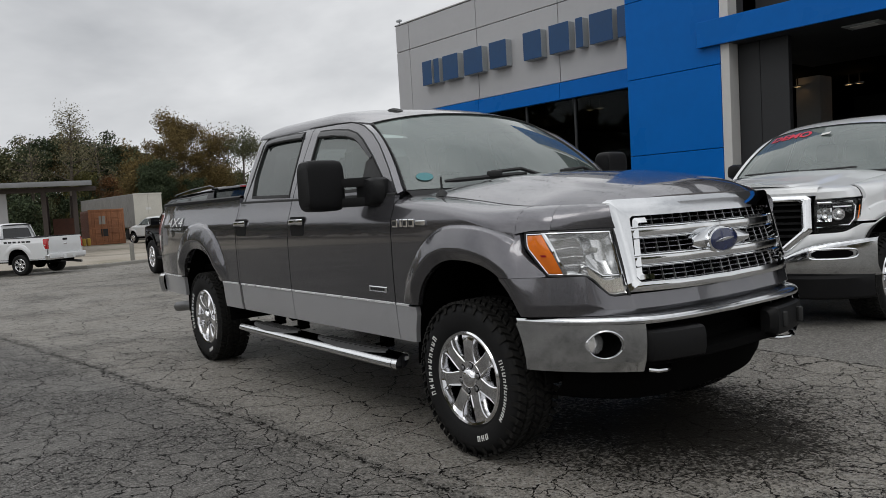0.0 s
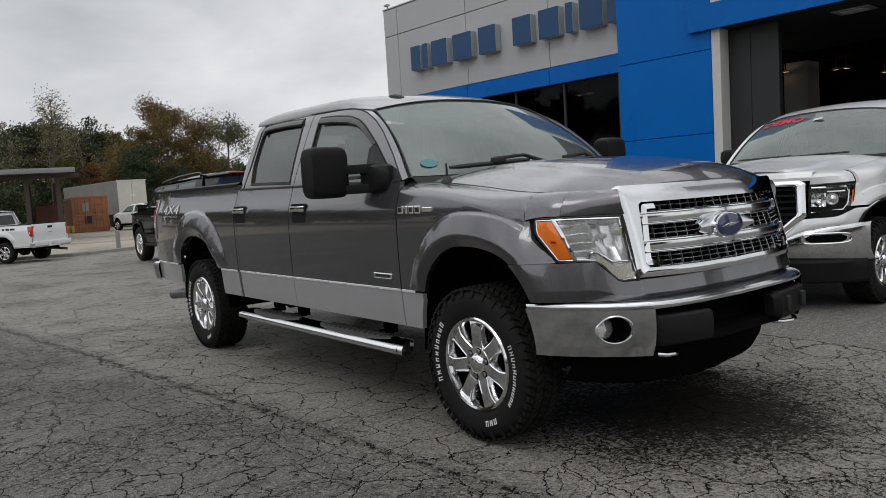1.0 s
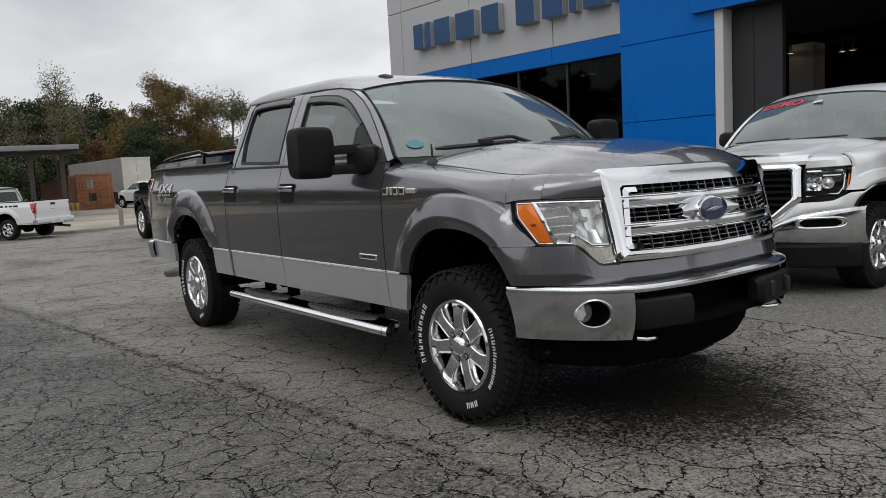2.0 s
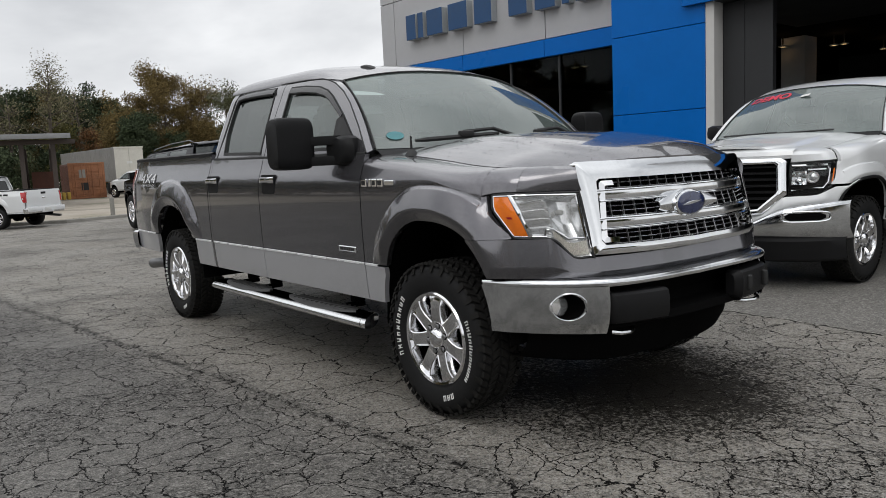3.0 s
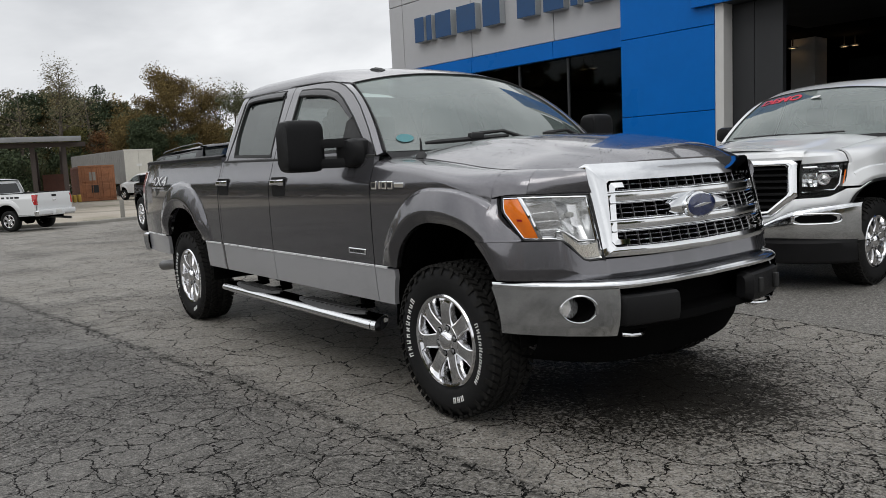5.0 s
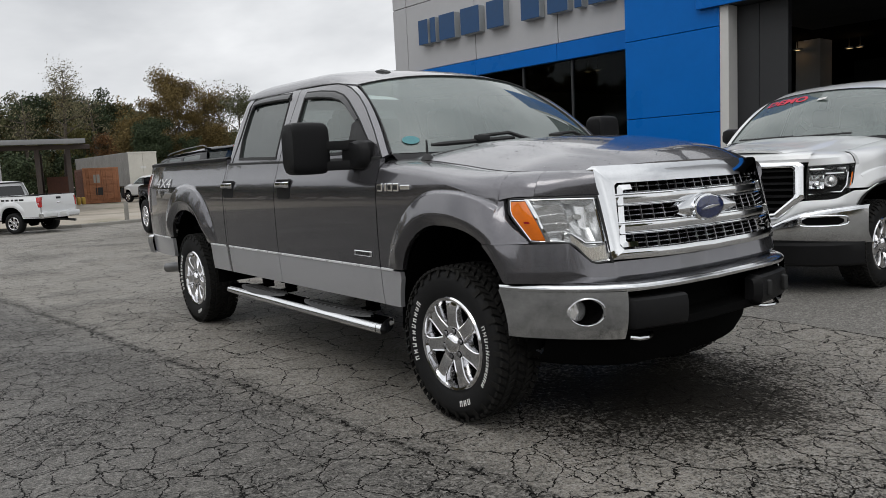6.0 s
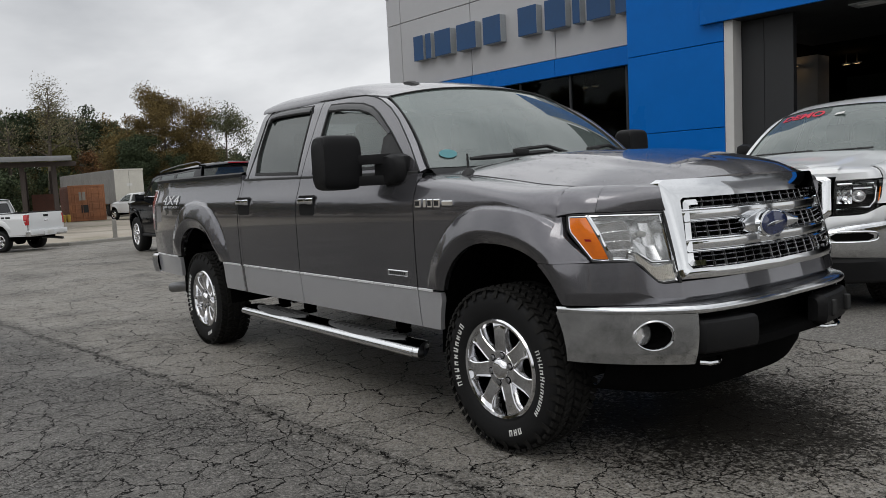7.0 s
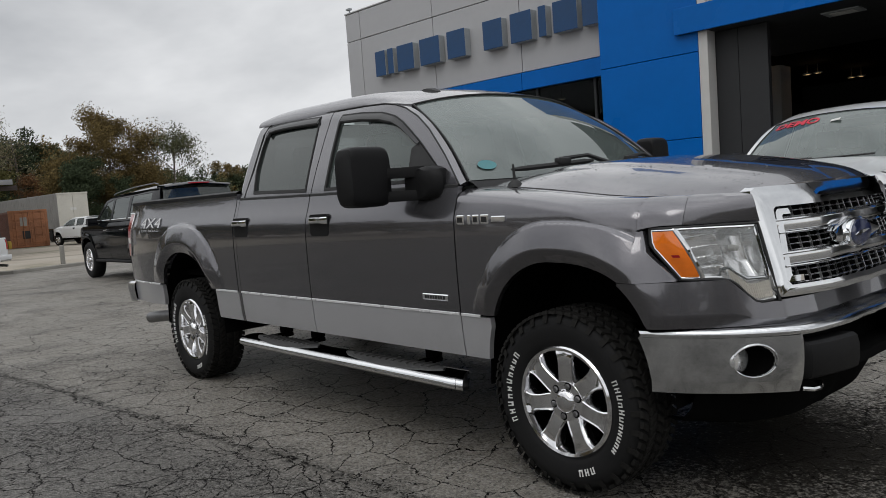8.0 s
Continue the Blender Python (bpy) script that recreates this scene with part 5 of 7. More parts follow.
for z in (1.098, 0.972):
    bm = BM()
    w = 0.535 + 0.15 * (1.165 - z)
    nose_bar(bm, [(y, z) for y in span(-w, w, 25)], 0.058, 0.05, 0.004)
    bar = part("bar", bm, M_CHROME, grille, "broad chrome bar")
    bm = BM()
    for dz in (-0.024, 0.024):
        nose_bar(bm, [(y, z + dz) for y in span(0.005 - w, w - 0.005, 25)], 0.008, 0.01, 0.014, 0.002)
    part("bar_edge", bm, M_CHROME, bar)
for s in (-1, 1):
    bm = BM()
    out = [(0.448, 1.166), (0.506, 1.166), (0.519, 1.154), (0.567, 0.905), (0.558, 0.890), (0.484, 0.890)]
    inn = [(0.448, 1.144), (0.490, 1.144), (0.497, 1.138), (0.541, 0.920), (0.536, 0.913), (0.484, 0.913)]
    capped(bm, [[(nose(y, z) + o, s * y, z) for (y, z), o in ((p, -0.03), (p, 0.008), (q, 0.012), (q, -0.03))] for p, q in zip(out, inn)])
    part("side_bracket", bm, M_CHROME, grille, "chrome side bracket")
for z0, z1 in ((1.130, 1.178), (1.003, 1.070), (0.880, 0.945)):
    bm = BM()
    nz = 3 if z1 - z0 > 0.06 else 2
    for k in range(nz + 1):
        z = lerp(z0, z1, k / nz)
        w = 0.535 + 0.14 * (1.165 - z)
        nose_bar(bm, [(y, z) for y in span(-w, w, 17)], 0.0045, 0.010, -0.018, 0.0015)
    for k in range(17):
        y = lerp(-0.52, 0.52, k / 16)
        rows = [[(nose(y, z) - 0.018 + dx, y * (1 + 0.26 * (1.165 - z)) + dy, z) for dx, dy in ((-0.010, -0.0024), (0, -0.0020), (0, 0.0020), (-0.010, 0.0024))] for z in span(z0, z1, 3)]
        capped(bm, rows)
    part("mesh", bm, M_MESH, grille, "satin metal grille mesh")
bm = BM()
grid(bm, [[(nose(y, z) - 0.075, y, z) for y in span(-0.58, 0.58, 13)] for z in span(0.87, 1.18, 5)])
part("backing", bm, M_DARK, grille, "black backing behind the mesh")
# centre emblem, left plain
bm = BM()
rows = []
for t in span(-1, 1, 21):
    y = 0.215 * t
    h = 0.016 + 0.056 * max(0.0, 1 - abs(t) * 0.95) ** 0.8
    rows.append([(nose(y, 1.036) + 0.012 + dx, y, 1.036 + h * c) for dx, c in ((-0.03, -1), (0.0, -0.9), (0.010, -0.4), (0.012, 0.0), (0.010, 0.4), (0.0, 0.9), (-0.03, 1))])
capped(bm, rows)
emb = part("emblem_mount", bm, M_CHROME, grille, "winged chrome emblem mount")
for nm, a, b, o, mt, lb in (("emblem_rim", 0.112, 0.063, 0.022, M_CHROME, "chrome oval rim"), ("emblem_plate", 0.103, 0.055, 0.026, M_OVAL, "deep blue oval plate")):
    bm = BM()
    rows = []
    for r, dx in ((1.0, -0.02), (1.0, 0.0), (0.93, 0.004), (0.5, 0.007), (0.02, 0.008)):
        rows.append([(nose(0, 1.036) + o + dx - 0.10 * (a * r * math.cos(k * math.pi / 16)) ** 2, a * r * math.cos(k * math.pi / 16), 1.036 + b * r * math.sin(k * math.pi / 16)) for k in range(32)])
    grid(bm, rows, close=True)
    part(nm, bm, mt, emb, lb)
bm = BM()
rows = []
for t in span(-1, 1, 15):
    h = 0.009 * (1 - t * t) + 0.001
    x = nose(0, 1.036) + 0.0345 - 0.10 * (0.07 * t) ** 2
    rows.append([(x - 0.004, 0.07 * t, 1.036 + 0.008 * t - h), (x + 0.002, 0.07 * t, 1.036 + 0.008 * t - h * 0.6), (x + 0.002, 0.07 * t, 1.036 + 0.008 * t + h * 0.6), (x - 0.004, 0.07 * t, 1.036 + 0.008 * t + h)])
capped(bm, rows)
part("emblem_script", bm, M_CHROME, emb, "raised silver swoosh")

# front bumper
BUMP = [(0.0, 0.925), (0.3, 0.903), (0.5, 0.862), (0.615, 0.812), (0.73, 0.700), (0.80, 0.605), (0.86, 0.500), (0.89, 0.42), (0.912, 0.34)]
FOG_Y, FOG_Z = 0.728, 0.612


def bump_pt(q, z):
    """q: arc parameter 0 (side end) .. 1 (where the black centre starts)."""
    y = curve([(0, 0.912), (0.18, 0.885), (0.36, 0.845), (0.55, 0.775), (0.72, 0.70), (1, 0.60)], q)
    x = curve(BUMP, y)
    k = (z - 0.48) / 0.255
    x += 0.012 * math.sin(math.pi * min(max(k, 0), 1)) - lerp(0.055, 0.012, q) * (1 - k) + 0.02 - 0.03 * max(0, 0.2 - k) + (-0.045 * max(0.0, (k - 0.9) / 0.1))
    return Vector((x, y, z))


def bump_x(y, z):
    lo, hi = 0.0, 1.0
    for _ in range(20):
        m = (lo + hi) / 2
        if bump_pt(m, z).y > y:
            lo = m
        else:
            hi = m
    return bump_pt(lo, z).x


bumper = new("front_bumper")
bumper.parent = pickup
tagged(bumper, "chrome front bumper, dusty and water-spotted")
for s in (-1, 1):
    bm = BM()
    rows = []
    for u in span(0, 1, 120):
        # the side end slopes forward towards its lower edge
        pts = [bump_pt(lerp(0.16 * (0.702 - z) / 0.217, 1, u), z) for z in span(0.485, 0.702, 72)]
        pts = [pts[0] + Vector((-0.03, -0.008, -0.006))] + pts
        rows.append([(p.x, s * p.y, p.z) for p in pts])
    grid(bm, rows)
    dead = []
    for f in bm.faces:
        c = f.calc_center_median()
        if ((abs(c.y) - FOG_Y) / 0.047) ** 2 + ((c.z - FOG_Z) / 0.060) ** 2 < 1:
            dead.append(f)
    bmesh.ops.delete(bm, geom=dead, context="FACES")
    part("bumper_wing", bm, M_BUMPER, bumper, "chrome bumper wing", angle=40)
    # fog lamp opening

    def fog(a, r, push):
        y = FOG_Y + 0.049 * r * math.cos(a)
        z = FOG_Z + 0.062 * r * math.sin(a)
        x = bump_x(y, z) + 0.012
        return Vector((x - push * 0.8, s * (y - push * 0.45), z))
    fl = new("fog_lamp")
    fl.parent = bumper
    tagged(fl, "round fog lamp in a dark recess")
    bm = BM()
    ring = [fog(2 * math.pi * k / 48, 1.0, 0.006) for k in range(49)]
    tube(bm, ring, 0.0040, 8)
    part("bezel", bm, M_BUMPER, fl, "chrome fog lamp ring")
    bm = BM()
    grid(bm, [[fog(2 * math.pi * k / 28, r, p) for k in range(28)] for r, p in ((1.03, 0.012), (0.95, 0.05), (0.85, 0.09), (0.4, 0.10), (0.02, 0.10))], close=True)
    part("recess", bm, M_DARK, fl, "black fog lamp recess")
    bm = BM()
    c = fog(0, 0.0, 0.055) + Vector((-0.02, s * 0.028, 0.0))
    d = Vector((1.0, s * 0.10, 0)).normalized()
    e1 = d.cross(Vector((0, 0, 1))).normalized()
    rows = []
    for r, dd in ((0.049, -0.03), (0.049, 0.0), (0.043, 0.006), (0.025, 0.010), (0.002, 0.012)):
        rows.append([c + d * dd + e1 * r * math.cos(k * math.pi / 12) + Vector((0, 0, r * math.sin(k * math.pi / 12))) for k in range(24)])
    grid(bm, rows, close=True)
    part("lens", bm, M_LENSREF, fl, "bright fog lamp lens")
    # black pad
    bm = BM()
    rows = []
    for y in span(0.262, 0.600, 15):
        x = curve(BUMP, y) + lerp(0.052, 0.030, (y - 0.262) / 0.338)
        e = min(1.0, (y - 0.262) / 0.03, (0.600 - y) / 0.03)
        e = math.sqrt(max(0.0, 1 - (1 - e) ** 2))
        zc, hh = 0.597, 0.056 + 0.016 * e
        rows.append([(x + dx - 0.035 * (1 - e) * (dx > -0.05), s * y, zc + c * hh) for dx, c in ((-0.08, -1.0), (-0.016, -0.98), (-0.003, -0.86), (0.004, -0.4), (0.004, 0.4), (-0.003, 0.84), (-0.018, 0.98), (-0.08, 1.0))])
    capped(bm, rows)
    pad = part("bumper_pad", bm, M_BLACKP, bumper, "black textured bumper pad")
    if s > 0:
        for y in (0.34, 0.50):
            bm = BM()
            x = curve(BUMP, y) + 0.045
            box(bm, x - 0.012, x + 0.018, y - 0.014, y + 0.014, 0.560, 0.640, 0.010, 3)
            part("bracket_rib", bm, M_GASKET, pad, "black upright bracket rib")
    bm = BM()
    x = curve(BUMP, 0.56)
    tube(bm, [(x - 0.02, s * 0.40, 0.485), (x + 0.01, s * 0.43, 0.480), (x + 0.022, s * 0.48, 0.478), (x + 0.01, s * 0.53, 0.480), (x - 0.02, s * 0.56, 0.485)], 0.011, 8)
    part("tow_hook", bm, M_CHROME, bumper, "bright steel tow hook")
bm = BM()
rows = []
for y in span(-0.911, 0.911, 81):
    x = curve(BUMP, abs(y)) + 0.016
    iy = -0.3 * y * max(0.0, (abs(y) - 0.6) / 0.31)
    rows.append([(x + dx, y + iy * dy, z) for dx, dy, z in ((-0.03, 0.06, 0.697), (0.002, 0, 0.700), (0.008, 0, 0.712), (0.004, 0.0, 0.724), (-0.008, 0.03, 0.733), (-0.05, 0.2, 0.7365), (-0.11, 0.4, 0.7375))])
grid(bm, rows)
part("bumper_top", bm, M_BUMPER, bumper, "chrome top strip of the bumper", angle=45)
bm = BM()
rows = []
for y in span(-0.62, 0.62, 25):
    x = curve(BUMP, abs(y))
    rows.append([(x - dx, y, z) for dx, z in ((0.02, 0.695), (0.12, 0.68), (0.14, 0.60), (0.12, 0.555), (0.01, 0.545), (0.0, 0.51), (0.05, 0.49))])
grid(bm, rows)
part("intake", bm, M_DARK, bumper, "black lower air intake")
bm = BM()
rows = []
for y in span(-0.76, 0.76, 41):
    a = abs(y)
    x = curve([(0, 0.78), (0.3, 0.755), (0.5, 0.69), (0.64, 0.60), (0.76, 0.50)], a)
    b = 0.285 + 0.055 * (a / 0.76) ** 3
    rows.append([(x - 0.02, y, 0.50), (x, y, 0.46), (x - 0.02, y, lerp(0.46, b, 0.5)), (x - 0.06, y, b + 0.012), (x - 0.09, y, b), (x - 0.14, y, b + 0.01)])
grid(bm, rows)
part("air_dam", bm, M_DARK, bumper, "black plastic air dam")

# side steps


def sgp(v):
    """Flattens an oval section towards a rounded bar."""
    return math.copysign(abs(v) ** (2 / 2.2), v)


def clip01(v):
    return min(1.0, max(0.0, v))


for s in (-1, 1):
    st = new("side_step")
    st.parent = pickup
    tagged(st, "chrome oval side step with black treads")
    bm = BM()
    pts = [(-2.76, 0.925), (-2.71, 0.932), (-2.62, 0.936), (-0.78, 0.944), (-0.62, 0.942), (-0.54, 0.940)]
    dense = [(curve([(i / 5, p[0]) for i, p in enumerate(pts)], k), curve([(i / 5, p[1]) for i, p in enumerate(pts)], k)) for k in span(0, 1, 24)]
    rows = []
    for x, y in dense:
        sh = 0.15 * clip01((x + 0.90) / 0.34)
        rows.append([(x - sh * (1 - math.cos(a)) / 2, s * (y - 0.018 + 0.098 * sgp(math.cos(a))), 0.394 + 0.040 * sgp(math.sin(a))) for a in [2 * math.pi * k / 28 for k in range(28)]])
    capped(bm, rows)
    part("step_tube", bm, M_CHROME, st, "polished chrome tube", angle=60)
    for x, d, y in ((-0.54, 1, 0.940), (-2.76, -1, 0.925)):
        bm = BM()
        sh = 0.15 if d > 0 else 0.0
        capped(bm, [[(x + d * dx - sh * (1 - math.cos(a)) / 2, s * (y - 0.018 + 0.098 * k * sgp(math.cos(a))), 0.394 + 0.040 * k * sgp(math.sin(a))) for a in [2 * math.pi * j / 28 for j in range(28)]] for dx, k in ((-0.004, 0.96), (0.003, 0.96), (0.009, 0.88), (0.012, 0.66))])
        part("end_cap", bm, M_BLACKP, st, "black step end cap")
    for x0, x1 in ((-2.64, -1.90), (-1.60, -0.76)):
        bm = BM()
        rows = []
        for x in span(x0, x1, 21):
            w = 0.010 + 0.070 * math.sin(math.pi * clip01((x - x0) / (x1 - x0))) ** 0.55
            rows.append([(x, s * (0.930 + c * w), 0.394 + 0.040 * max(0.0, 1 - (abs(0.008 + c * w) / 0.098) ** 2.2) ** (1 / 2.2) + h) for c, h in ((-1, -0.01), (-0.9, 0.006), (0, 0.008), (0.9, 0.006), (1, -0.01))])
        grid(bm, rows)
        for k in range(12):
            x = lerp(x0 + 0.10, x1 - 0.10, k / 11)
            box(bm, x - 0.006, x + 0.006, min(s * 0.875, s * 0.955), max(s * 0.875, s * 0.955), 0.436, 0.446)
        part("step_tread", bm, M_TREADPAD, st, "black ribbed step tread")
    for x in (-2.60, -2.20, -1.05):
        bm = BM()
        box(bm, x - 0.028, x + 0.028, min(s * 0.70, s * 0.90), max(s * 0.70, s * 0.90), 0.40, 0.43, 0.008)
        box(bm, x - 0.028, x + 0.028, min(s * 0.70, s * 0.78), max(s * 0.70, s * 0.78), 0.43, 0.56, 0.008)
        part("step_bracket", bm, M_DARK, st, "black step bracket")

# tow mirrors
for s in (-1, 1):
    mr = new("tow_mirror")
    mr.parent = pickup
    tagged(mr, "large black extending tow mirror" if s < 0 else "large black tow mirror, drawn out")
    ex, ey, ez = (0.0, 0.0, 0.0) if s < 0 else (0.08, 0.17, 0.03)
    bm = BM()
    rows = []
    for y, k in ((1.050, 0.80), (1.056, 0.90), (1.066, 0.96), (1.085, 0.99), (1.12, 1.0), (1.20, 1.0), (1.24, 0.99), (1.258, 0.965), (1.270, 0.91), (1.276, 0.80)):
        xc = -0.99 - 0.05 * (y - 1.06)
        row = []
        for j in range(32):
            a = 2 * math.pi * j / 32
            c, sn = math.cos(a), math.sin(a)
            px, pz = math.copysign(abs(c) ** 0.42, c), math.copysign(abs(sn) ** 0.36, sn)
            row.append((ex + xc + px * (0.068 if px > 0 else 0.080) * (0.75 + 0.25 * k), s * (y + ey), 1.424 + ez + pz * 0.150 * k - 0.0012 * (abs(pz) < 0.3)))
        rows.append(row)
    capped(bm, rows)
    hs = part("mirror_shell", bm, M_BLACKP, mr, "black mirror shell", angle=28)
    bm = BM()
    box(bm, -1.078 + ex, -1.064 + ex, min(s * (1.08 + ey), s * (1.26 + ey)), max(s * (1.08 + ey), s * (1.26 + ey)), 1.30 + ez, 1.55 + ez, 0.008)
    part("mirror_glass", bm, M_CHROME, hs, "mirror glass")
    for z0, z1 in ((1.408, 1.460), (1.292, 1.345)):
        bm = BM()
        rows = []
        for y, x in ((0.965, -0.800), (1.0, -0.860 + ex * 0.3), (1.08 + ey, -0.975 + ex)):
            rows.append([(x + dx, s * y, z) for dx, z in ((0.035, z0), (0.043, (z0 + z1) / 2), (0.035, z1), (-0.04, z1), (-0.04, z0))])
        capped(bm, rows)
        part("mirror_arm", bm, M_BLACKP, mr, "black mirror arm")
    bm = BM()
    rows = []
    for y, x, h in ((0.90, -0.735, 0.080), (0.945, -0.735, 0.082), (0.972, -0.755, 0.080), (0.990, -0.790, 0.070)):
        rows.append([(x + dx, s * y, 1.374 + c * h) for dx, c in ((-0.10, -1), (0.02, -1), (0.065, -0.80), (0.080, -0.3), (0.080, 0.3), (0.065, 0.80), (0.02, 1), (-0.10, 1))])
    capped(bm, rows)
    part("mirror_foot", bm, M_BLACKP, mr, "black mirror foot")
    bm = BM()
    fill_sheet(bm, [(-0.672, 1.390), (-0.76, 1.470), (-0.910, 1.588), (-0.965, 1.560), (-0.945, 1.390)], gh_y, s, -0.004)
    thicken(bm, (0, -s * 0.01, 0))
    part("mirror_sail", bm, M_GASKET, mr, "black sail panel")

# wipers
for y0, y1 in ((-0.60, -0.02), (0.02, 0.58)):
    wp = new("wiper")
    wp.parent = pickup
    tagged(wp, "black windscreen wiper")

    def ws_at(y, h):
        x = -0.402 - 0.160 * (abs(y) / 0.87) ** 2.4
        return Vector((x - h * 1.08 + 0.025, y, 1.385 + h * 0.95))
    bm = BM()
    tube(bm, [ws_at(lerp(y0 - 0.06, y1 - 0.05, t), 0.012 + 0.03 * t) + Vector((0.012, 0, 0.012)) for t in span(0, 1, 9)], [0.009] + [0.015] * 7 + [0.008], 6)
    part("wiper_blade", bm, M_GASKET, wp, "black wiper blade")
    bm = BM()
    tube(bm, [ws_at(y1 + 0.16, -0.01) + Vector((0.02, 0, 0.008)), ws_at(lerp(y0, y1, 0.85), 0.055) + Vector((0.02, 0, 0.03)), ws_at(lerp(y0, y1, 0.45), 0.04) + Vector((0.018, 0, 0.028))], [0.016, 0.011, 0.012], 6)
    cb = ws_at(lerp(y0, y1, 0.47), 0.034) + Vector((0.020, 0, 0.022))
    box(bm, cb.x - 0.018, cb.x + 0.018, cb.y - 0.05, cb.y + 0.05, cb.z - 0.016, cb.z + 0.018, 0.010)
    part("wiper_arm", bm, M_GASKET, wp, "black wiper arm")

# aerials
bm = BM()
tube(bm, [(-0.345, -0.775, 1.322), (-0.345, -0.775, 1.336), (-0.347, -0.775, 1.358)], [0.040, 0.034, 0.013], 16)
tube(bm, [(-0.345, -0.775, 1.333), (-0.350, -0.775, 1.43)], [0.008, 0.005], 8)
part("stub_aerial", bm, M_GASKET, pickup, "short black stub aerial")
bm = BM()
capped(bm, [[(x, -0.415 + w * c, z0 + h * t) for c, t in ((-1, 0), (-0.85, 0.7), (0, 1), (0.85, 0.7), (1, 0))] for x, w, h, z0 in ((-1.21, 0.02, 0.008, 1.903), (-1.24, 0.036, 0.024, 1.906), (-1.30, 0.042, 0.030, 1.912), (-1.35, 0.028, 0.016, 1.916))])
part("roof_aerial", bm, M_GASKET, pickup, "black roof aerial pod")
# windscreen sticker
bm = BM()
c0, c1, c2 = screen(-0.85, 0.135), screen(-0.80, 0.135), screen(-0.85, 0.20)
u1, u2 = (c1 - c0).normalized(), (c2 - c0).normalized()
nn = u1.cross(u2).normalized()
nn = nn if nn.x > 0 else -nn
bm.faces.new([bm.verts.new(c0 + nn * 0.006 + u1 * 0.052 * math.cos(k * math.pi / 14) + u2 * 0.033 * math.sin(k * math.pi / 14)) for k in range(28)])
part("oval_sticker", bm, M_TEALSTK, pickup, "teal oval windscreen sticker")
# fender badge and door badge as plain shapes, bed decal lettering
for s in (-1, 1):
    bz = 1.188
    badge = None
    for x, w in ((-0.505, 0.050), (-0.448, 0.020), (-0.405, 0.042), (-0.348, 0.050), (-0.265, 0.085)):
        y = side(x, bz)
        hh = 0.022 if w < 0.08 else 0.013
        bm = BM()
        box(bm, x - w / 2, x + w / 2, min(s * (y - 0.012), s * (y + 0.010)), max(s * (y - 0.012), s * (y + 0.010)), bz - hh, bz + hh, 0.004, 1)
        ob = part("fender_badge" if badge is None else "badge_block", bm, M_CHROME, badge or pickup, "chrome fender badge" if badge is None else "")
        if badge is None:
            badge = ob
        if w < 0.08 and w > 0.03:
            bm = BM()
            box(bm, x - w / 2 + 0.009, x + w / 2 - 0.009, min(s * (y + 0.009), s * (y + 0.0115)), max(s * (y + 0.009), s * (y + 0.0115)), bz - 0.012, bz + 0.012)
            part("badge_inlay", bm, M_GASKET, badge)
    bm = BM()
    y = side(-0.72, 0.815)
    box(bm, -0.818, -0.630, min(s * (y - 0.004), s * (y + 0.007)), max(s * (y - 0.004), s * (y + 0.007)), 0.798, 0.829, 0.004, 1)
    db = part("door_badge", bm, M_CHROME, pickup, "small silver door badge")
    bm = BM()
    for k in range(8):
        x = -0.795 + k * 0.019
        box(bm, x, x + 0.012, min(s * (y + 0.006), s * (y + 0.0085)), max(s * (y + 0.006), s * (y + 0.0085)), 0.805, 0.822)
    part("badge_strokes", bm, M_GASKET, db, "dark strokes")


def letters(name, text, size, m, material, parent, extrude=0.002, label="", bold=0.0):
    """A word in the built-in font, as a mesh."""
    cu = bpy.data.curves.new(name, "FONT")
    cu.body, cu.size, cu.extrude, cu.offset, cu.align_x, cu.align_y = text, size, extrude, bold, "CENTER", "CENTER"
    tmp = bpy.data.objects.new(name, cu)
    scene.collection.objects.link(tmp)
    me = bpy.data.meshes.new_from_object(tmp)
    bpy.data.objects.remove(tmp)
    me.materials.clear()
    me.materials.append(material)
    ob = new(name, me)
    ob.parent = parent
    ob.matrix_local = m
    if label:
        tagged(ob, label)
    return ob


M_DECAL = simple("pale_grey_decal", (0.62, 0.62, 0.62), 0.5, 0, 0.1, 10)


def side_text(name, text, x0, x1, z0, z1, label):
    """A word laid flat on the right bed side, stretched to its outline."""
    ob = letters(name, text, 0.1, Matrix.Identity(4), M_DECAL, pickup, 0.0, label)
    pts = [(v.co.x, v.co.y) for v in ob.data.vertices]
    a0, a1 = min(p[0] for p in pts), max(p[0] for p in pts)
    b0, b1 = min(p[1] for p in pts), max(p[1] for p in pts)
    for v, (a, b) in zip(ob.data.vertices, pts):
        px, pz = lerp(x0, x1, (a - a0) / (a1 - a0)), lerp(z0, z1, (b - b0) / (b1 - b0))
        v.co = (px, -side(px, pz) - 0.008, pz)
    return ob


side_text("drive_decal", "4X4", -4.45, -4.03, 1.203, 1.285, "pale grey 4X4 decal")
side_text("decal_line", "OFF ROAD", -4.43, -4.05, 1.172, 1.191, "small pale grey OFF ROAD decal")



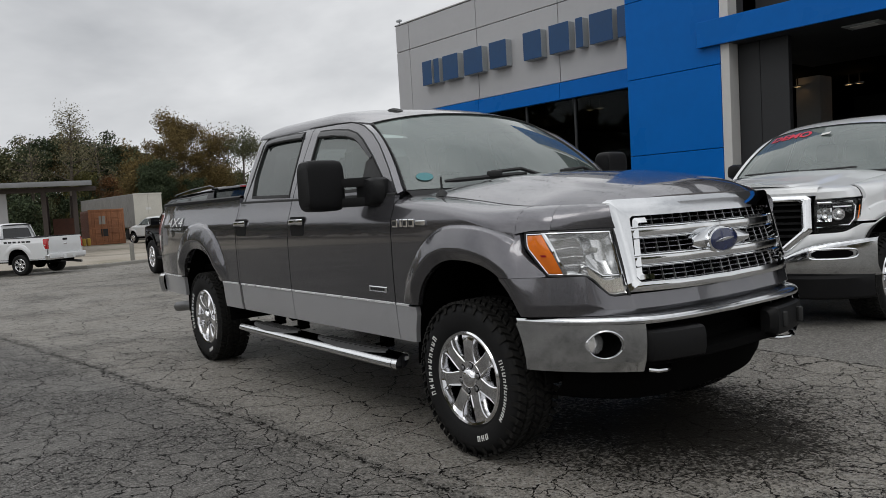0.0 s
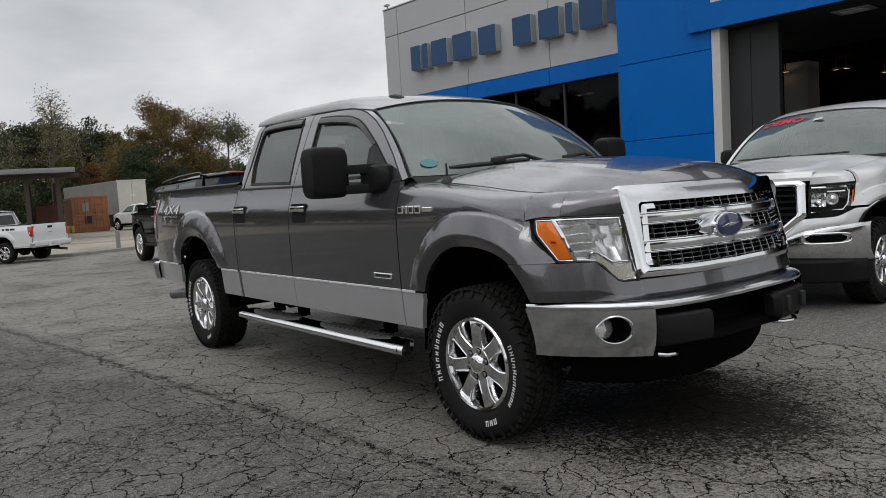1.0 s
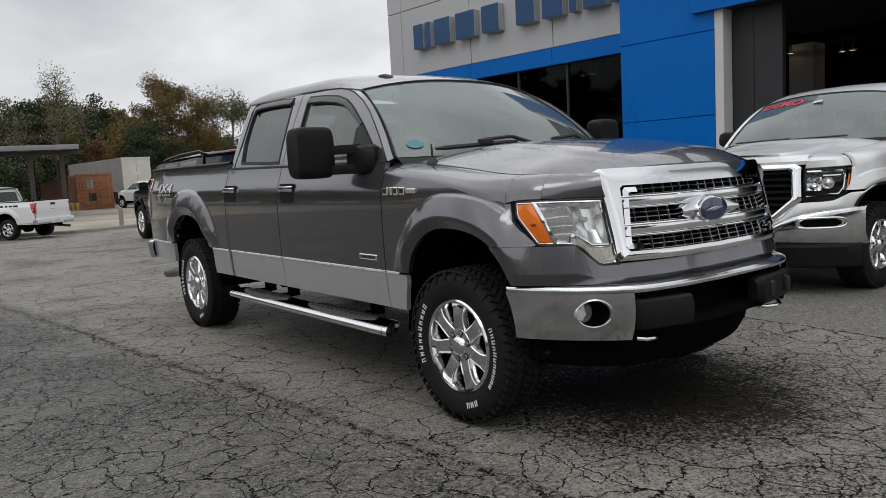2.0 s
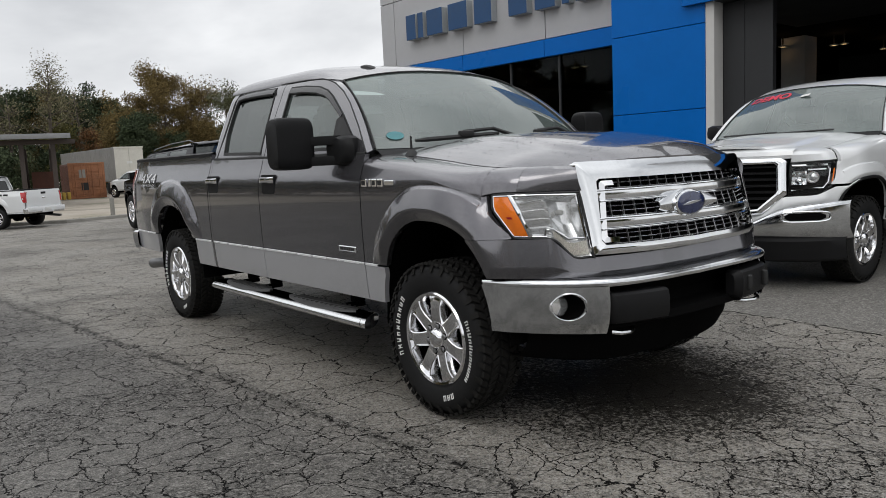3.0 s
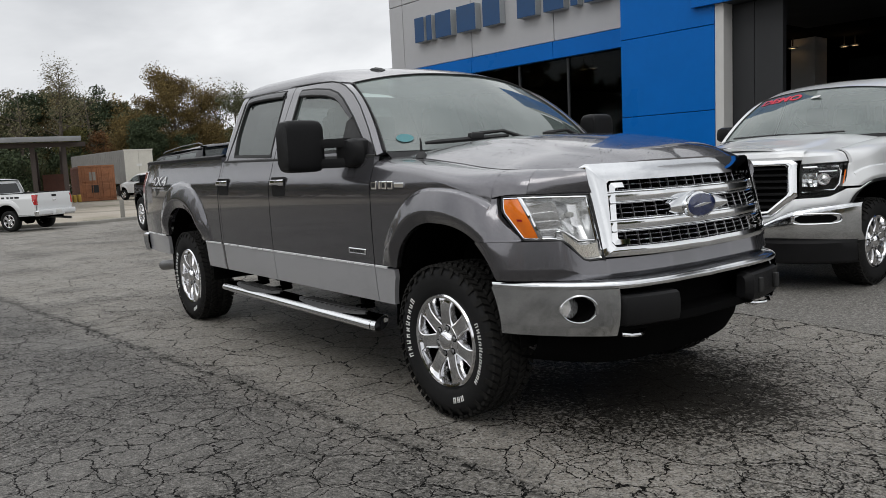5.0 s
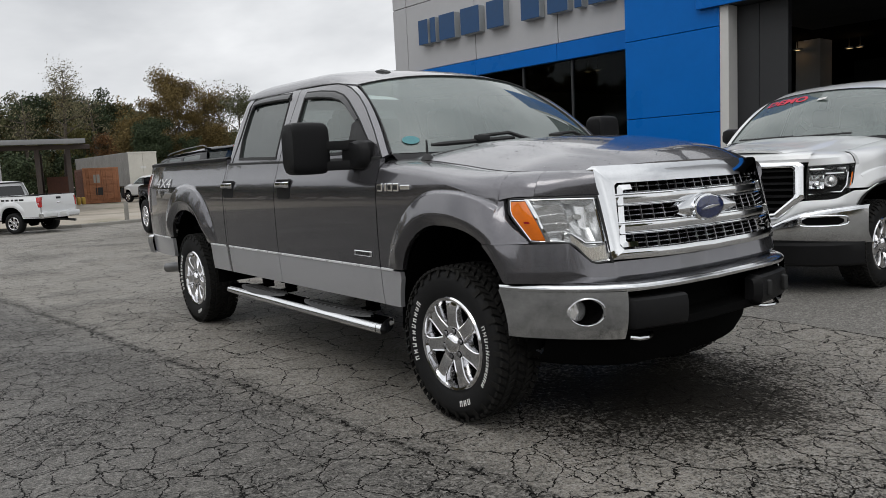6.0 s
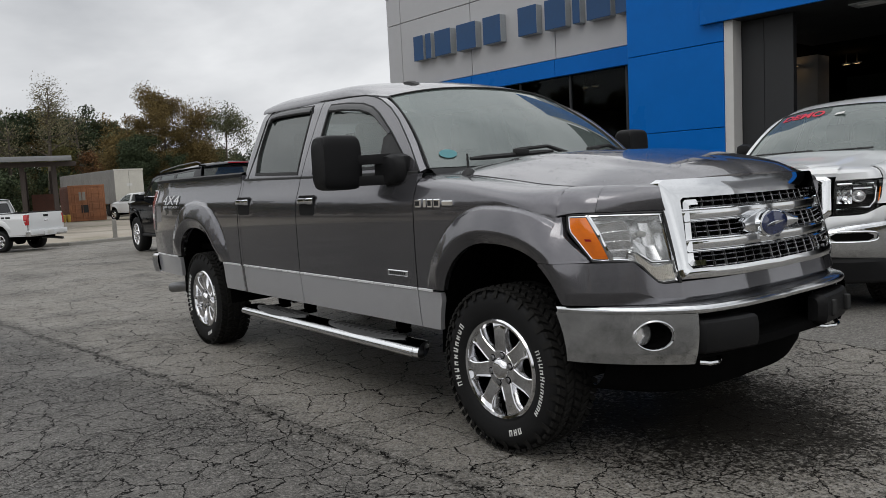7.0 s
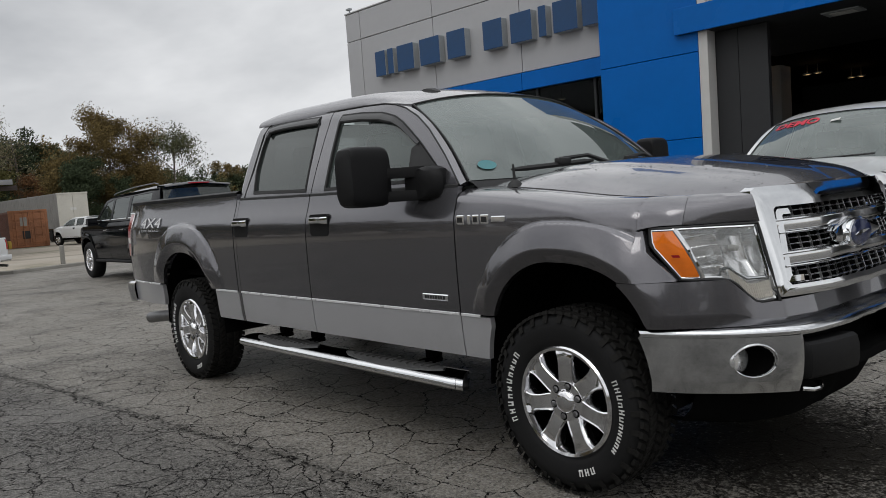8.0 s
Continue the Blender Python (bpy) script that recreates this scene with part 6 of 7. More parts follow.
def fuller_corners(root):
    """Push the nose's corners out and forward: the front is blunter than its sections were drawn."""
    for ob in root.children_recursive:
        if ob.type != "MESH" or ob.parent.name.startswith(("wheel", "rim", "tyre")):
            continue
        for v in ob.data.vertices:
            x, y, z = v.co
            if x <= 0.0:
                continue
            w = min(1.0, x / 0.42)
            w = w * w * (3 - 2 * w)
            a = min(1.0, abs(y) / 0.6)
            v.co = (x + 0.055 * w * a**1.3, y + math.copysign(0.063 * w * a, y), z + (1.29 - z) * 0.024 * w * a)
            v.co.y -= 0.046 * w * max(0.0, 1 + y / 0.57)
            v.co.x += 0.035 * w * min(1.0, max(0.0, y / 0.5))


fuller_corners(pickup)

# ---------------------------------------------------------------- the white pickup by the entrance
white = thing("pickup_truck", "white crew cab pickup with black grille and red windscreen sticker", "pickup truck", pose(-0.95, 4.03, 0, 0, 0, -89.5))
PG = dict(front_arch=(0.02, 0.40, 0.47, 0.56, 2.8), rear_arch=(-3.65, 0.40, 0.49, 0.57, 2.8), flare=0.24, mold=0.66, stripe=0,
          handles=(-1.70, -2.665), bed_top=1.40, wheel_y=0.850, lettering=False, spokes=6, lugs=True)
side_g, screen_g = truck_shell(white, M_WHITE, M_WHITE, PG)
wheel_lips = [(0.0, PG["front_arch"]), (-3.65, PG["rear_arch"])]
for s in (-1, 1):
    for _, A in wheel_lips:
        bm = BM()
        pts = []
        for k in range(21):
            x = A[0] - A[2] * 0.995 * math.cos(math.pi * k / 20)
            z = max(0.55, arch_z(x, A))
            pts.append((x, s * (side_g(x, z) + 0.004), z))
        tube(bm, pts, 0.016, 6)
        part("arch_lip", bm, M_BLACKP, white, "black arch lip")


def nose_g(y, z):
    a = abs(y)
    return curve(NOSE, a) + 0.02 - (z - 1.0) * lerp(0.14, 0.05, max(0.0, (a - 0.55) / 0.3))


def hood_g(t, v):
    a = abs(v)
    e = hood_edge(t)
    rise = lerp(0.060, 0.052, t) * (1 - a**2.6)
    step = 0.016 * max(0.0, min(1.0, (0.70 - a) / 0.05)) * min(1.0, t * 5)
    return Vector((lerp(lerp(-0.365, 0.82, t), e.x + 0.02 * t, a**2), e.y * v, e.z + rise + step - 0.022 * t))


bm = BM()
grid(bm, [[hood_g(t, v) for v in span(-1, 1, 49)] for t in span(0, 1, 24)])
thicken(bm, (0, 0, -0.02))
part("bonnet", bm, M_WHITE, white, "white bonnet")
for s in (-1, 1):
    bm = BM()
    rows = []
    for k in span(0, 1, 12):
        a = hood_edge(lerp(0.80, 1.0, k)) + Vector((0.02 * k, 0, -0.018))
        b = Vector((lerp(0.362, 0.715, k), curve([(0, 0.858), (0.3, 0.848), (0.6, 0.760), (1, 0.622)], k), lerp(1.137, 1.128, k)))
        m = (a + b) / 2 + Vector((0.012, 0.022, 0.012))
        rows.append([(p.x, s * p.y, p.z) for p in (a, (a + m) / 2 + Vector((0.002, 0.005, 0.006)), m, b)])
    grid(bm, rows)
    thicken(bm, (-0.012, -s * 0.012, -0.008))
    part("fender_nose", bm, M_WHITE, white)
    # headlamp: dark housing, projector and a bright strip
    TOPG = [(0, (0.368, 0.862, 1.122)), (0.28, (0.472, 0.850, 1.122)), (0.55, (0.575, 0.785, 1.122)), (0.8, (0.660, 0.655, 1.122)), (1, (0.725, 0.615, 1.122))]
    BOTG = [(0, (0.470, 0.868, 0.885)), (0.28, (0.535, 0.838, 0.840)), (0.55, (0.620, 0.768, 0.828)), (0.8, (0.692, 0.690, 0.828)), (1, (0.752, 0.612, 0.835))]

    def lampg(u, v, push=0.0):
        p = lerp(Vector([curve([(k, q[i]) for k, q in TOPG], u) for i in range(3)]), Vector([curve([(k, q[i]) for k, q in BOTG], u) for i in range(3)]), v)
        n = Vector((0.65, 0.75 - 0.4 * u, 0.05)).normalized()
        p = p + n * (0.016 * math.sin(math.pi * v) - push)
        return Vector((p.x, s * p.y, p.z))
    hl = new("headlamp")
    hl.parent = white
    tagged(hl, "projector headlamp in a dark housing")
    bm = BM()
    grid(bm, [[lampg(u, v, 0.05 * math.sin(math.pi * v) ** 0.5 * min(1, 8 * u, 8 * (1 - u))) for u in span(0, 1, 20)] for v in span(0, 1, 12)])
    part("housing", bm, M_BLACKP, hl, "black lamp housing")
    bm = BM()
    c = lampg(0.58, 0.45, 0.035)
    d = Vector((0.9, s * 0.35, 0)).normalized()
    e1 = d.cross(Vector((0, 0, 1))).normalized()
    grid(bm, [[c + d * dd + e1 * r * math.cos(k * math.pi / 12) + Vector((0, 0, r * math.sin(k * math.pi / 12))) for k in range(24)] for r, dd in ((0.055, 0.0), (0.052, 0.022), (0.042, 0.022), (0.040, 0.012), (0.022, 0.024), (0.002, 0.028))], close=True)
    part("projector", bm, M_LENSREF, hl, "round projector lens")
    bm = BM()
    grid(bm, [[lampg(u, v, 0.020 + 0.030 * math.sin(math.pi * (u - 0.68) / 0.26) * math.sin(math.pi * (v - 0.26) / 0.40)) for u in span(0.68, 0.94, 13)] for v in span(0.26, 0.66, 11)])
    grid(bm, [[lampg(u, v, 0.026) for u in span(0.34, 0.66, 7)] for v in (0.20, 0.24)])
    part("reflector", bm, M_CHROME, hl, "silvered reflector")
    bm = BM()
    tube(bm, [lampg(u, v, 0.010) for u, v in ((0.95, 0.10), (0.34, 0.10), (0.27, 0.22), (0.27, 0.62), (0.36, 0.80), (0.95, 0.84))], 0.011, 6)
    part("light_strip", bm, M_CHROME, hl, "bright C-shaped strip")
    bm = BM()
    grid(bm, [[lampg(u, v, -0.001) for u in (0.05, 0.11)] for v in span(0.25, 0.72, 5)])
    part("side_marker", bm, M_AMBER, hl, "amber side marker")
    bm = BM()
    grid(bm, [[lampg(u, v, 0.001) for u in span(0.0, 1.0, 20)] for v in span(0, 1, 9)])
    part("lens", bm, M_LENS, hl, "clear lens")
# body below the lamps
BAR_TOP = [(0, 0.575), (0.35, 0.60), (0.55, 0.69), (0.70, 0.735), (1.0, 0.775)]
bm = BM()
rows = []
for x, y in full:
    a = abs(y)
    bot = max(curve(BAR_TOP, a) - 0.02, arch_z(x, PG["front_arch"]) + 0.002)
    top = max(curve([(0, 0.665), (0.28, 0.665), (0.44, 0.69), (0.585, 0.815), (0.62, 0.825), (0.80, 0.835), (0.86, 0.87), (0.90, 0.90)], a), bot + 0.004)
    rows.append([(x + 0.02 + 0.02 * math.sin(math.pi * k) * (a < 0.85), y * (1 + 0.01 * math.sin(math.pi * k)), lerp(top, bot, k)) for k in span(0, 1, 7)])
grid(bm, rows)
thicken(bm, (-0.02, 0, 0))
part("front_fascia", bm, M_WHITE, white)
gr = new("grille")
gr.parent = white
tagged(gr, "black grille in a chrome frame")
go = [(-0.555, 1.166), (0.555, 1.166), (0.595, 1.14), (0.612, 0.845), (0.44, 0.678), (0.28, 0.660), (-0.28, 0.660), (-0.44, 0.678), (-0.612, 0.845), (-0.595, 1.14)]
gi = [(-0.505, 1.120), (0.505, 1.120), (0.530, 1.10), (0.545, 0.862), (0.405, 0.722), (0.265, 0.706), (-0.265, 0.706), (-0.405, 0.722), (-0.545, 0.862), (-0.530, 1.10)]


def ring_g(bm, A0, B0_, o0, o1):
    def dn(poly):
        out = []
        for i in range(len(poly)):
            (a, b), (c, d) = poly[i], poly[(i + 1) % len(poly)]
            out += [(lerp(a, c, k / 8), lerp(b, d, k / 8)) for k in range(8)]
        return out
    A, B = dn(A0), dn(B0_)
    rows = []
    for t in (0, 0.3, 0.7, 1):
        rows.append([(nose_g(lerp(p[0], q[0], t), lerp(p[1], q[1], t)) + lerp(o0, o1, t) + 0.014 * math.sin(math.pi * t), lerp(p[0], q[0], t), lerp(p[1], q[1], t)) for p, q in zip(A, B)])
    rows.insert(0, [(x - 0.06, y, z) for x, y, z in rows[0]])
    rows.append([(x - 0.06, y, z) for x, y, z in rows[-1]])
    grid(bm, rows, close=True)


bm = BM()
ring_g(bm, go, gi, 0.01, 0.02)
part("frame", bm, M_CHROME, gr, "chrome grille frame")
for k in range(7):
    z = 0.755 + 0.056 * k
    w = (0.42, 0.48, 0.53)[min(k, 2)]
    bm = BM()
    capped(bm, [[(nose_g(y, z) - 0.02 + dx, y, z + dz) for dx, dz in ((-0.03, -0.014), (0.0, -0.008), (0.0, 0.008), (-0.03, 0.014))] for y in span(-w, w, 13)])
    part("slat", bm, M_BLACKP, gr)
bm = BM()
grid(bm, [[(nose_g(y, z) - 0.06, y, z) for y in span(-0.56, 0.56, 9)] for z in span(0.69, 1.13, 5)])
part("backing", bm, M_DARK, gr)
bm = BM()
grid(bm, [[(nose_g(y, z) + 0.005 + dx, y, z) for y in span(-0.635, 0.635, 13)] for z, dx in ((1.160, -0.01), (1.19, 0.0), (1.225, -0.012), (1.247, -0.05), (1.256, -0.11))])
part("header", bm, M_WHITE, gr, "white header above the grille")
# bumper
BAR_X = [(0, 0.97), (0.4, 0.94), (0.6, 0.885), (0.77, 0.785), (0.89, 0.655), (0.96, 0.54), (1.005, 0.42)]
gb = new("front_bumper")
gb.parent = white
tagged(gb, "chrome front bumper with fog lamp pockets")
bm = BM()
rows = []
for y in span(-1.005, 1.005, 61):
    a = abs(y)
    x = curve(BAR_X, a)
    zt = curve(BAR_TOP, a)
    rows.append([(x - 0.06, y, zt + 0.012), (x - 0.014, y, zt + 0.004), (x + 0.004, y, zt - 0.012), (x + 0.010, y, zt - 0.030), (x + 0.008, y, lerp(zt - 0.03, 0.545, 0.5)), (x + 0.002, y, 0.548), (x - 0.014, y, 0.520), (x - 0.045, y, 0.485), (x - 0.075, y, 0.455), (x - 0.095, y, 0.445)])
grid(bm, rows)
part("bumper_bar", bm, M_BUMPER, gb, "chrome bumper", angle=45)
bm = BM()
rows = []
for y in span(-0.98, 0.98, 41):
    a = abs(y)
    x = curve(BAR_X, a) - 0.035
    rows.append([(x - 0.05, y, 0.50), (x - 0.025, y, 0.448), (x - 0.012, y, 0.435), (x - 0.02, y, 0.36), (x - 0.035, y, 0.27), (x - 0.07, y, 0.25)])
grid(bm, rows)
part("valance", bm, M_BLACKP, gb, "grey-black lower valance")
for s in (-1, 1):
    bm = BM()
    rows = []
    for y in span(0.65, 0.90, 9):
        x = curve(BAR_X, y) + 0.022
        h = 0.038 * min(1, (y - 0.635) / 0.04, (0.915 - y) / 0.04)
        rows.append([(x - 0.03, s * y, 0.655 - h), (x, s * y, 0.655 - h * 0.8), (x - 0.004, s * y, 0.655), (x, s * y, 0.655 + h * 0.8), (x - 0.03, s * y, 0.655 + h)])
    capped(bm, rows)
    part("fog_pocket", bm, M_DARK, gb, "dark fog lamp pocket")
    bm = BM()
    loop = []
    for k in range(25):
        t = 2 * math.pi * k / 24
        y = 0.775 + 0.150 * math.copysign(abs(math.cos(t)) ** 0.5, math.cos(t))
        z = 0.655 + 0.045 * math.copysign(abs(math.sin(t)) ** 0.5, math.sin(t))
        loop.append((curve(BAR_X, y) + 0.017, s * y, z))
    tube(bm, loop, 0.008, 6)
    part("fog_bezel", bm, M_CHROME, gb, "chrome fog bezel")
    # door mirror
    bm = BM()
    capped(bm, [[(x0 + dx * k, s * y, 1.45 + c * 0.088 * k) for dx, c in ((-0.09, -1), (0.0, -1), (0.06, -0.7), (0.07, 0), (0.05, 0.8), (0.0, 1), (-0.09, 1))] for y, k, x0 in ((0.93, 0.3, -0.80), (0.98, 0.6, -0.84), (1.02, 0.95, -0.86), (1.11, 1.0, -0.88), (1.16, 0.85, -0.90))])
    part("door_mirror", bm, M_BLACKP if s < 0 else M_CHROME, white, "door mirror in its shell")
# DEMO strip on the windscreen top
ax = (screen_g(-0.45, 0.92) - screen_g(-0.85, 0.905)).normalized()
ay = (screen_g(-0.66, 0.97) - screen_g(-0.66, 0.86)).normalized()
an = ax.cross(ay).normalized()
ay = an.cross(ax)
stk = letters("window_sticker", "DEMO", 0.15, Matrix.Identity(4), M_REDSTK, white, 0.0, "red DEMO windscreen lettering", 0.005)
for v in stk.data.vertices:
    v.co = screen_g(-0.58 + v.co.x * 1.05 / 0.70, 0.845 + v.co.y / 0.85) + an * 0.006
bm = BM()
q = screen_g(-0.02, 0.79) + an * 0.012
bm.faces.new([bm.verts.new(q + ax * u * 0.05 + ay * v * 0.022) for u, v in ((-1, -1), (1, -1), (1, 1), (-1, 1))])
thicken(bm, an * 0.002)
part("windscreen_tag", bm, M_WHITELET, white, "small pale tag on the windscreen")
for y0 in (-0.5, 0.15):
    bm = BM()
    tube(bm, [screen_g(lerp(y0 - 0.35, y0 + 0.4, t), 0.02 + 0.02 * t) + Vector((0.02, 0, 0.015)) for t in span(0, 1, 8)], 0.010, 6)
    part("wiper", bm, M_GASKET, white, "black wiper")


# ---------------------------------------------------------------- cars across the lot
def plain_nose(root, paint, bumper_mat):
    bm = BM()
    grid(bm, [[hood(t, v) for v in span(-1, 1, 21)] for t in span(0, 1, 10)])
    thicken(bm, (0, 0, -0.02))
    part("bonnet", bm, paint, root)
    bm = BM()
    rows = [[(x, y, z) for z in span(0.74, 1.20, 6)] for x, y in full]
    grid(bm, rows)
    part("front_fascia", bm, paint, root)
    bm = BM()
    grid(bm, [[(curve(BUMP, abs(y)), y, z) for z in (0.45, 0.50, 0.70, 0.74)] for y in span(-0.9, 0.9, 25)])
    part("front_bumper", bm, bumper_mat, root)


def tail_details(root, gate_paint, bumper_mat, P):
    """Tailgate handle, number plate blank, bumper step and lamps as seen from behind."""
    bm = BM()
    box(bm, -4.90, -4.885, -0.12, 0.12, 1.24, 1.32, 0.01)
    part("tailgate_handle", bm, M_BLACKP, root, "black tailgate handle")
    bm = BM()
    box(bm, -5.03, -4.88, -0.92, 0.92, 0.60, 0.78, 0.03)
    box(bm, -5.05, -5.02, -0.30, 0.30, 0.56, 0.70, 0.01)
    rb = part("step_bumper", bm, bumper_mat, root, "step bumper")
    bm = BM()
    box(bm, -5.062, -5.052, -0.155, 0.155, 0.60, 0.74, 0.004)
    part("plate", bm, M_WHITELET, rb, "pale number plate, blank")
    bm = BM()
    box(bm, -4.895, -4.885, -0.09, 0.09, 1.08, 1.14, 0.01)
    part("tailgate_badge", bm, M_CHROME, root, "small chrome badge")


titan = thing("pickup_truck", "white pickup parked at the kerb with red tail lamps", "pickup truck", pose(-28.8, -0.693, -0.345, 0, 0, 218.6) @ Matrix.Scale(0.90, 4))
PT = dict(front_arch=(0.02, 0.41, 0.46, 0.57, 2.4), rear_arch=(-3.625, 0.41, 0.49, 0.59, 2.4), flare=0.25, mold=0.60, stripe=0,
          handles=(-1.70, -2.665), bed_top=1.40, wheel_y=0.853, lettering=False, spokes=6, seg=32, lugs=False, dark_cab=True)
side_t = truck_shell(titan, M_WHITE, M_WHITE, PT)[0]
plain_nose(titan, M_WHITE, M_BLACKP)
tail_details(titan, M_WHITE, M_WHITE, PT)
for s in (1, -1):
    bm = BM()
    for k, (x, w) in enumerate(((-3.1, 0.14), (-3.3, 0.14), (-3.5, 0.14), (-3.72, 0.10), (-3.9, 0.14), (-4.12, 0.2))):
        y = side_t(x, 1.24)
        box(bm, x - w / 2, x + w / 2, min(s * (y + 0.002), s * (y + 0.006)), max(s * (y + 0.002), s * (y + 0.006)), 1.19, 1.29)
    part("side_decal", bm, M_GASKET, titan, "dark decal strokes")

far_pick = thing("pickup_truck", "distant white pickup beside the trailer", "pickup truck", pose(-52.0, 12.15, -0.30, 0, 0, 203) @ Matrix.Scale(0.92, 4))
truck_shell(far_pick, M_WHITE, M_WHITE, PT)
plain_nose(far_pick, M_WHITE, M_BLACKP)
tail_details(far_pick, M_WHITE, M_BLACKP, PT)


def suv(name, label, m, paint):
    """A large sport utility vehicle; local frame as the pickups', rear axle at -2.95."""
    root = thing(name, label, "sport utility vehicle", m)
    WB, XR = -2.95, -3.95
    fa, ra = (0.0, 0.40, 0.45, 0.47, 2.3), (WB, 0.40, 0.45, 0.47, 2.3)

    def fy(x, z):
        y = curve([(0.3, 0.90), (0.5, 0.96), (0.8, 0.985), (1.0, 0.98), (1.12, 0.955), (1.2, 0.93)], z)
        if x > 0.2:
            y -= 0.22 * ((x - 0.2) / 0.7) ** 2
        if x < -3.4:
            y -= 0.07 * ((-3.4 - x) / 0.55) ** 2
        return y + flare(arch_q(x, z, fa), 0.2, 0.02) + flare(arch_q(x, z, ra), 0.2, 0.02)

    def gy(x, z):
        y = curve([(1.15, 0.93), (1.3, 0.88), (1.6, 0.78), (1.72, 0.72)], z)
        return y - (0.06 * ((-3.3 - x) / 0.6) ** 2 if x < -3.3 else 0)
    belt = lambda x: curve([(-4, 1.20), (-2, 1.17), (-0.5, 1.14), (0.4, 1.08), (0.85, 0.98)], x)
    for s in (-1, 1):
        for nm, a, b in (("rear_quarter", XR, -2.36), ("rear_door", -2.352, -1.42), ("front_door", -1.412, -0.50), ("fender", -0.492, 0.85)):
            xs = sorted(set(span(a, b, 22)))
            bm = BM()
            panel(bm, xs, lambda x: max(0.42, arch_z(x, fa), arch_z(x, ra)), belt, fy, s, 12, 0.03)
            pn = part(nm, bm, paint, root)
            if "door" in nm:
                hx = a + 0.14
                bm = BM()
                box(bm, hx - 0.09, hx + 0.09, min(s * (fy(hx, 1.02) + 0.0), s * (fy(hx, 1.02) + 0.035)), max(s * fy(hx, 1.02), s * (fy(hx, 1.02) + 0.035)), 1.01, 1.035, 0.008)
                part("handle", bm, M_CHROME, pn, "chrome handle")
        for nm, o, i in (("front_window", [(-0.42, 1.17), (-0.95, 1.60), (-1.42, 1.68), (-1.42, 1.18)], [(-0.62, 1.21), (-1.02, 1.56), (-1.37, 1.62), (-1.37, 1.22)]),
                         ("rear_window", [(-1.42, 1.18), (-1.42, 1.68), (-2.34, 1.69), (-2.36, 1.19)], [(-1.47, 1.22), (-1.47, 1.63), (-2.28, 1.635), (-2.30, 1.23)]),
                         ("quarter_window", [(-2.36, 1.19), (-2.34, 1.70), (-3.66, 1.75), (-3.88, 1.21)], [(-2.42, 1.23), (-2.42, 1.645), (-3.38, 1.67), (-3.52, 1.25)])):
            bm = BM()
            ring_sheet(bm, o, i, gy, s, 4)
            thicken(bm, (0, -s * 0.03, 0))
            fr = part(nm, bm, paint, root)
            bm = BM()
            fill_sheet(bm, i, gy, s, 0.008)
            part("glass", bm, M_GLASSD, fr, "dark tinted glass")
            bm = BM()
            tube(bm, [(x, s * (gy(x, z) + 0.004), z) for x, z in (i[0], i[-1])], 0.012, 6)
            part("window_trim", bm, M_CHROME, fr, "chrome window trim")
        bm = BM()
        tube(bm, [(-1.05, s * 0.64, 1.715), (-1.2, s * 0.64, 1.745), (-2.2, s * 0.63, 1.815), (-3.2, s * 0.61, 1.845), (-3.40, s * 0.61, 1.81)], 0.012, 6)
        part("roof_rail", bm, M_STEEL, root, "silver roof rail")
        bm = BM()
        capped(bm, [[(-0.62 + dx, s * y, 1.20 + c * 0.075) for dx, c in ((-0.08, -1), (0.05, -0.8), (0.07, 0), (0.04, 0.9), (-0.08, 1))] for y in (0.94, 0.98, 1.10, 1.15)])
        part("door_mirror", bm, paint, root)
        bm = BM()
        capped(bm, [[(XR - 0.03, s * (0.80 - 0.1 * (z - 0.9)), z), (XR - 0.03, s * (0.90 - 0.1 * (z - 0.9)), z), (XR + 0.10, s * (0.955 - 0.1 * (z - 0.9)), z)] for z in span(0.92, 1.32, 5)])
        part("tail_lamp", bm, M_RED, root, "red tail lamp")
        bm = BM()
        tube(bm, [(-2.5, s * 0.955, 0.40), (-0.5, s * 0.965, 0.40)], 0.03, 8)
        part("side_step", bm, M_BLACKP, root, "black running board")
        for x in (0.0, WB):
            wheel_parts(root, x, 0.845, s, 6, False, seg=32, lugs=False)
            bm = BM()
            rows = []
            for k in range(13):
                t = math.pi * k / 12
                rows.append([(x + 0.46 * math.cos(t), s * y, 0.40 + 0.48 * math.sin(t)) for y in (0.92, 0.55)])
            vs = grid(bm, rows)
            bm.faces.new([r[1] for r in vs])
            part("wheel_well", bm, M_DARK, root)
    bm = BM()
    rows = []
    for x, zc, ze in ((-0.93, 1.66, 1.585), (-1.1, 1.735, 1.645), (-1.5, 1.775, 1.685), (-2.4, 1.81, 1.715), (-3.3, 1.835, 1.735), (-3.62, 1.825, 1.73)):
        rows.append([(x, 0.76 * v * (0.96 if x < -3 else 1), ze + (zc - ze) * (1 - abs(v) ** 3)) for v in span(-1, 1, 15)])
    grid(bm, rows)
    thicken(bm, (0, 0, -0.03))
    part("roof", bm, paint, root)
    bm = BM()
    capped(bm, [[(x, y, z) for x, z in ((-3.52, 1.84 - 0.08 * abs(y)), (-3.85, 1.825 - 0.08 * abs(y)), (-3.90, 1.795 - 0.08 * abs(y)), (-3.80, 1.78 - 0.08 * abs(y)), (-3.5, 1.78 - 0.08 * abs(y)))] for y in span(-0.70, 0.70, 11)])
    sp = part("roof_spoiler", bm, paint, root, "roof spoiler")
    bm = BM()
    box(bm, -3.915, -3.895, -0.22, 0.22, 1.785, 1.805)
    part("brake_lamp", bm, M_RED, sp, "red high brake lamp")
    bm = BM()
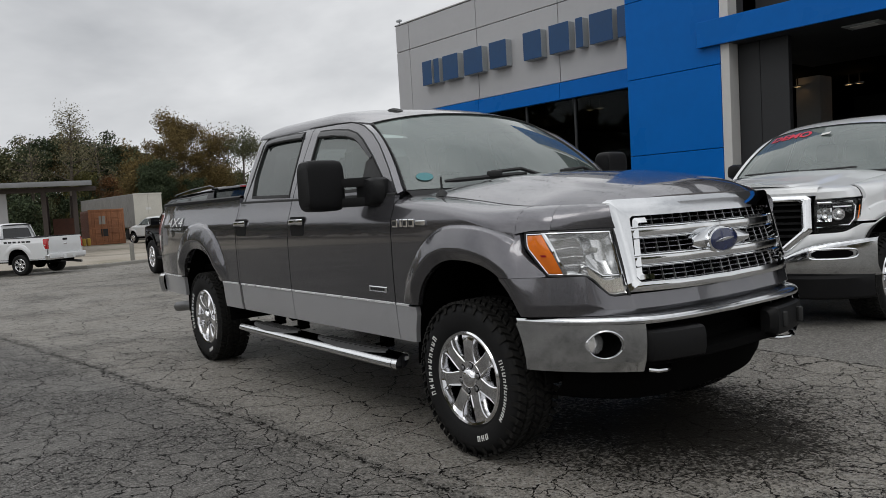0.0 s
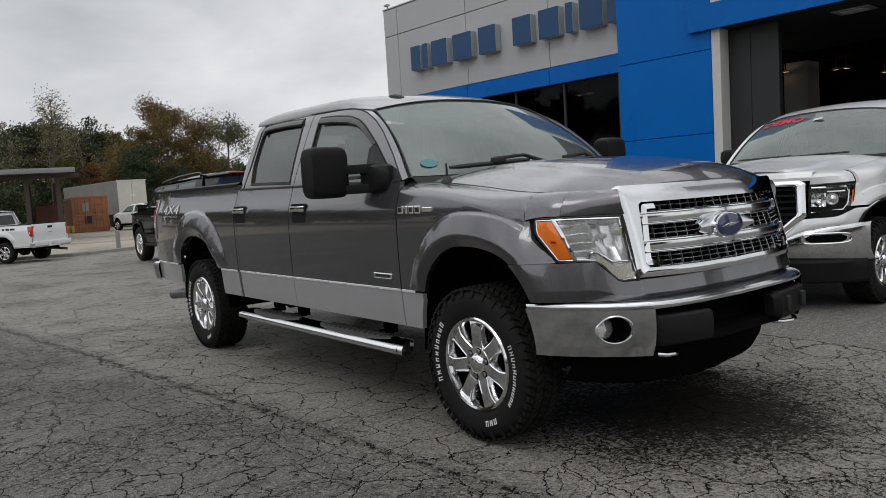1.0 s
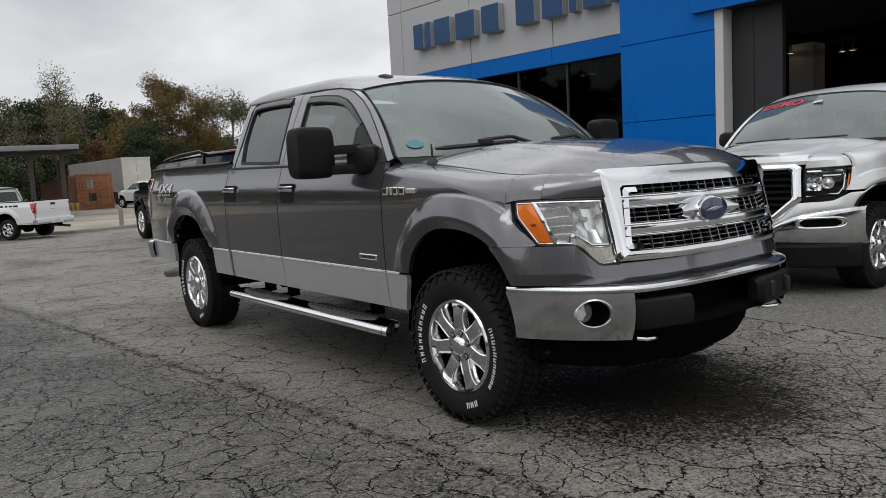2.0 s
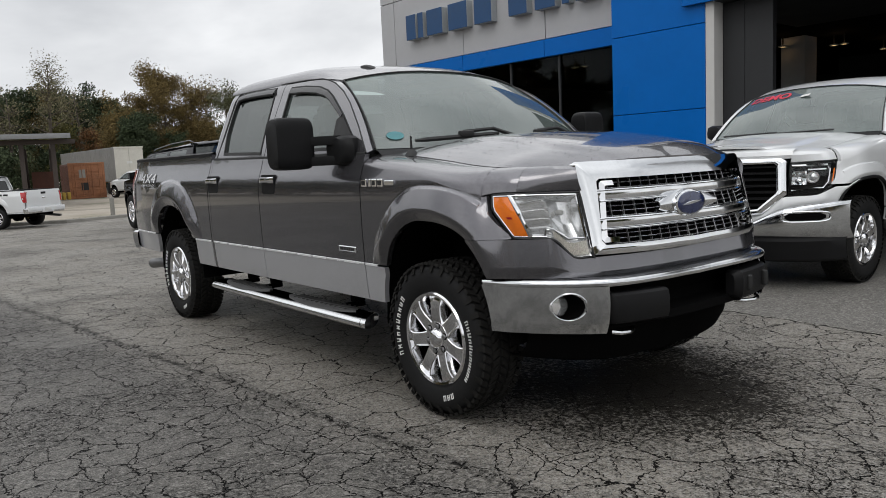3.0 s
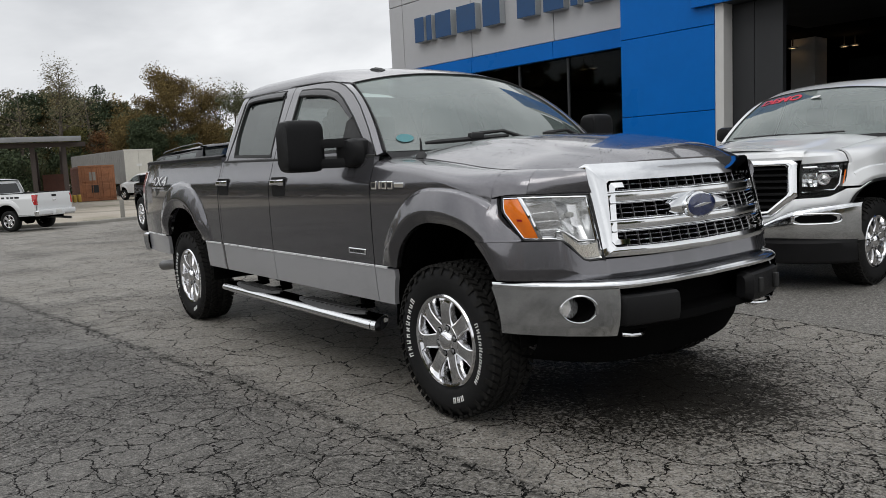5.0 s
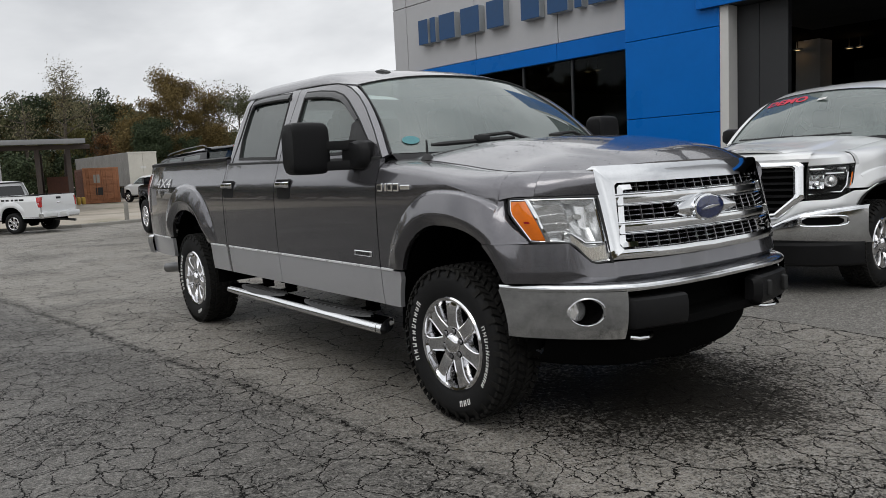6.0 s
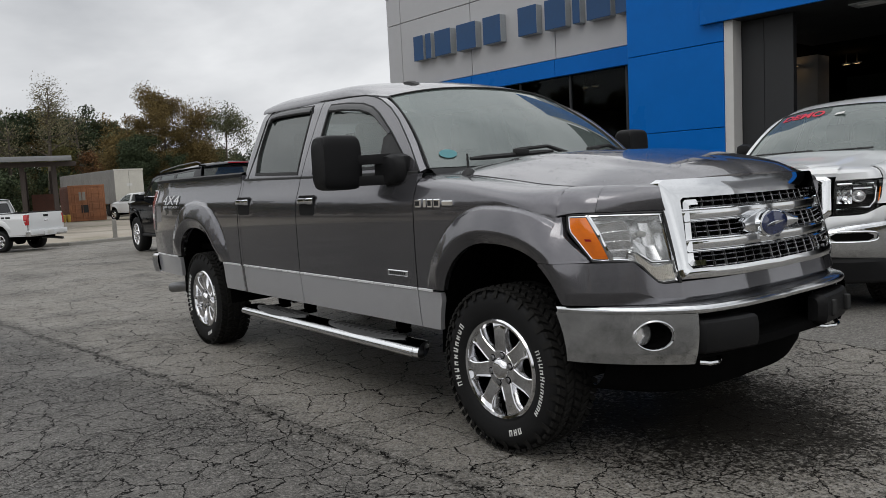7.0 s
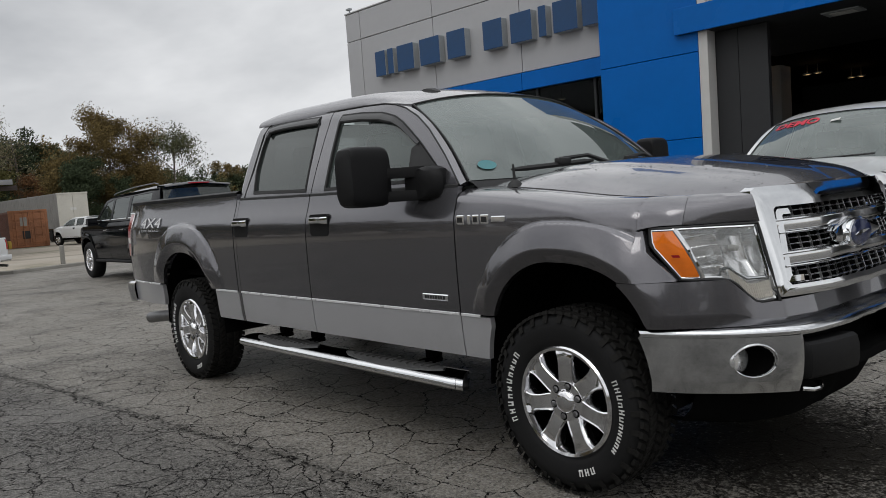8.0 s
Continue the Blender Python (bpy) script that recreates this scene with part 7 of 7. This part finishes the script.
    grid(bm, [[(lerp(-3.95, -3.78, k), y * lerp(0.80, 0.70, k), lerp(1.20, 1.76, k)) for y in span(-1, 1, 9)] for k in span(0, 1, 5)])
    part("rear_glass", bm, M_GLASSD, root, "dark rear glass")
    bm = BM()
    grid(bm, [[(-3.96 + 0.03 * (abs(y) ** 3), y * 0.86, z) for y in span(-1, 1, 11)] for z in span(0.62, 1.20, 5)])
    thicken(bm, (0.03, 0, 0))
    part("tailgate", bm, paint, root)
    bm = BM()
    grid(bm, [[(-4.03 + 0.10 * abs(y) ** 3, y * 0.94, z) for y in span(-1, 1, 13)] for z in (0.38, 0.45, 0.60, 0.66)])
    thicken(bm, (0.06, 0, 0))
    part("rear_bumper", bm, paint, root)
    bm = BM()
    grid(bm, [[(lerp(-0.30, -0.95, k), y * lerp(0.80, 0.68, k), lerp(1.15, 1.62, k)) for y in span(-1, 1, 9)] for k in span(0, 1, 5)])
    part("windscreen", bm, M_GLASS, root)
    bm = BM()
    grid(bm, [[(lerp(-0.35, 0.88, k) - 0.12 * abs(y) ** 2 * k, y * lerp(0.92, 0.72, k), belt(lerp(-0.35, 0.85, k)) + 0.05 * (1 - abs(y) ** 2)) for y in span(-1, 1, 15)] for k in span(0, 1, 9)])
    part("bonnet", bm, paint, root)
    bm = BM()
    grid(bm, [[(0.93 - 0.15 * abs(y) ** 2.5, y * 0.80, z) for y in span(-1, 1, 13)] for z in span(0.35, 1.02, 6)])
    thicken(bm, (-0.03, 0, 0))
    part("front_fascia", bm, paint, root)
    bm = BM()
    box(bm, -3.9, 0.7, -0.5, 0.5, 0.35, 0.5)
    box(bm, -3.8, -0.3, -0.85, 0.85, 0.5, 1.05)
    part("floor_pan", bm, M_DARK, root)
    return root


suv("suv", "black sport utility vehicle with roof rails, parked facing away", pose(-18.1, 3.84, -0.19, 0, 0, 181) @ Matrix.Diagonal((1.09, 1.09, 1.19, 1)), M_BLACKCAR)

# ---------------------------------------------------------------- beyond the kerb
# open shed
shed = thing("shed", "open metal-roofed shed on brown posts", "shed", pose(-42.38, 4.40, -0.24, 0, 0, -10.5))
bm = BM()
grid(bm, [[(0.9 - 0.25 * k + 0.03 * (k % 2), y, 3.80 + 0.012 * k + 0.02 * (k % 2)) for y in span(-12, 2.35, 8)] for k in range(48)])
thicken(bm, (0, 0, -0.05))
part("roof", bm, M_ROOFMETAL, shed, "ribbed grey metal roof")
bm = BM()
box(bm, 0.86, 0.92, -12, 2.38, 3.58, 3.84, 0.01)
part("fascia", bm, M_ROOFMETAL, shed, "grey metal fascia")
bm = BM()
box(bm, -0.15, 0.15, -12, 2.6, 3.32, 3.56, 0.01)
part("beam", bm, M_POST, shed, "brown front beam")
for x in (0.0, -9.5):
    for y in (-6.0, -3.0, 0.0, 1.5):
        bm = BM()
        box(bm, x - 0.12, x + 0.12, y - 0.12, y + 0.12, -0.3, 3.4, 0.01)
        part("post", bm, M_POST, shed)
bm = BM()
box(bm, -0.5, -0.2, -12, -1.75, -0.3, 3.4)
part("front_wall", bm, M_GREYPANEL, shed, "pale front wall")
bm = BM()
box(bm, -9.0, -6.5, 0.3, 1.6, -0.1, 1.9)
part("store", bm, M_CONTD, shed, "dark rusty store box under the roof")

# shipping container
cont = thing("shipping_container", "rusty orange steel shipping container with door end showing", "container", pose(-53.45, 10.12, -0.26, 0, 0, -6.5) @ Matrix.Diagonal((1, 0.9, 0.95, 1)))
bm = BM()
box(bm, -6.0, -0.05, -1.20, 1.20, 0.05, 2.55)
part("body", bm, M_CONTD, cont, "dark rusty container body")
for y in (-1.22, 1.22):
    for k in range(28):
        x = -5.9 + 0.21 * k
        bm = BM()
        box(bm, x, x + 0.10, y - 0.02, y + 0.02, 0.2, 2.42)
        part("rib", bm, M_CONTD, cont)
for y0 in (-1.19, 0.01):
    bm = BM()
    box(bm, -0.06, 0.0, y0, y0 + 1.18, 0.15, 2.45, 0.01, 1)
    dr = part("door", bm, M_CONT, cont)
    for k in range(4):
        bm = BM()
        box(bm, -0.01, 0.025, y0 + 0.12, y0 + 1.06, 0.28 + 0.55 * k, 0.68 + 0.55 * k, 0.015, 1)
        part("door_panel", bm, M_CONT, dr)
    for y in (y0 + 0.35, y0 + 0.85):
        bm = BM()
        tube(bm, [(0.045, y, 0.1), (0.045, y, 2.5)], 0.022, 6)
        part("lock_rod", bm, M_CONT, dr)
for y in (-1.2, 1.2):
    bm = BM()
    box(bm, -0.1, 0.03, y - 0.08, y + 0.08, 0.0, 2.59, 0.01, 1)
    part("corner_post", bm, M_CONT, cont)
for z in (0.07, 2.52):
    bm = BM()
    box(bm, -0.1, 0.03, -1.12, 1.12, z - 0.07, z + 0.07, 0.01, 1)
    part("end_rail", bm, M_CONT, cont)
bm = BM()
box(bm, 0.025, 0.034, -0.55, -0.1, 1.5, 2.1)
part("notice", bm, M_KERB, cont, "faded pale notice")
bm = BM()
box(bm, 0.025, 0.034, -0.45, 0.05, 0.6, 1.15)
part("notice", bm, M_GASKET, cont, "dark stained patch")

# box trailer
tr = thing("box_trailer", "weathered white box trailer standing on its wheels", "trailer", pose(-58.5, 14.5, -0.25, 0, 0, 2) @ Matrix.Diagonal((1, 0.86, 0.92, 1)))
bm = BM()
box(bm, -15.5, -0.06, -1.28, 1.28, 1.10, 3.95, 0.02, 1)
part("body", bm, M_TRAILERG, tr, "grey streaked trailer side")
for k in range(30):
    bm = BM()
    x = -15.2 + 0.5 * k
    box(bm, x, x + 0.06, -1.30, -1.27, 1.15, 3.9)
    part("rib", bm, M_TRAILERG, tr)
for y0 in (-1.26, 0.01):
    bm = BM()
    box(bm, -0.06, 0.0, y0, y0 + 1.25, 1.15, 3.85, 0.01, 1)
    part("door", bm, M_TRAILER, tr, "pale trailer door")
for a, b, c, d in ((-1.3, 1.3, 3.85, 3.97), (-1.3, 1.3, 1.03, 1.15)):
    bm = BM()
    box(bm, -0.08, 0.03, a, b, c, d, 0.01, 1)
    part("end_rail", bm, M_TRAILER, tr)
bm = BM()
box(bm, 0.005, 0.012, -0.25, 0.25, 2.55, 2.75)
part("marking", bm, M_WHITELET, tr, "pale marking")
bm = BM()
box(bm, -0.1, 0.0, -1.15, 1.15, 0.45, 0.56)
box(bm, -0.1, -0.02, -0.5, -0.42, 0.5, 1.1)
box(bm, -0.1, -0.02, 0.42, 0.5, 0.5, 1.1)
part("under_guard", bm, M_DARK, tr)
for x in (-1.2, -2.5):
    for y in (-0.95, 0.95):
        bm = BM()
        revolve(bm, [(0.0, -0.25), (0.28, -0.25), (0.46, -0.2), (0.50, 0), (0.46, 0.2), (0.28, 0.25), (0.0, 0.25)], 20, (x, y, 0.50))
        part("wheel", bm, M_TYRE, tr, "black trailer wheel")
bm = BM()
box(bm, -3.5, -0.1, -0.6, 0.6, 0.8, 1.1)
part("undercarriage", bm, M_DARK, tr)
bm = BM()
box(bm, -13.2, -13.0, -0.9, 0.9, -0.1, 1.1)
part("landing_leg", bm, M_DARK, tr)

bm = BM()
box(bm, -0.07, 0.07, -0.07, 0.07, -0.1, 0.80, 0.02)
solo("bollard", bm, M_KERB, "short weathered wooden post by the kerb", "post", pose(-27.7, 4.83, -0.36))
bm = BM()
for k in range(3):
    box(bm, -0.25, 0.25, -0.3 + 0.3 * k, -0.1 + 0.3 * k, 0, 0.5, 0.05)
solo("yellow_blocks", bm, simple("faded_yellow_paint", (0.42, 0.28, 0.05), 0.8, 0, 0.2, 3), "faded yellow blocks beside the container", "block", pose(-52.8, 8.3, -0.25))


# ---------------------------------------------------------------- trees
def tree(x, y, h, crown_r, mat, label, density=1500, leaf=0.16, bare=0.35, seed=1, base=0.30, droop=1.0):
    """Tapered trunk, forking limbs and leaves in clumps round the limb ends."""
    rnd = random.Random(seed)
    root = thing("tree", label, "tree", pose(x, y, ground_z(x, y) - 0.1), group="trees beyond the lot")
    tips = []
    bm = BM()
    lean = rnd.uniform(-0.04, 0.04) * h
    tr = [(lean * t * t, 0.02 * h * math.sin(3 * t + seed), h * 0.86 * t) for t in span(0, 1, 8)]
    tube(bm, tr, [max(0.02, 0.020 * h * (1 - 0.9 * t)) for t in span(0, 1, 8)], 7)
    for k in range(16):
        t = rnd.uniform(base, 0.95)
        a = rnd.uniform(0, 2 * math.pi)
        p = Vector((lean * t * t, 0, h * 0.86 * t))
        ln = crown_r * rnd.uniform(0.55, 0.95) * (1 - 0.5 * abs(t - 0.5)) * (droop if t < 0.5 else 1)
        d = Vector((math.cos(a), math.sin(a), rnd.uniform(0.25, 0.9))).normalized()
        q = p + d * ln * 0.55
        e = p + d * ln
        top = h * 0.97
        q.z, e.z = min(q.z, top), min(e.z, top)
        r0 = 0.008 * h * (1 - 0.6 * t)
        tube(bm, [p, q, e], [r0, r0 * 0.6, r0 * 0.2], 5)
        tips += [q, e]
        for j in range(3):
            b = rnd.uniform(0, 2 * math.pi)
            e2 = q + Vector((math.cos(b), math.sin(b), rnd.uniform(0.1, 0.9))) * ln * rnd.uniform(0.3, 0.6)
            tube(bm, [q, (q + e2) / 2 + Vector((0, 0, 0.05)), e2], [r0 * 0.5, r0 * 0.3, r0 * 0.12], 4)
            tips.append(e2)
    tips.append(Vector((lean, 0, h * 0.88)))
    part("trunk", bm, M_BARK, root, "bare branching trunk")
    vs, fs = [], []
    clumps = []
    for c in tips:
        for _ in range(2):
            clumps.append((c + Vector((rnd.gauss(0, 0.3), rnd.gauss(0, 0.3), rnd.gauss(0, 0.25))) * crown_r * 0.32, crown_r * rnd.uniform(0.12, 0.30)))
    for _ in range(density):
        c, r = clumps[rnd.randrange(len(clumps))]
        if rnd.random() < bare * 0.4:
            continue
        g = Vector((rnd.gauss(0, 0.5), rnd.gauss(0, 0.5), rnd.gauss(0, 0.4)))
        if g.length > 1.1:
            g *= 1.1 / g.length
        p = c + g * r * 1.25
        if p.z < 0.3:
            continue
        n = Vector((rnd.gauss(0, 1), rnd.gauss(0, 1), rnd.gauss(0, 1))).normalized()
        a = n.orthogonal().normalized()
        b = n.cross(a)
        sz = leaf * rnd.uniform(0.6, 1.5)
        i = len(vs)
        vs += [p + a * sz, p + b * sz * 0.6 + n * sz * 0.15, p - a * sz, p - b * sz * 0.6 + n * sz * 0.15]
        fs.append((i, i + 1, i + 2, i + 3))
    me = bpy.data.meshes.new("crown")
    me.from_pydata([tuple(v) for v in vs], [], fs)
    me.materials.append(mat)
    ob = new("crown", me)
    ob.parent = root
    return root


L_OAK = leaf_mat("autumn_oak_leaves", (0.085, 0.064, 0.027), (0.20, 0.145, 0.055))
L_GREEN = leaf_mat("dull_green_leaves", (0.048, 0.054, 0.027), (0.115, 0.118, 0.058))
L_DARK = leaf_mat("dark_pine_needles", (0.026, 0.037, 0.020), (0.060, 0.078, 0.039))
L_RUST = leaf_mat("rust_brown_leaves", (0.10, 0.055, 0.028), (0.22, 0.115, 0.05))
L_YELL = leaf_mat("yellow_green_leaves", (0.075, 0.072, 0.026), (0.16, 0.15, 0.052))
L_THIN = leaf_mat("thin_pale_leaves", (0.11, 0.10, 0.06), (0.22, 0.20, 0.12))

TREES = [
    # x, y, height, crown radius, leaves, label, count, leaf size, bare share, lowest limb
    (-75.5, 12.6, 14.0, 2.8, L_THIN, "tall sparse tree, half its leaves fallen", 4200, 0.07, 0.5, 0.45),
    (-79, 9.6, 11.2, 2.4, L_THIN, "sparse thin autumn tree", 1100, 0.09, 0.6, 0.4),
    (-80, 16.0, 11.6, 2.4, L_THIN, "sparse thin autumn tree", 1300, 0.09, 0.6, 0.4),
    (-69, 21.2, 11.7, 3.4, L_OAK, "broad oak in yellow-brown autumn leaf", 34000, 0.072, 0.05, 0.2),
    (-69.5, 18.0, 9.5, 3.0, L_OAK, "oak in yellow-brown autumn leaf", 26000, 0.072, 0.05, 0.2),
    (-68, 23.4, 10.9, 3.0, L_OAK, "oak in yellow-brown autumn leaf", 24000, 0.072, 0.1, 0.2),
    (-67, 26.2, 10.4, 3.4, L_GREEN, "thinning green tree with gaps", 9500, 0.07, 0.45, 0.22),
    (-65, 17.3, 6.9, 2.2, L_DARK, "dense dark evergreen tree", 22000, 0.075, 0.0, 0.06),
    (-65, 20.6, 5.4, 1.6, L_DARK, "dense dark evergreen tree", 11000, 0.075, 0.0, 0.06),
    (-77, 16.6, 6.4, 2.0, L_RUST, "rust-brown autumn tree in leaf", 9000, 0.075, 0.1, 0.1),
    (-77, 13.6, 7.8, 2.0, L_YELL, "yellow-green young tree in leaf", 10000, 0.075, 0.05, 0.1),
    (-72, 20.6, 7.6, 2.4, L_RUST, "rust-brown autumn tree in leaf", 11000, 0.08, 0.05, 0.1),
    (-71, 17.6, 7.4, 2.2, L_OAK, "oak in yellow-brown autumn leaf", 11000, 0.08, 0.05, 0.1),
]
for k, (x, y, h, r, mt, lb, dn, lf, br, bs) in enumerate(TREES):
    tree(x, y, h, r, mt, lb, dn, lf, br, seed=11 + k, base=bs)


def woods(name, pts, mats, label, seed, leaf=(0.08, 0.17)):
    """A belt of trees too many to count: leaf clumps on hidden stems, one mesh for each leaf colour."""
    rnd = random.Random(seed)
    sets = [([], []) for _ in mats]
    for x, y, h, r, n in pts:
        vs, fs = sets[rnd.randrange(len(mats))]
        zg = ground_z(x, y)
        lobes = [(Vector((x + rnd.gauss(0, 0.5) * r, y + rnd.gauss(0, 0.5) * r, zg + h * rnd.uniform(0.12, 0.9))), r * rnd.uniform(0.25, 0.55)) for _ in range(14)]
        for _ in range(n):
            c, lr = lobes[rnd.randrange(14)]
            g = Vector((rnd.gauss(0, 0.5), rnd.gauss(0, 0.5), rnd.gauss(0, 0.5)))
            p = c + g * (lr * min(1.0, 0.95 / max(g.length, 0.01)))
            if p.z < zg:
                continue
            nn = Vector((rnd.gauss(0, 1), rnd.gauss(0, 1), rnd.gauss(0, 1))).normalized()
            a = nn.orthogonal().normalized()
            b = nn.cross(a)
            sz = rnd.uniform(*leaf)
            i = len(vs)
            vs += [p + a * sz, p + b * sz * 0.6, p - a * sz, p - b * sz * 0.6]
            fs.append((i, i + 1, i + 2, i + 3))
    root = thing(name, label, "woods", kind="stuff")
    for (vs, fs), mt in zip(sets, mats):
        me = bpy.data.meshes.new("foliage")
        me.from_pydata([tuple(v) for v in vs], [], fs)
        me.materials.append(mt)
        ob = new("foliage", me)
        ob.parent = root
        tagged(ob, kind="stuff")
    return root


rw = random.Random(5)
pts = []
for k in range(170):
    y = rw.uniform(-14, 62)
    x = -86 - rw.uniform(0, 16) + 0.12 * max(0, y - 20)
    pts.append((x, y, rw.uniform(9.6, 12.4) - (4.6 if y > 27 else 0), rw.uniform(1.6, 2.8), 2700))
woods("woods", pts, [L_DARK, L_GREEN, L_DARK, L_GREEN, L_OAK], "mixed autumn woods behind the yard", 3)
pts = []
for k in range(60):
    y = rw.uniform(-12, 40)
    pts.append((-74 - rw.uniform(0, 8), y, rw.uniform(2.5, 5.5), rw.uniform(1.2, 2.2), 1000))
woods("undergrowth", pts, [L_DARK, L_DARK, L_GREEN], "dense undergrowth along the yard's edge", 4)
# unseen woods behind the camera and round the lot, added for paint reflections
pts = []
for k in range(130):
    deg = rw.uniform(-172, 25)
    near = min(1.0, max(0.0, (-75 - deg) / 45))
    a, d = radians(deg), rw.uniform(62, 80) - 6 * near
    # height by bearing: taller darkens the bed side's reflection, lower brightens the nose
    h = lerp(rw.uniform(6, 10), rw.uniform(9.5, 13.5), near)
    pts.append((d * math.cos(a), d * math.sin(a), h, rw.uniform(2.6, 4.4), 900))
woods("far_woods", pts, [L_DARK, L_GREEN, L_OAK], "unseen tree belt added for reflections", 6, (0.35, 0.8))


# ---------------------------------------------------------------- grit and grass
def scatter(name, label, category, spots, make, material):
    vs, fs = [], []
    for p in spots:
        v, f = make(p)
        i = len(vs)
        vs += v
        fs += [tuple(i + k for k in q) for q in f]
    me = bpy.data.meshes.new(name)
    me.from_pydata([tuple(v) for v in vs], [], fs)
    me.materials.append(material)
    return tagged(new(name, me), label, category, kind="stuff")


rg = random.Random(21)


def chip(p):
    r = p.w
    a = rg.uniform(0, 6.28)
    top = [(p.x + r * math.cos(a + k * 1.57) * rg.uniform(0.6, 1.1), p.y + r * math.sin(a + k * 1.57) * rg.uniform(0.6, 1.1), p.z - 0.002) for k in range(4)]
    cap = (p.x + rg.uniform(-0.3, 0.3) * r, p.y + rg.uniform(-0.3, 0.3) * r, p.z + r * rg.uniform(0.5, 0.9))
    return top + [cap], [(0, 1, 4), (1, 2, 4), (2, 3, 4), (3, 0, 4)]


spots = []
for _ in range(1700):
    x = rg.uniform(-7, 1.5)
    y = -1.30 + 0.108 * x + rg.gauss(0, 0.07)
    spots.append(Vector((x, y, 0.0, rg.uniform(0.003, 0.009))))
for _ in range(1800):
    x, y = rg.uniform(-5, 2.2), rg.uniform(-3.4, -0.9)
    spots.append(Vector((x, y, 0.0, rg.uniform(0.002, 0.006))))
scatter("loose_grit", "loose pale grit along the paving joint", "gravel", spots, chip, simple("pale_grit", (0.17, 0.162, 0.150), 0.9, 0, 0.5, 40))


def blade(p):
    h = p.w
    a = rg.uniform(0, 6.28)
    w = 0.010 + 0.008 * rg.random()
    c, sn = math.cos(a), math.sin(a)
    lx, ly = rg.gauss(0, 0.4) * h, rg.gauss(0, 0.4) * h
    return [(p.x - w * c, p.y - w * sn, p.z - 0.01), (p.x + w * c, p.y + w * sn, p.z - 0.01), (p.x + lx, p.y + ly, p.z + h)], [(0, 1, 2)]


spots = []
for _ in range(14000):
    y = rg.uniform(-14, 22)
    d = abs(rg.gauss(0, 0.45))
    if math.sin(y * 1.9) + math.sin(y * 0.7 + 1) + rg.gauss(0, 0.8) < -0.4:
        continue
    x = kerb_x(y) - 0.28 - d
    spots.append(Vector((x, y, ground_z(x, y), rg.uniform(0.04, 0.13))))
scatter("grass_verge", "ragged dry grass along the kerb", "grass", spots, blade, leaf_mat("dry_verge_grass", (0.075, 0.075, 0.03), (0.22, 0.19, 0.09)))
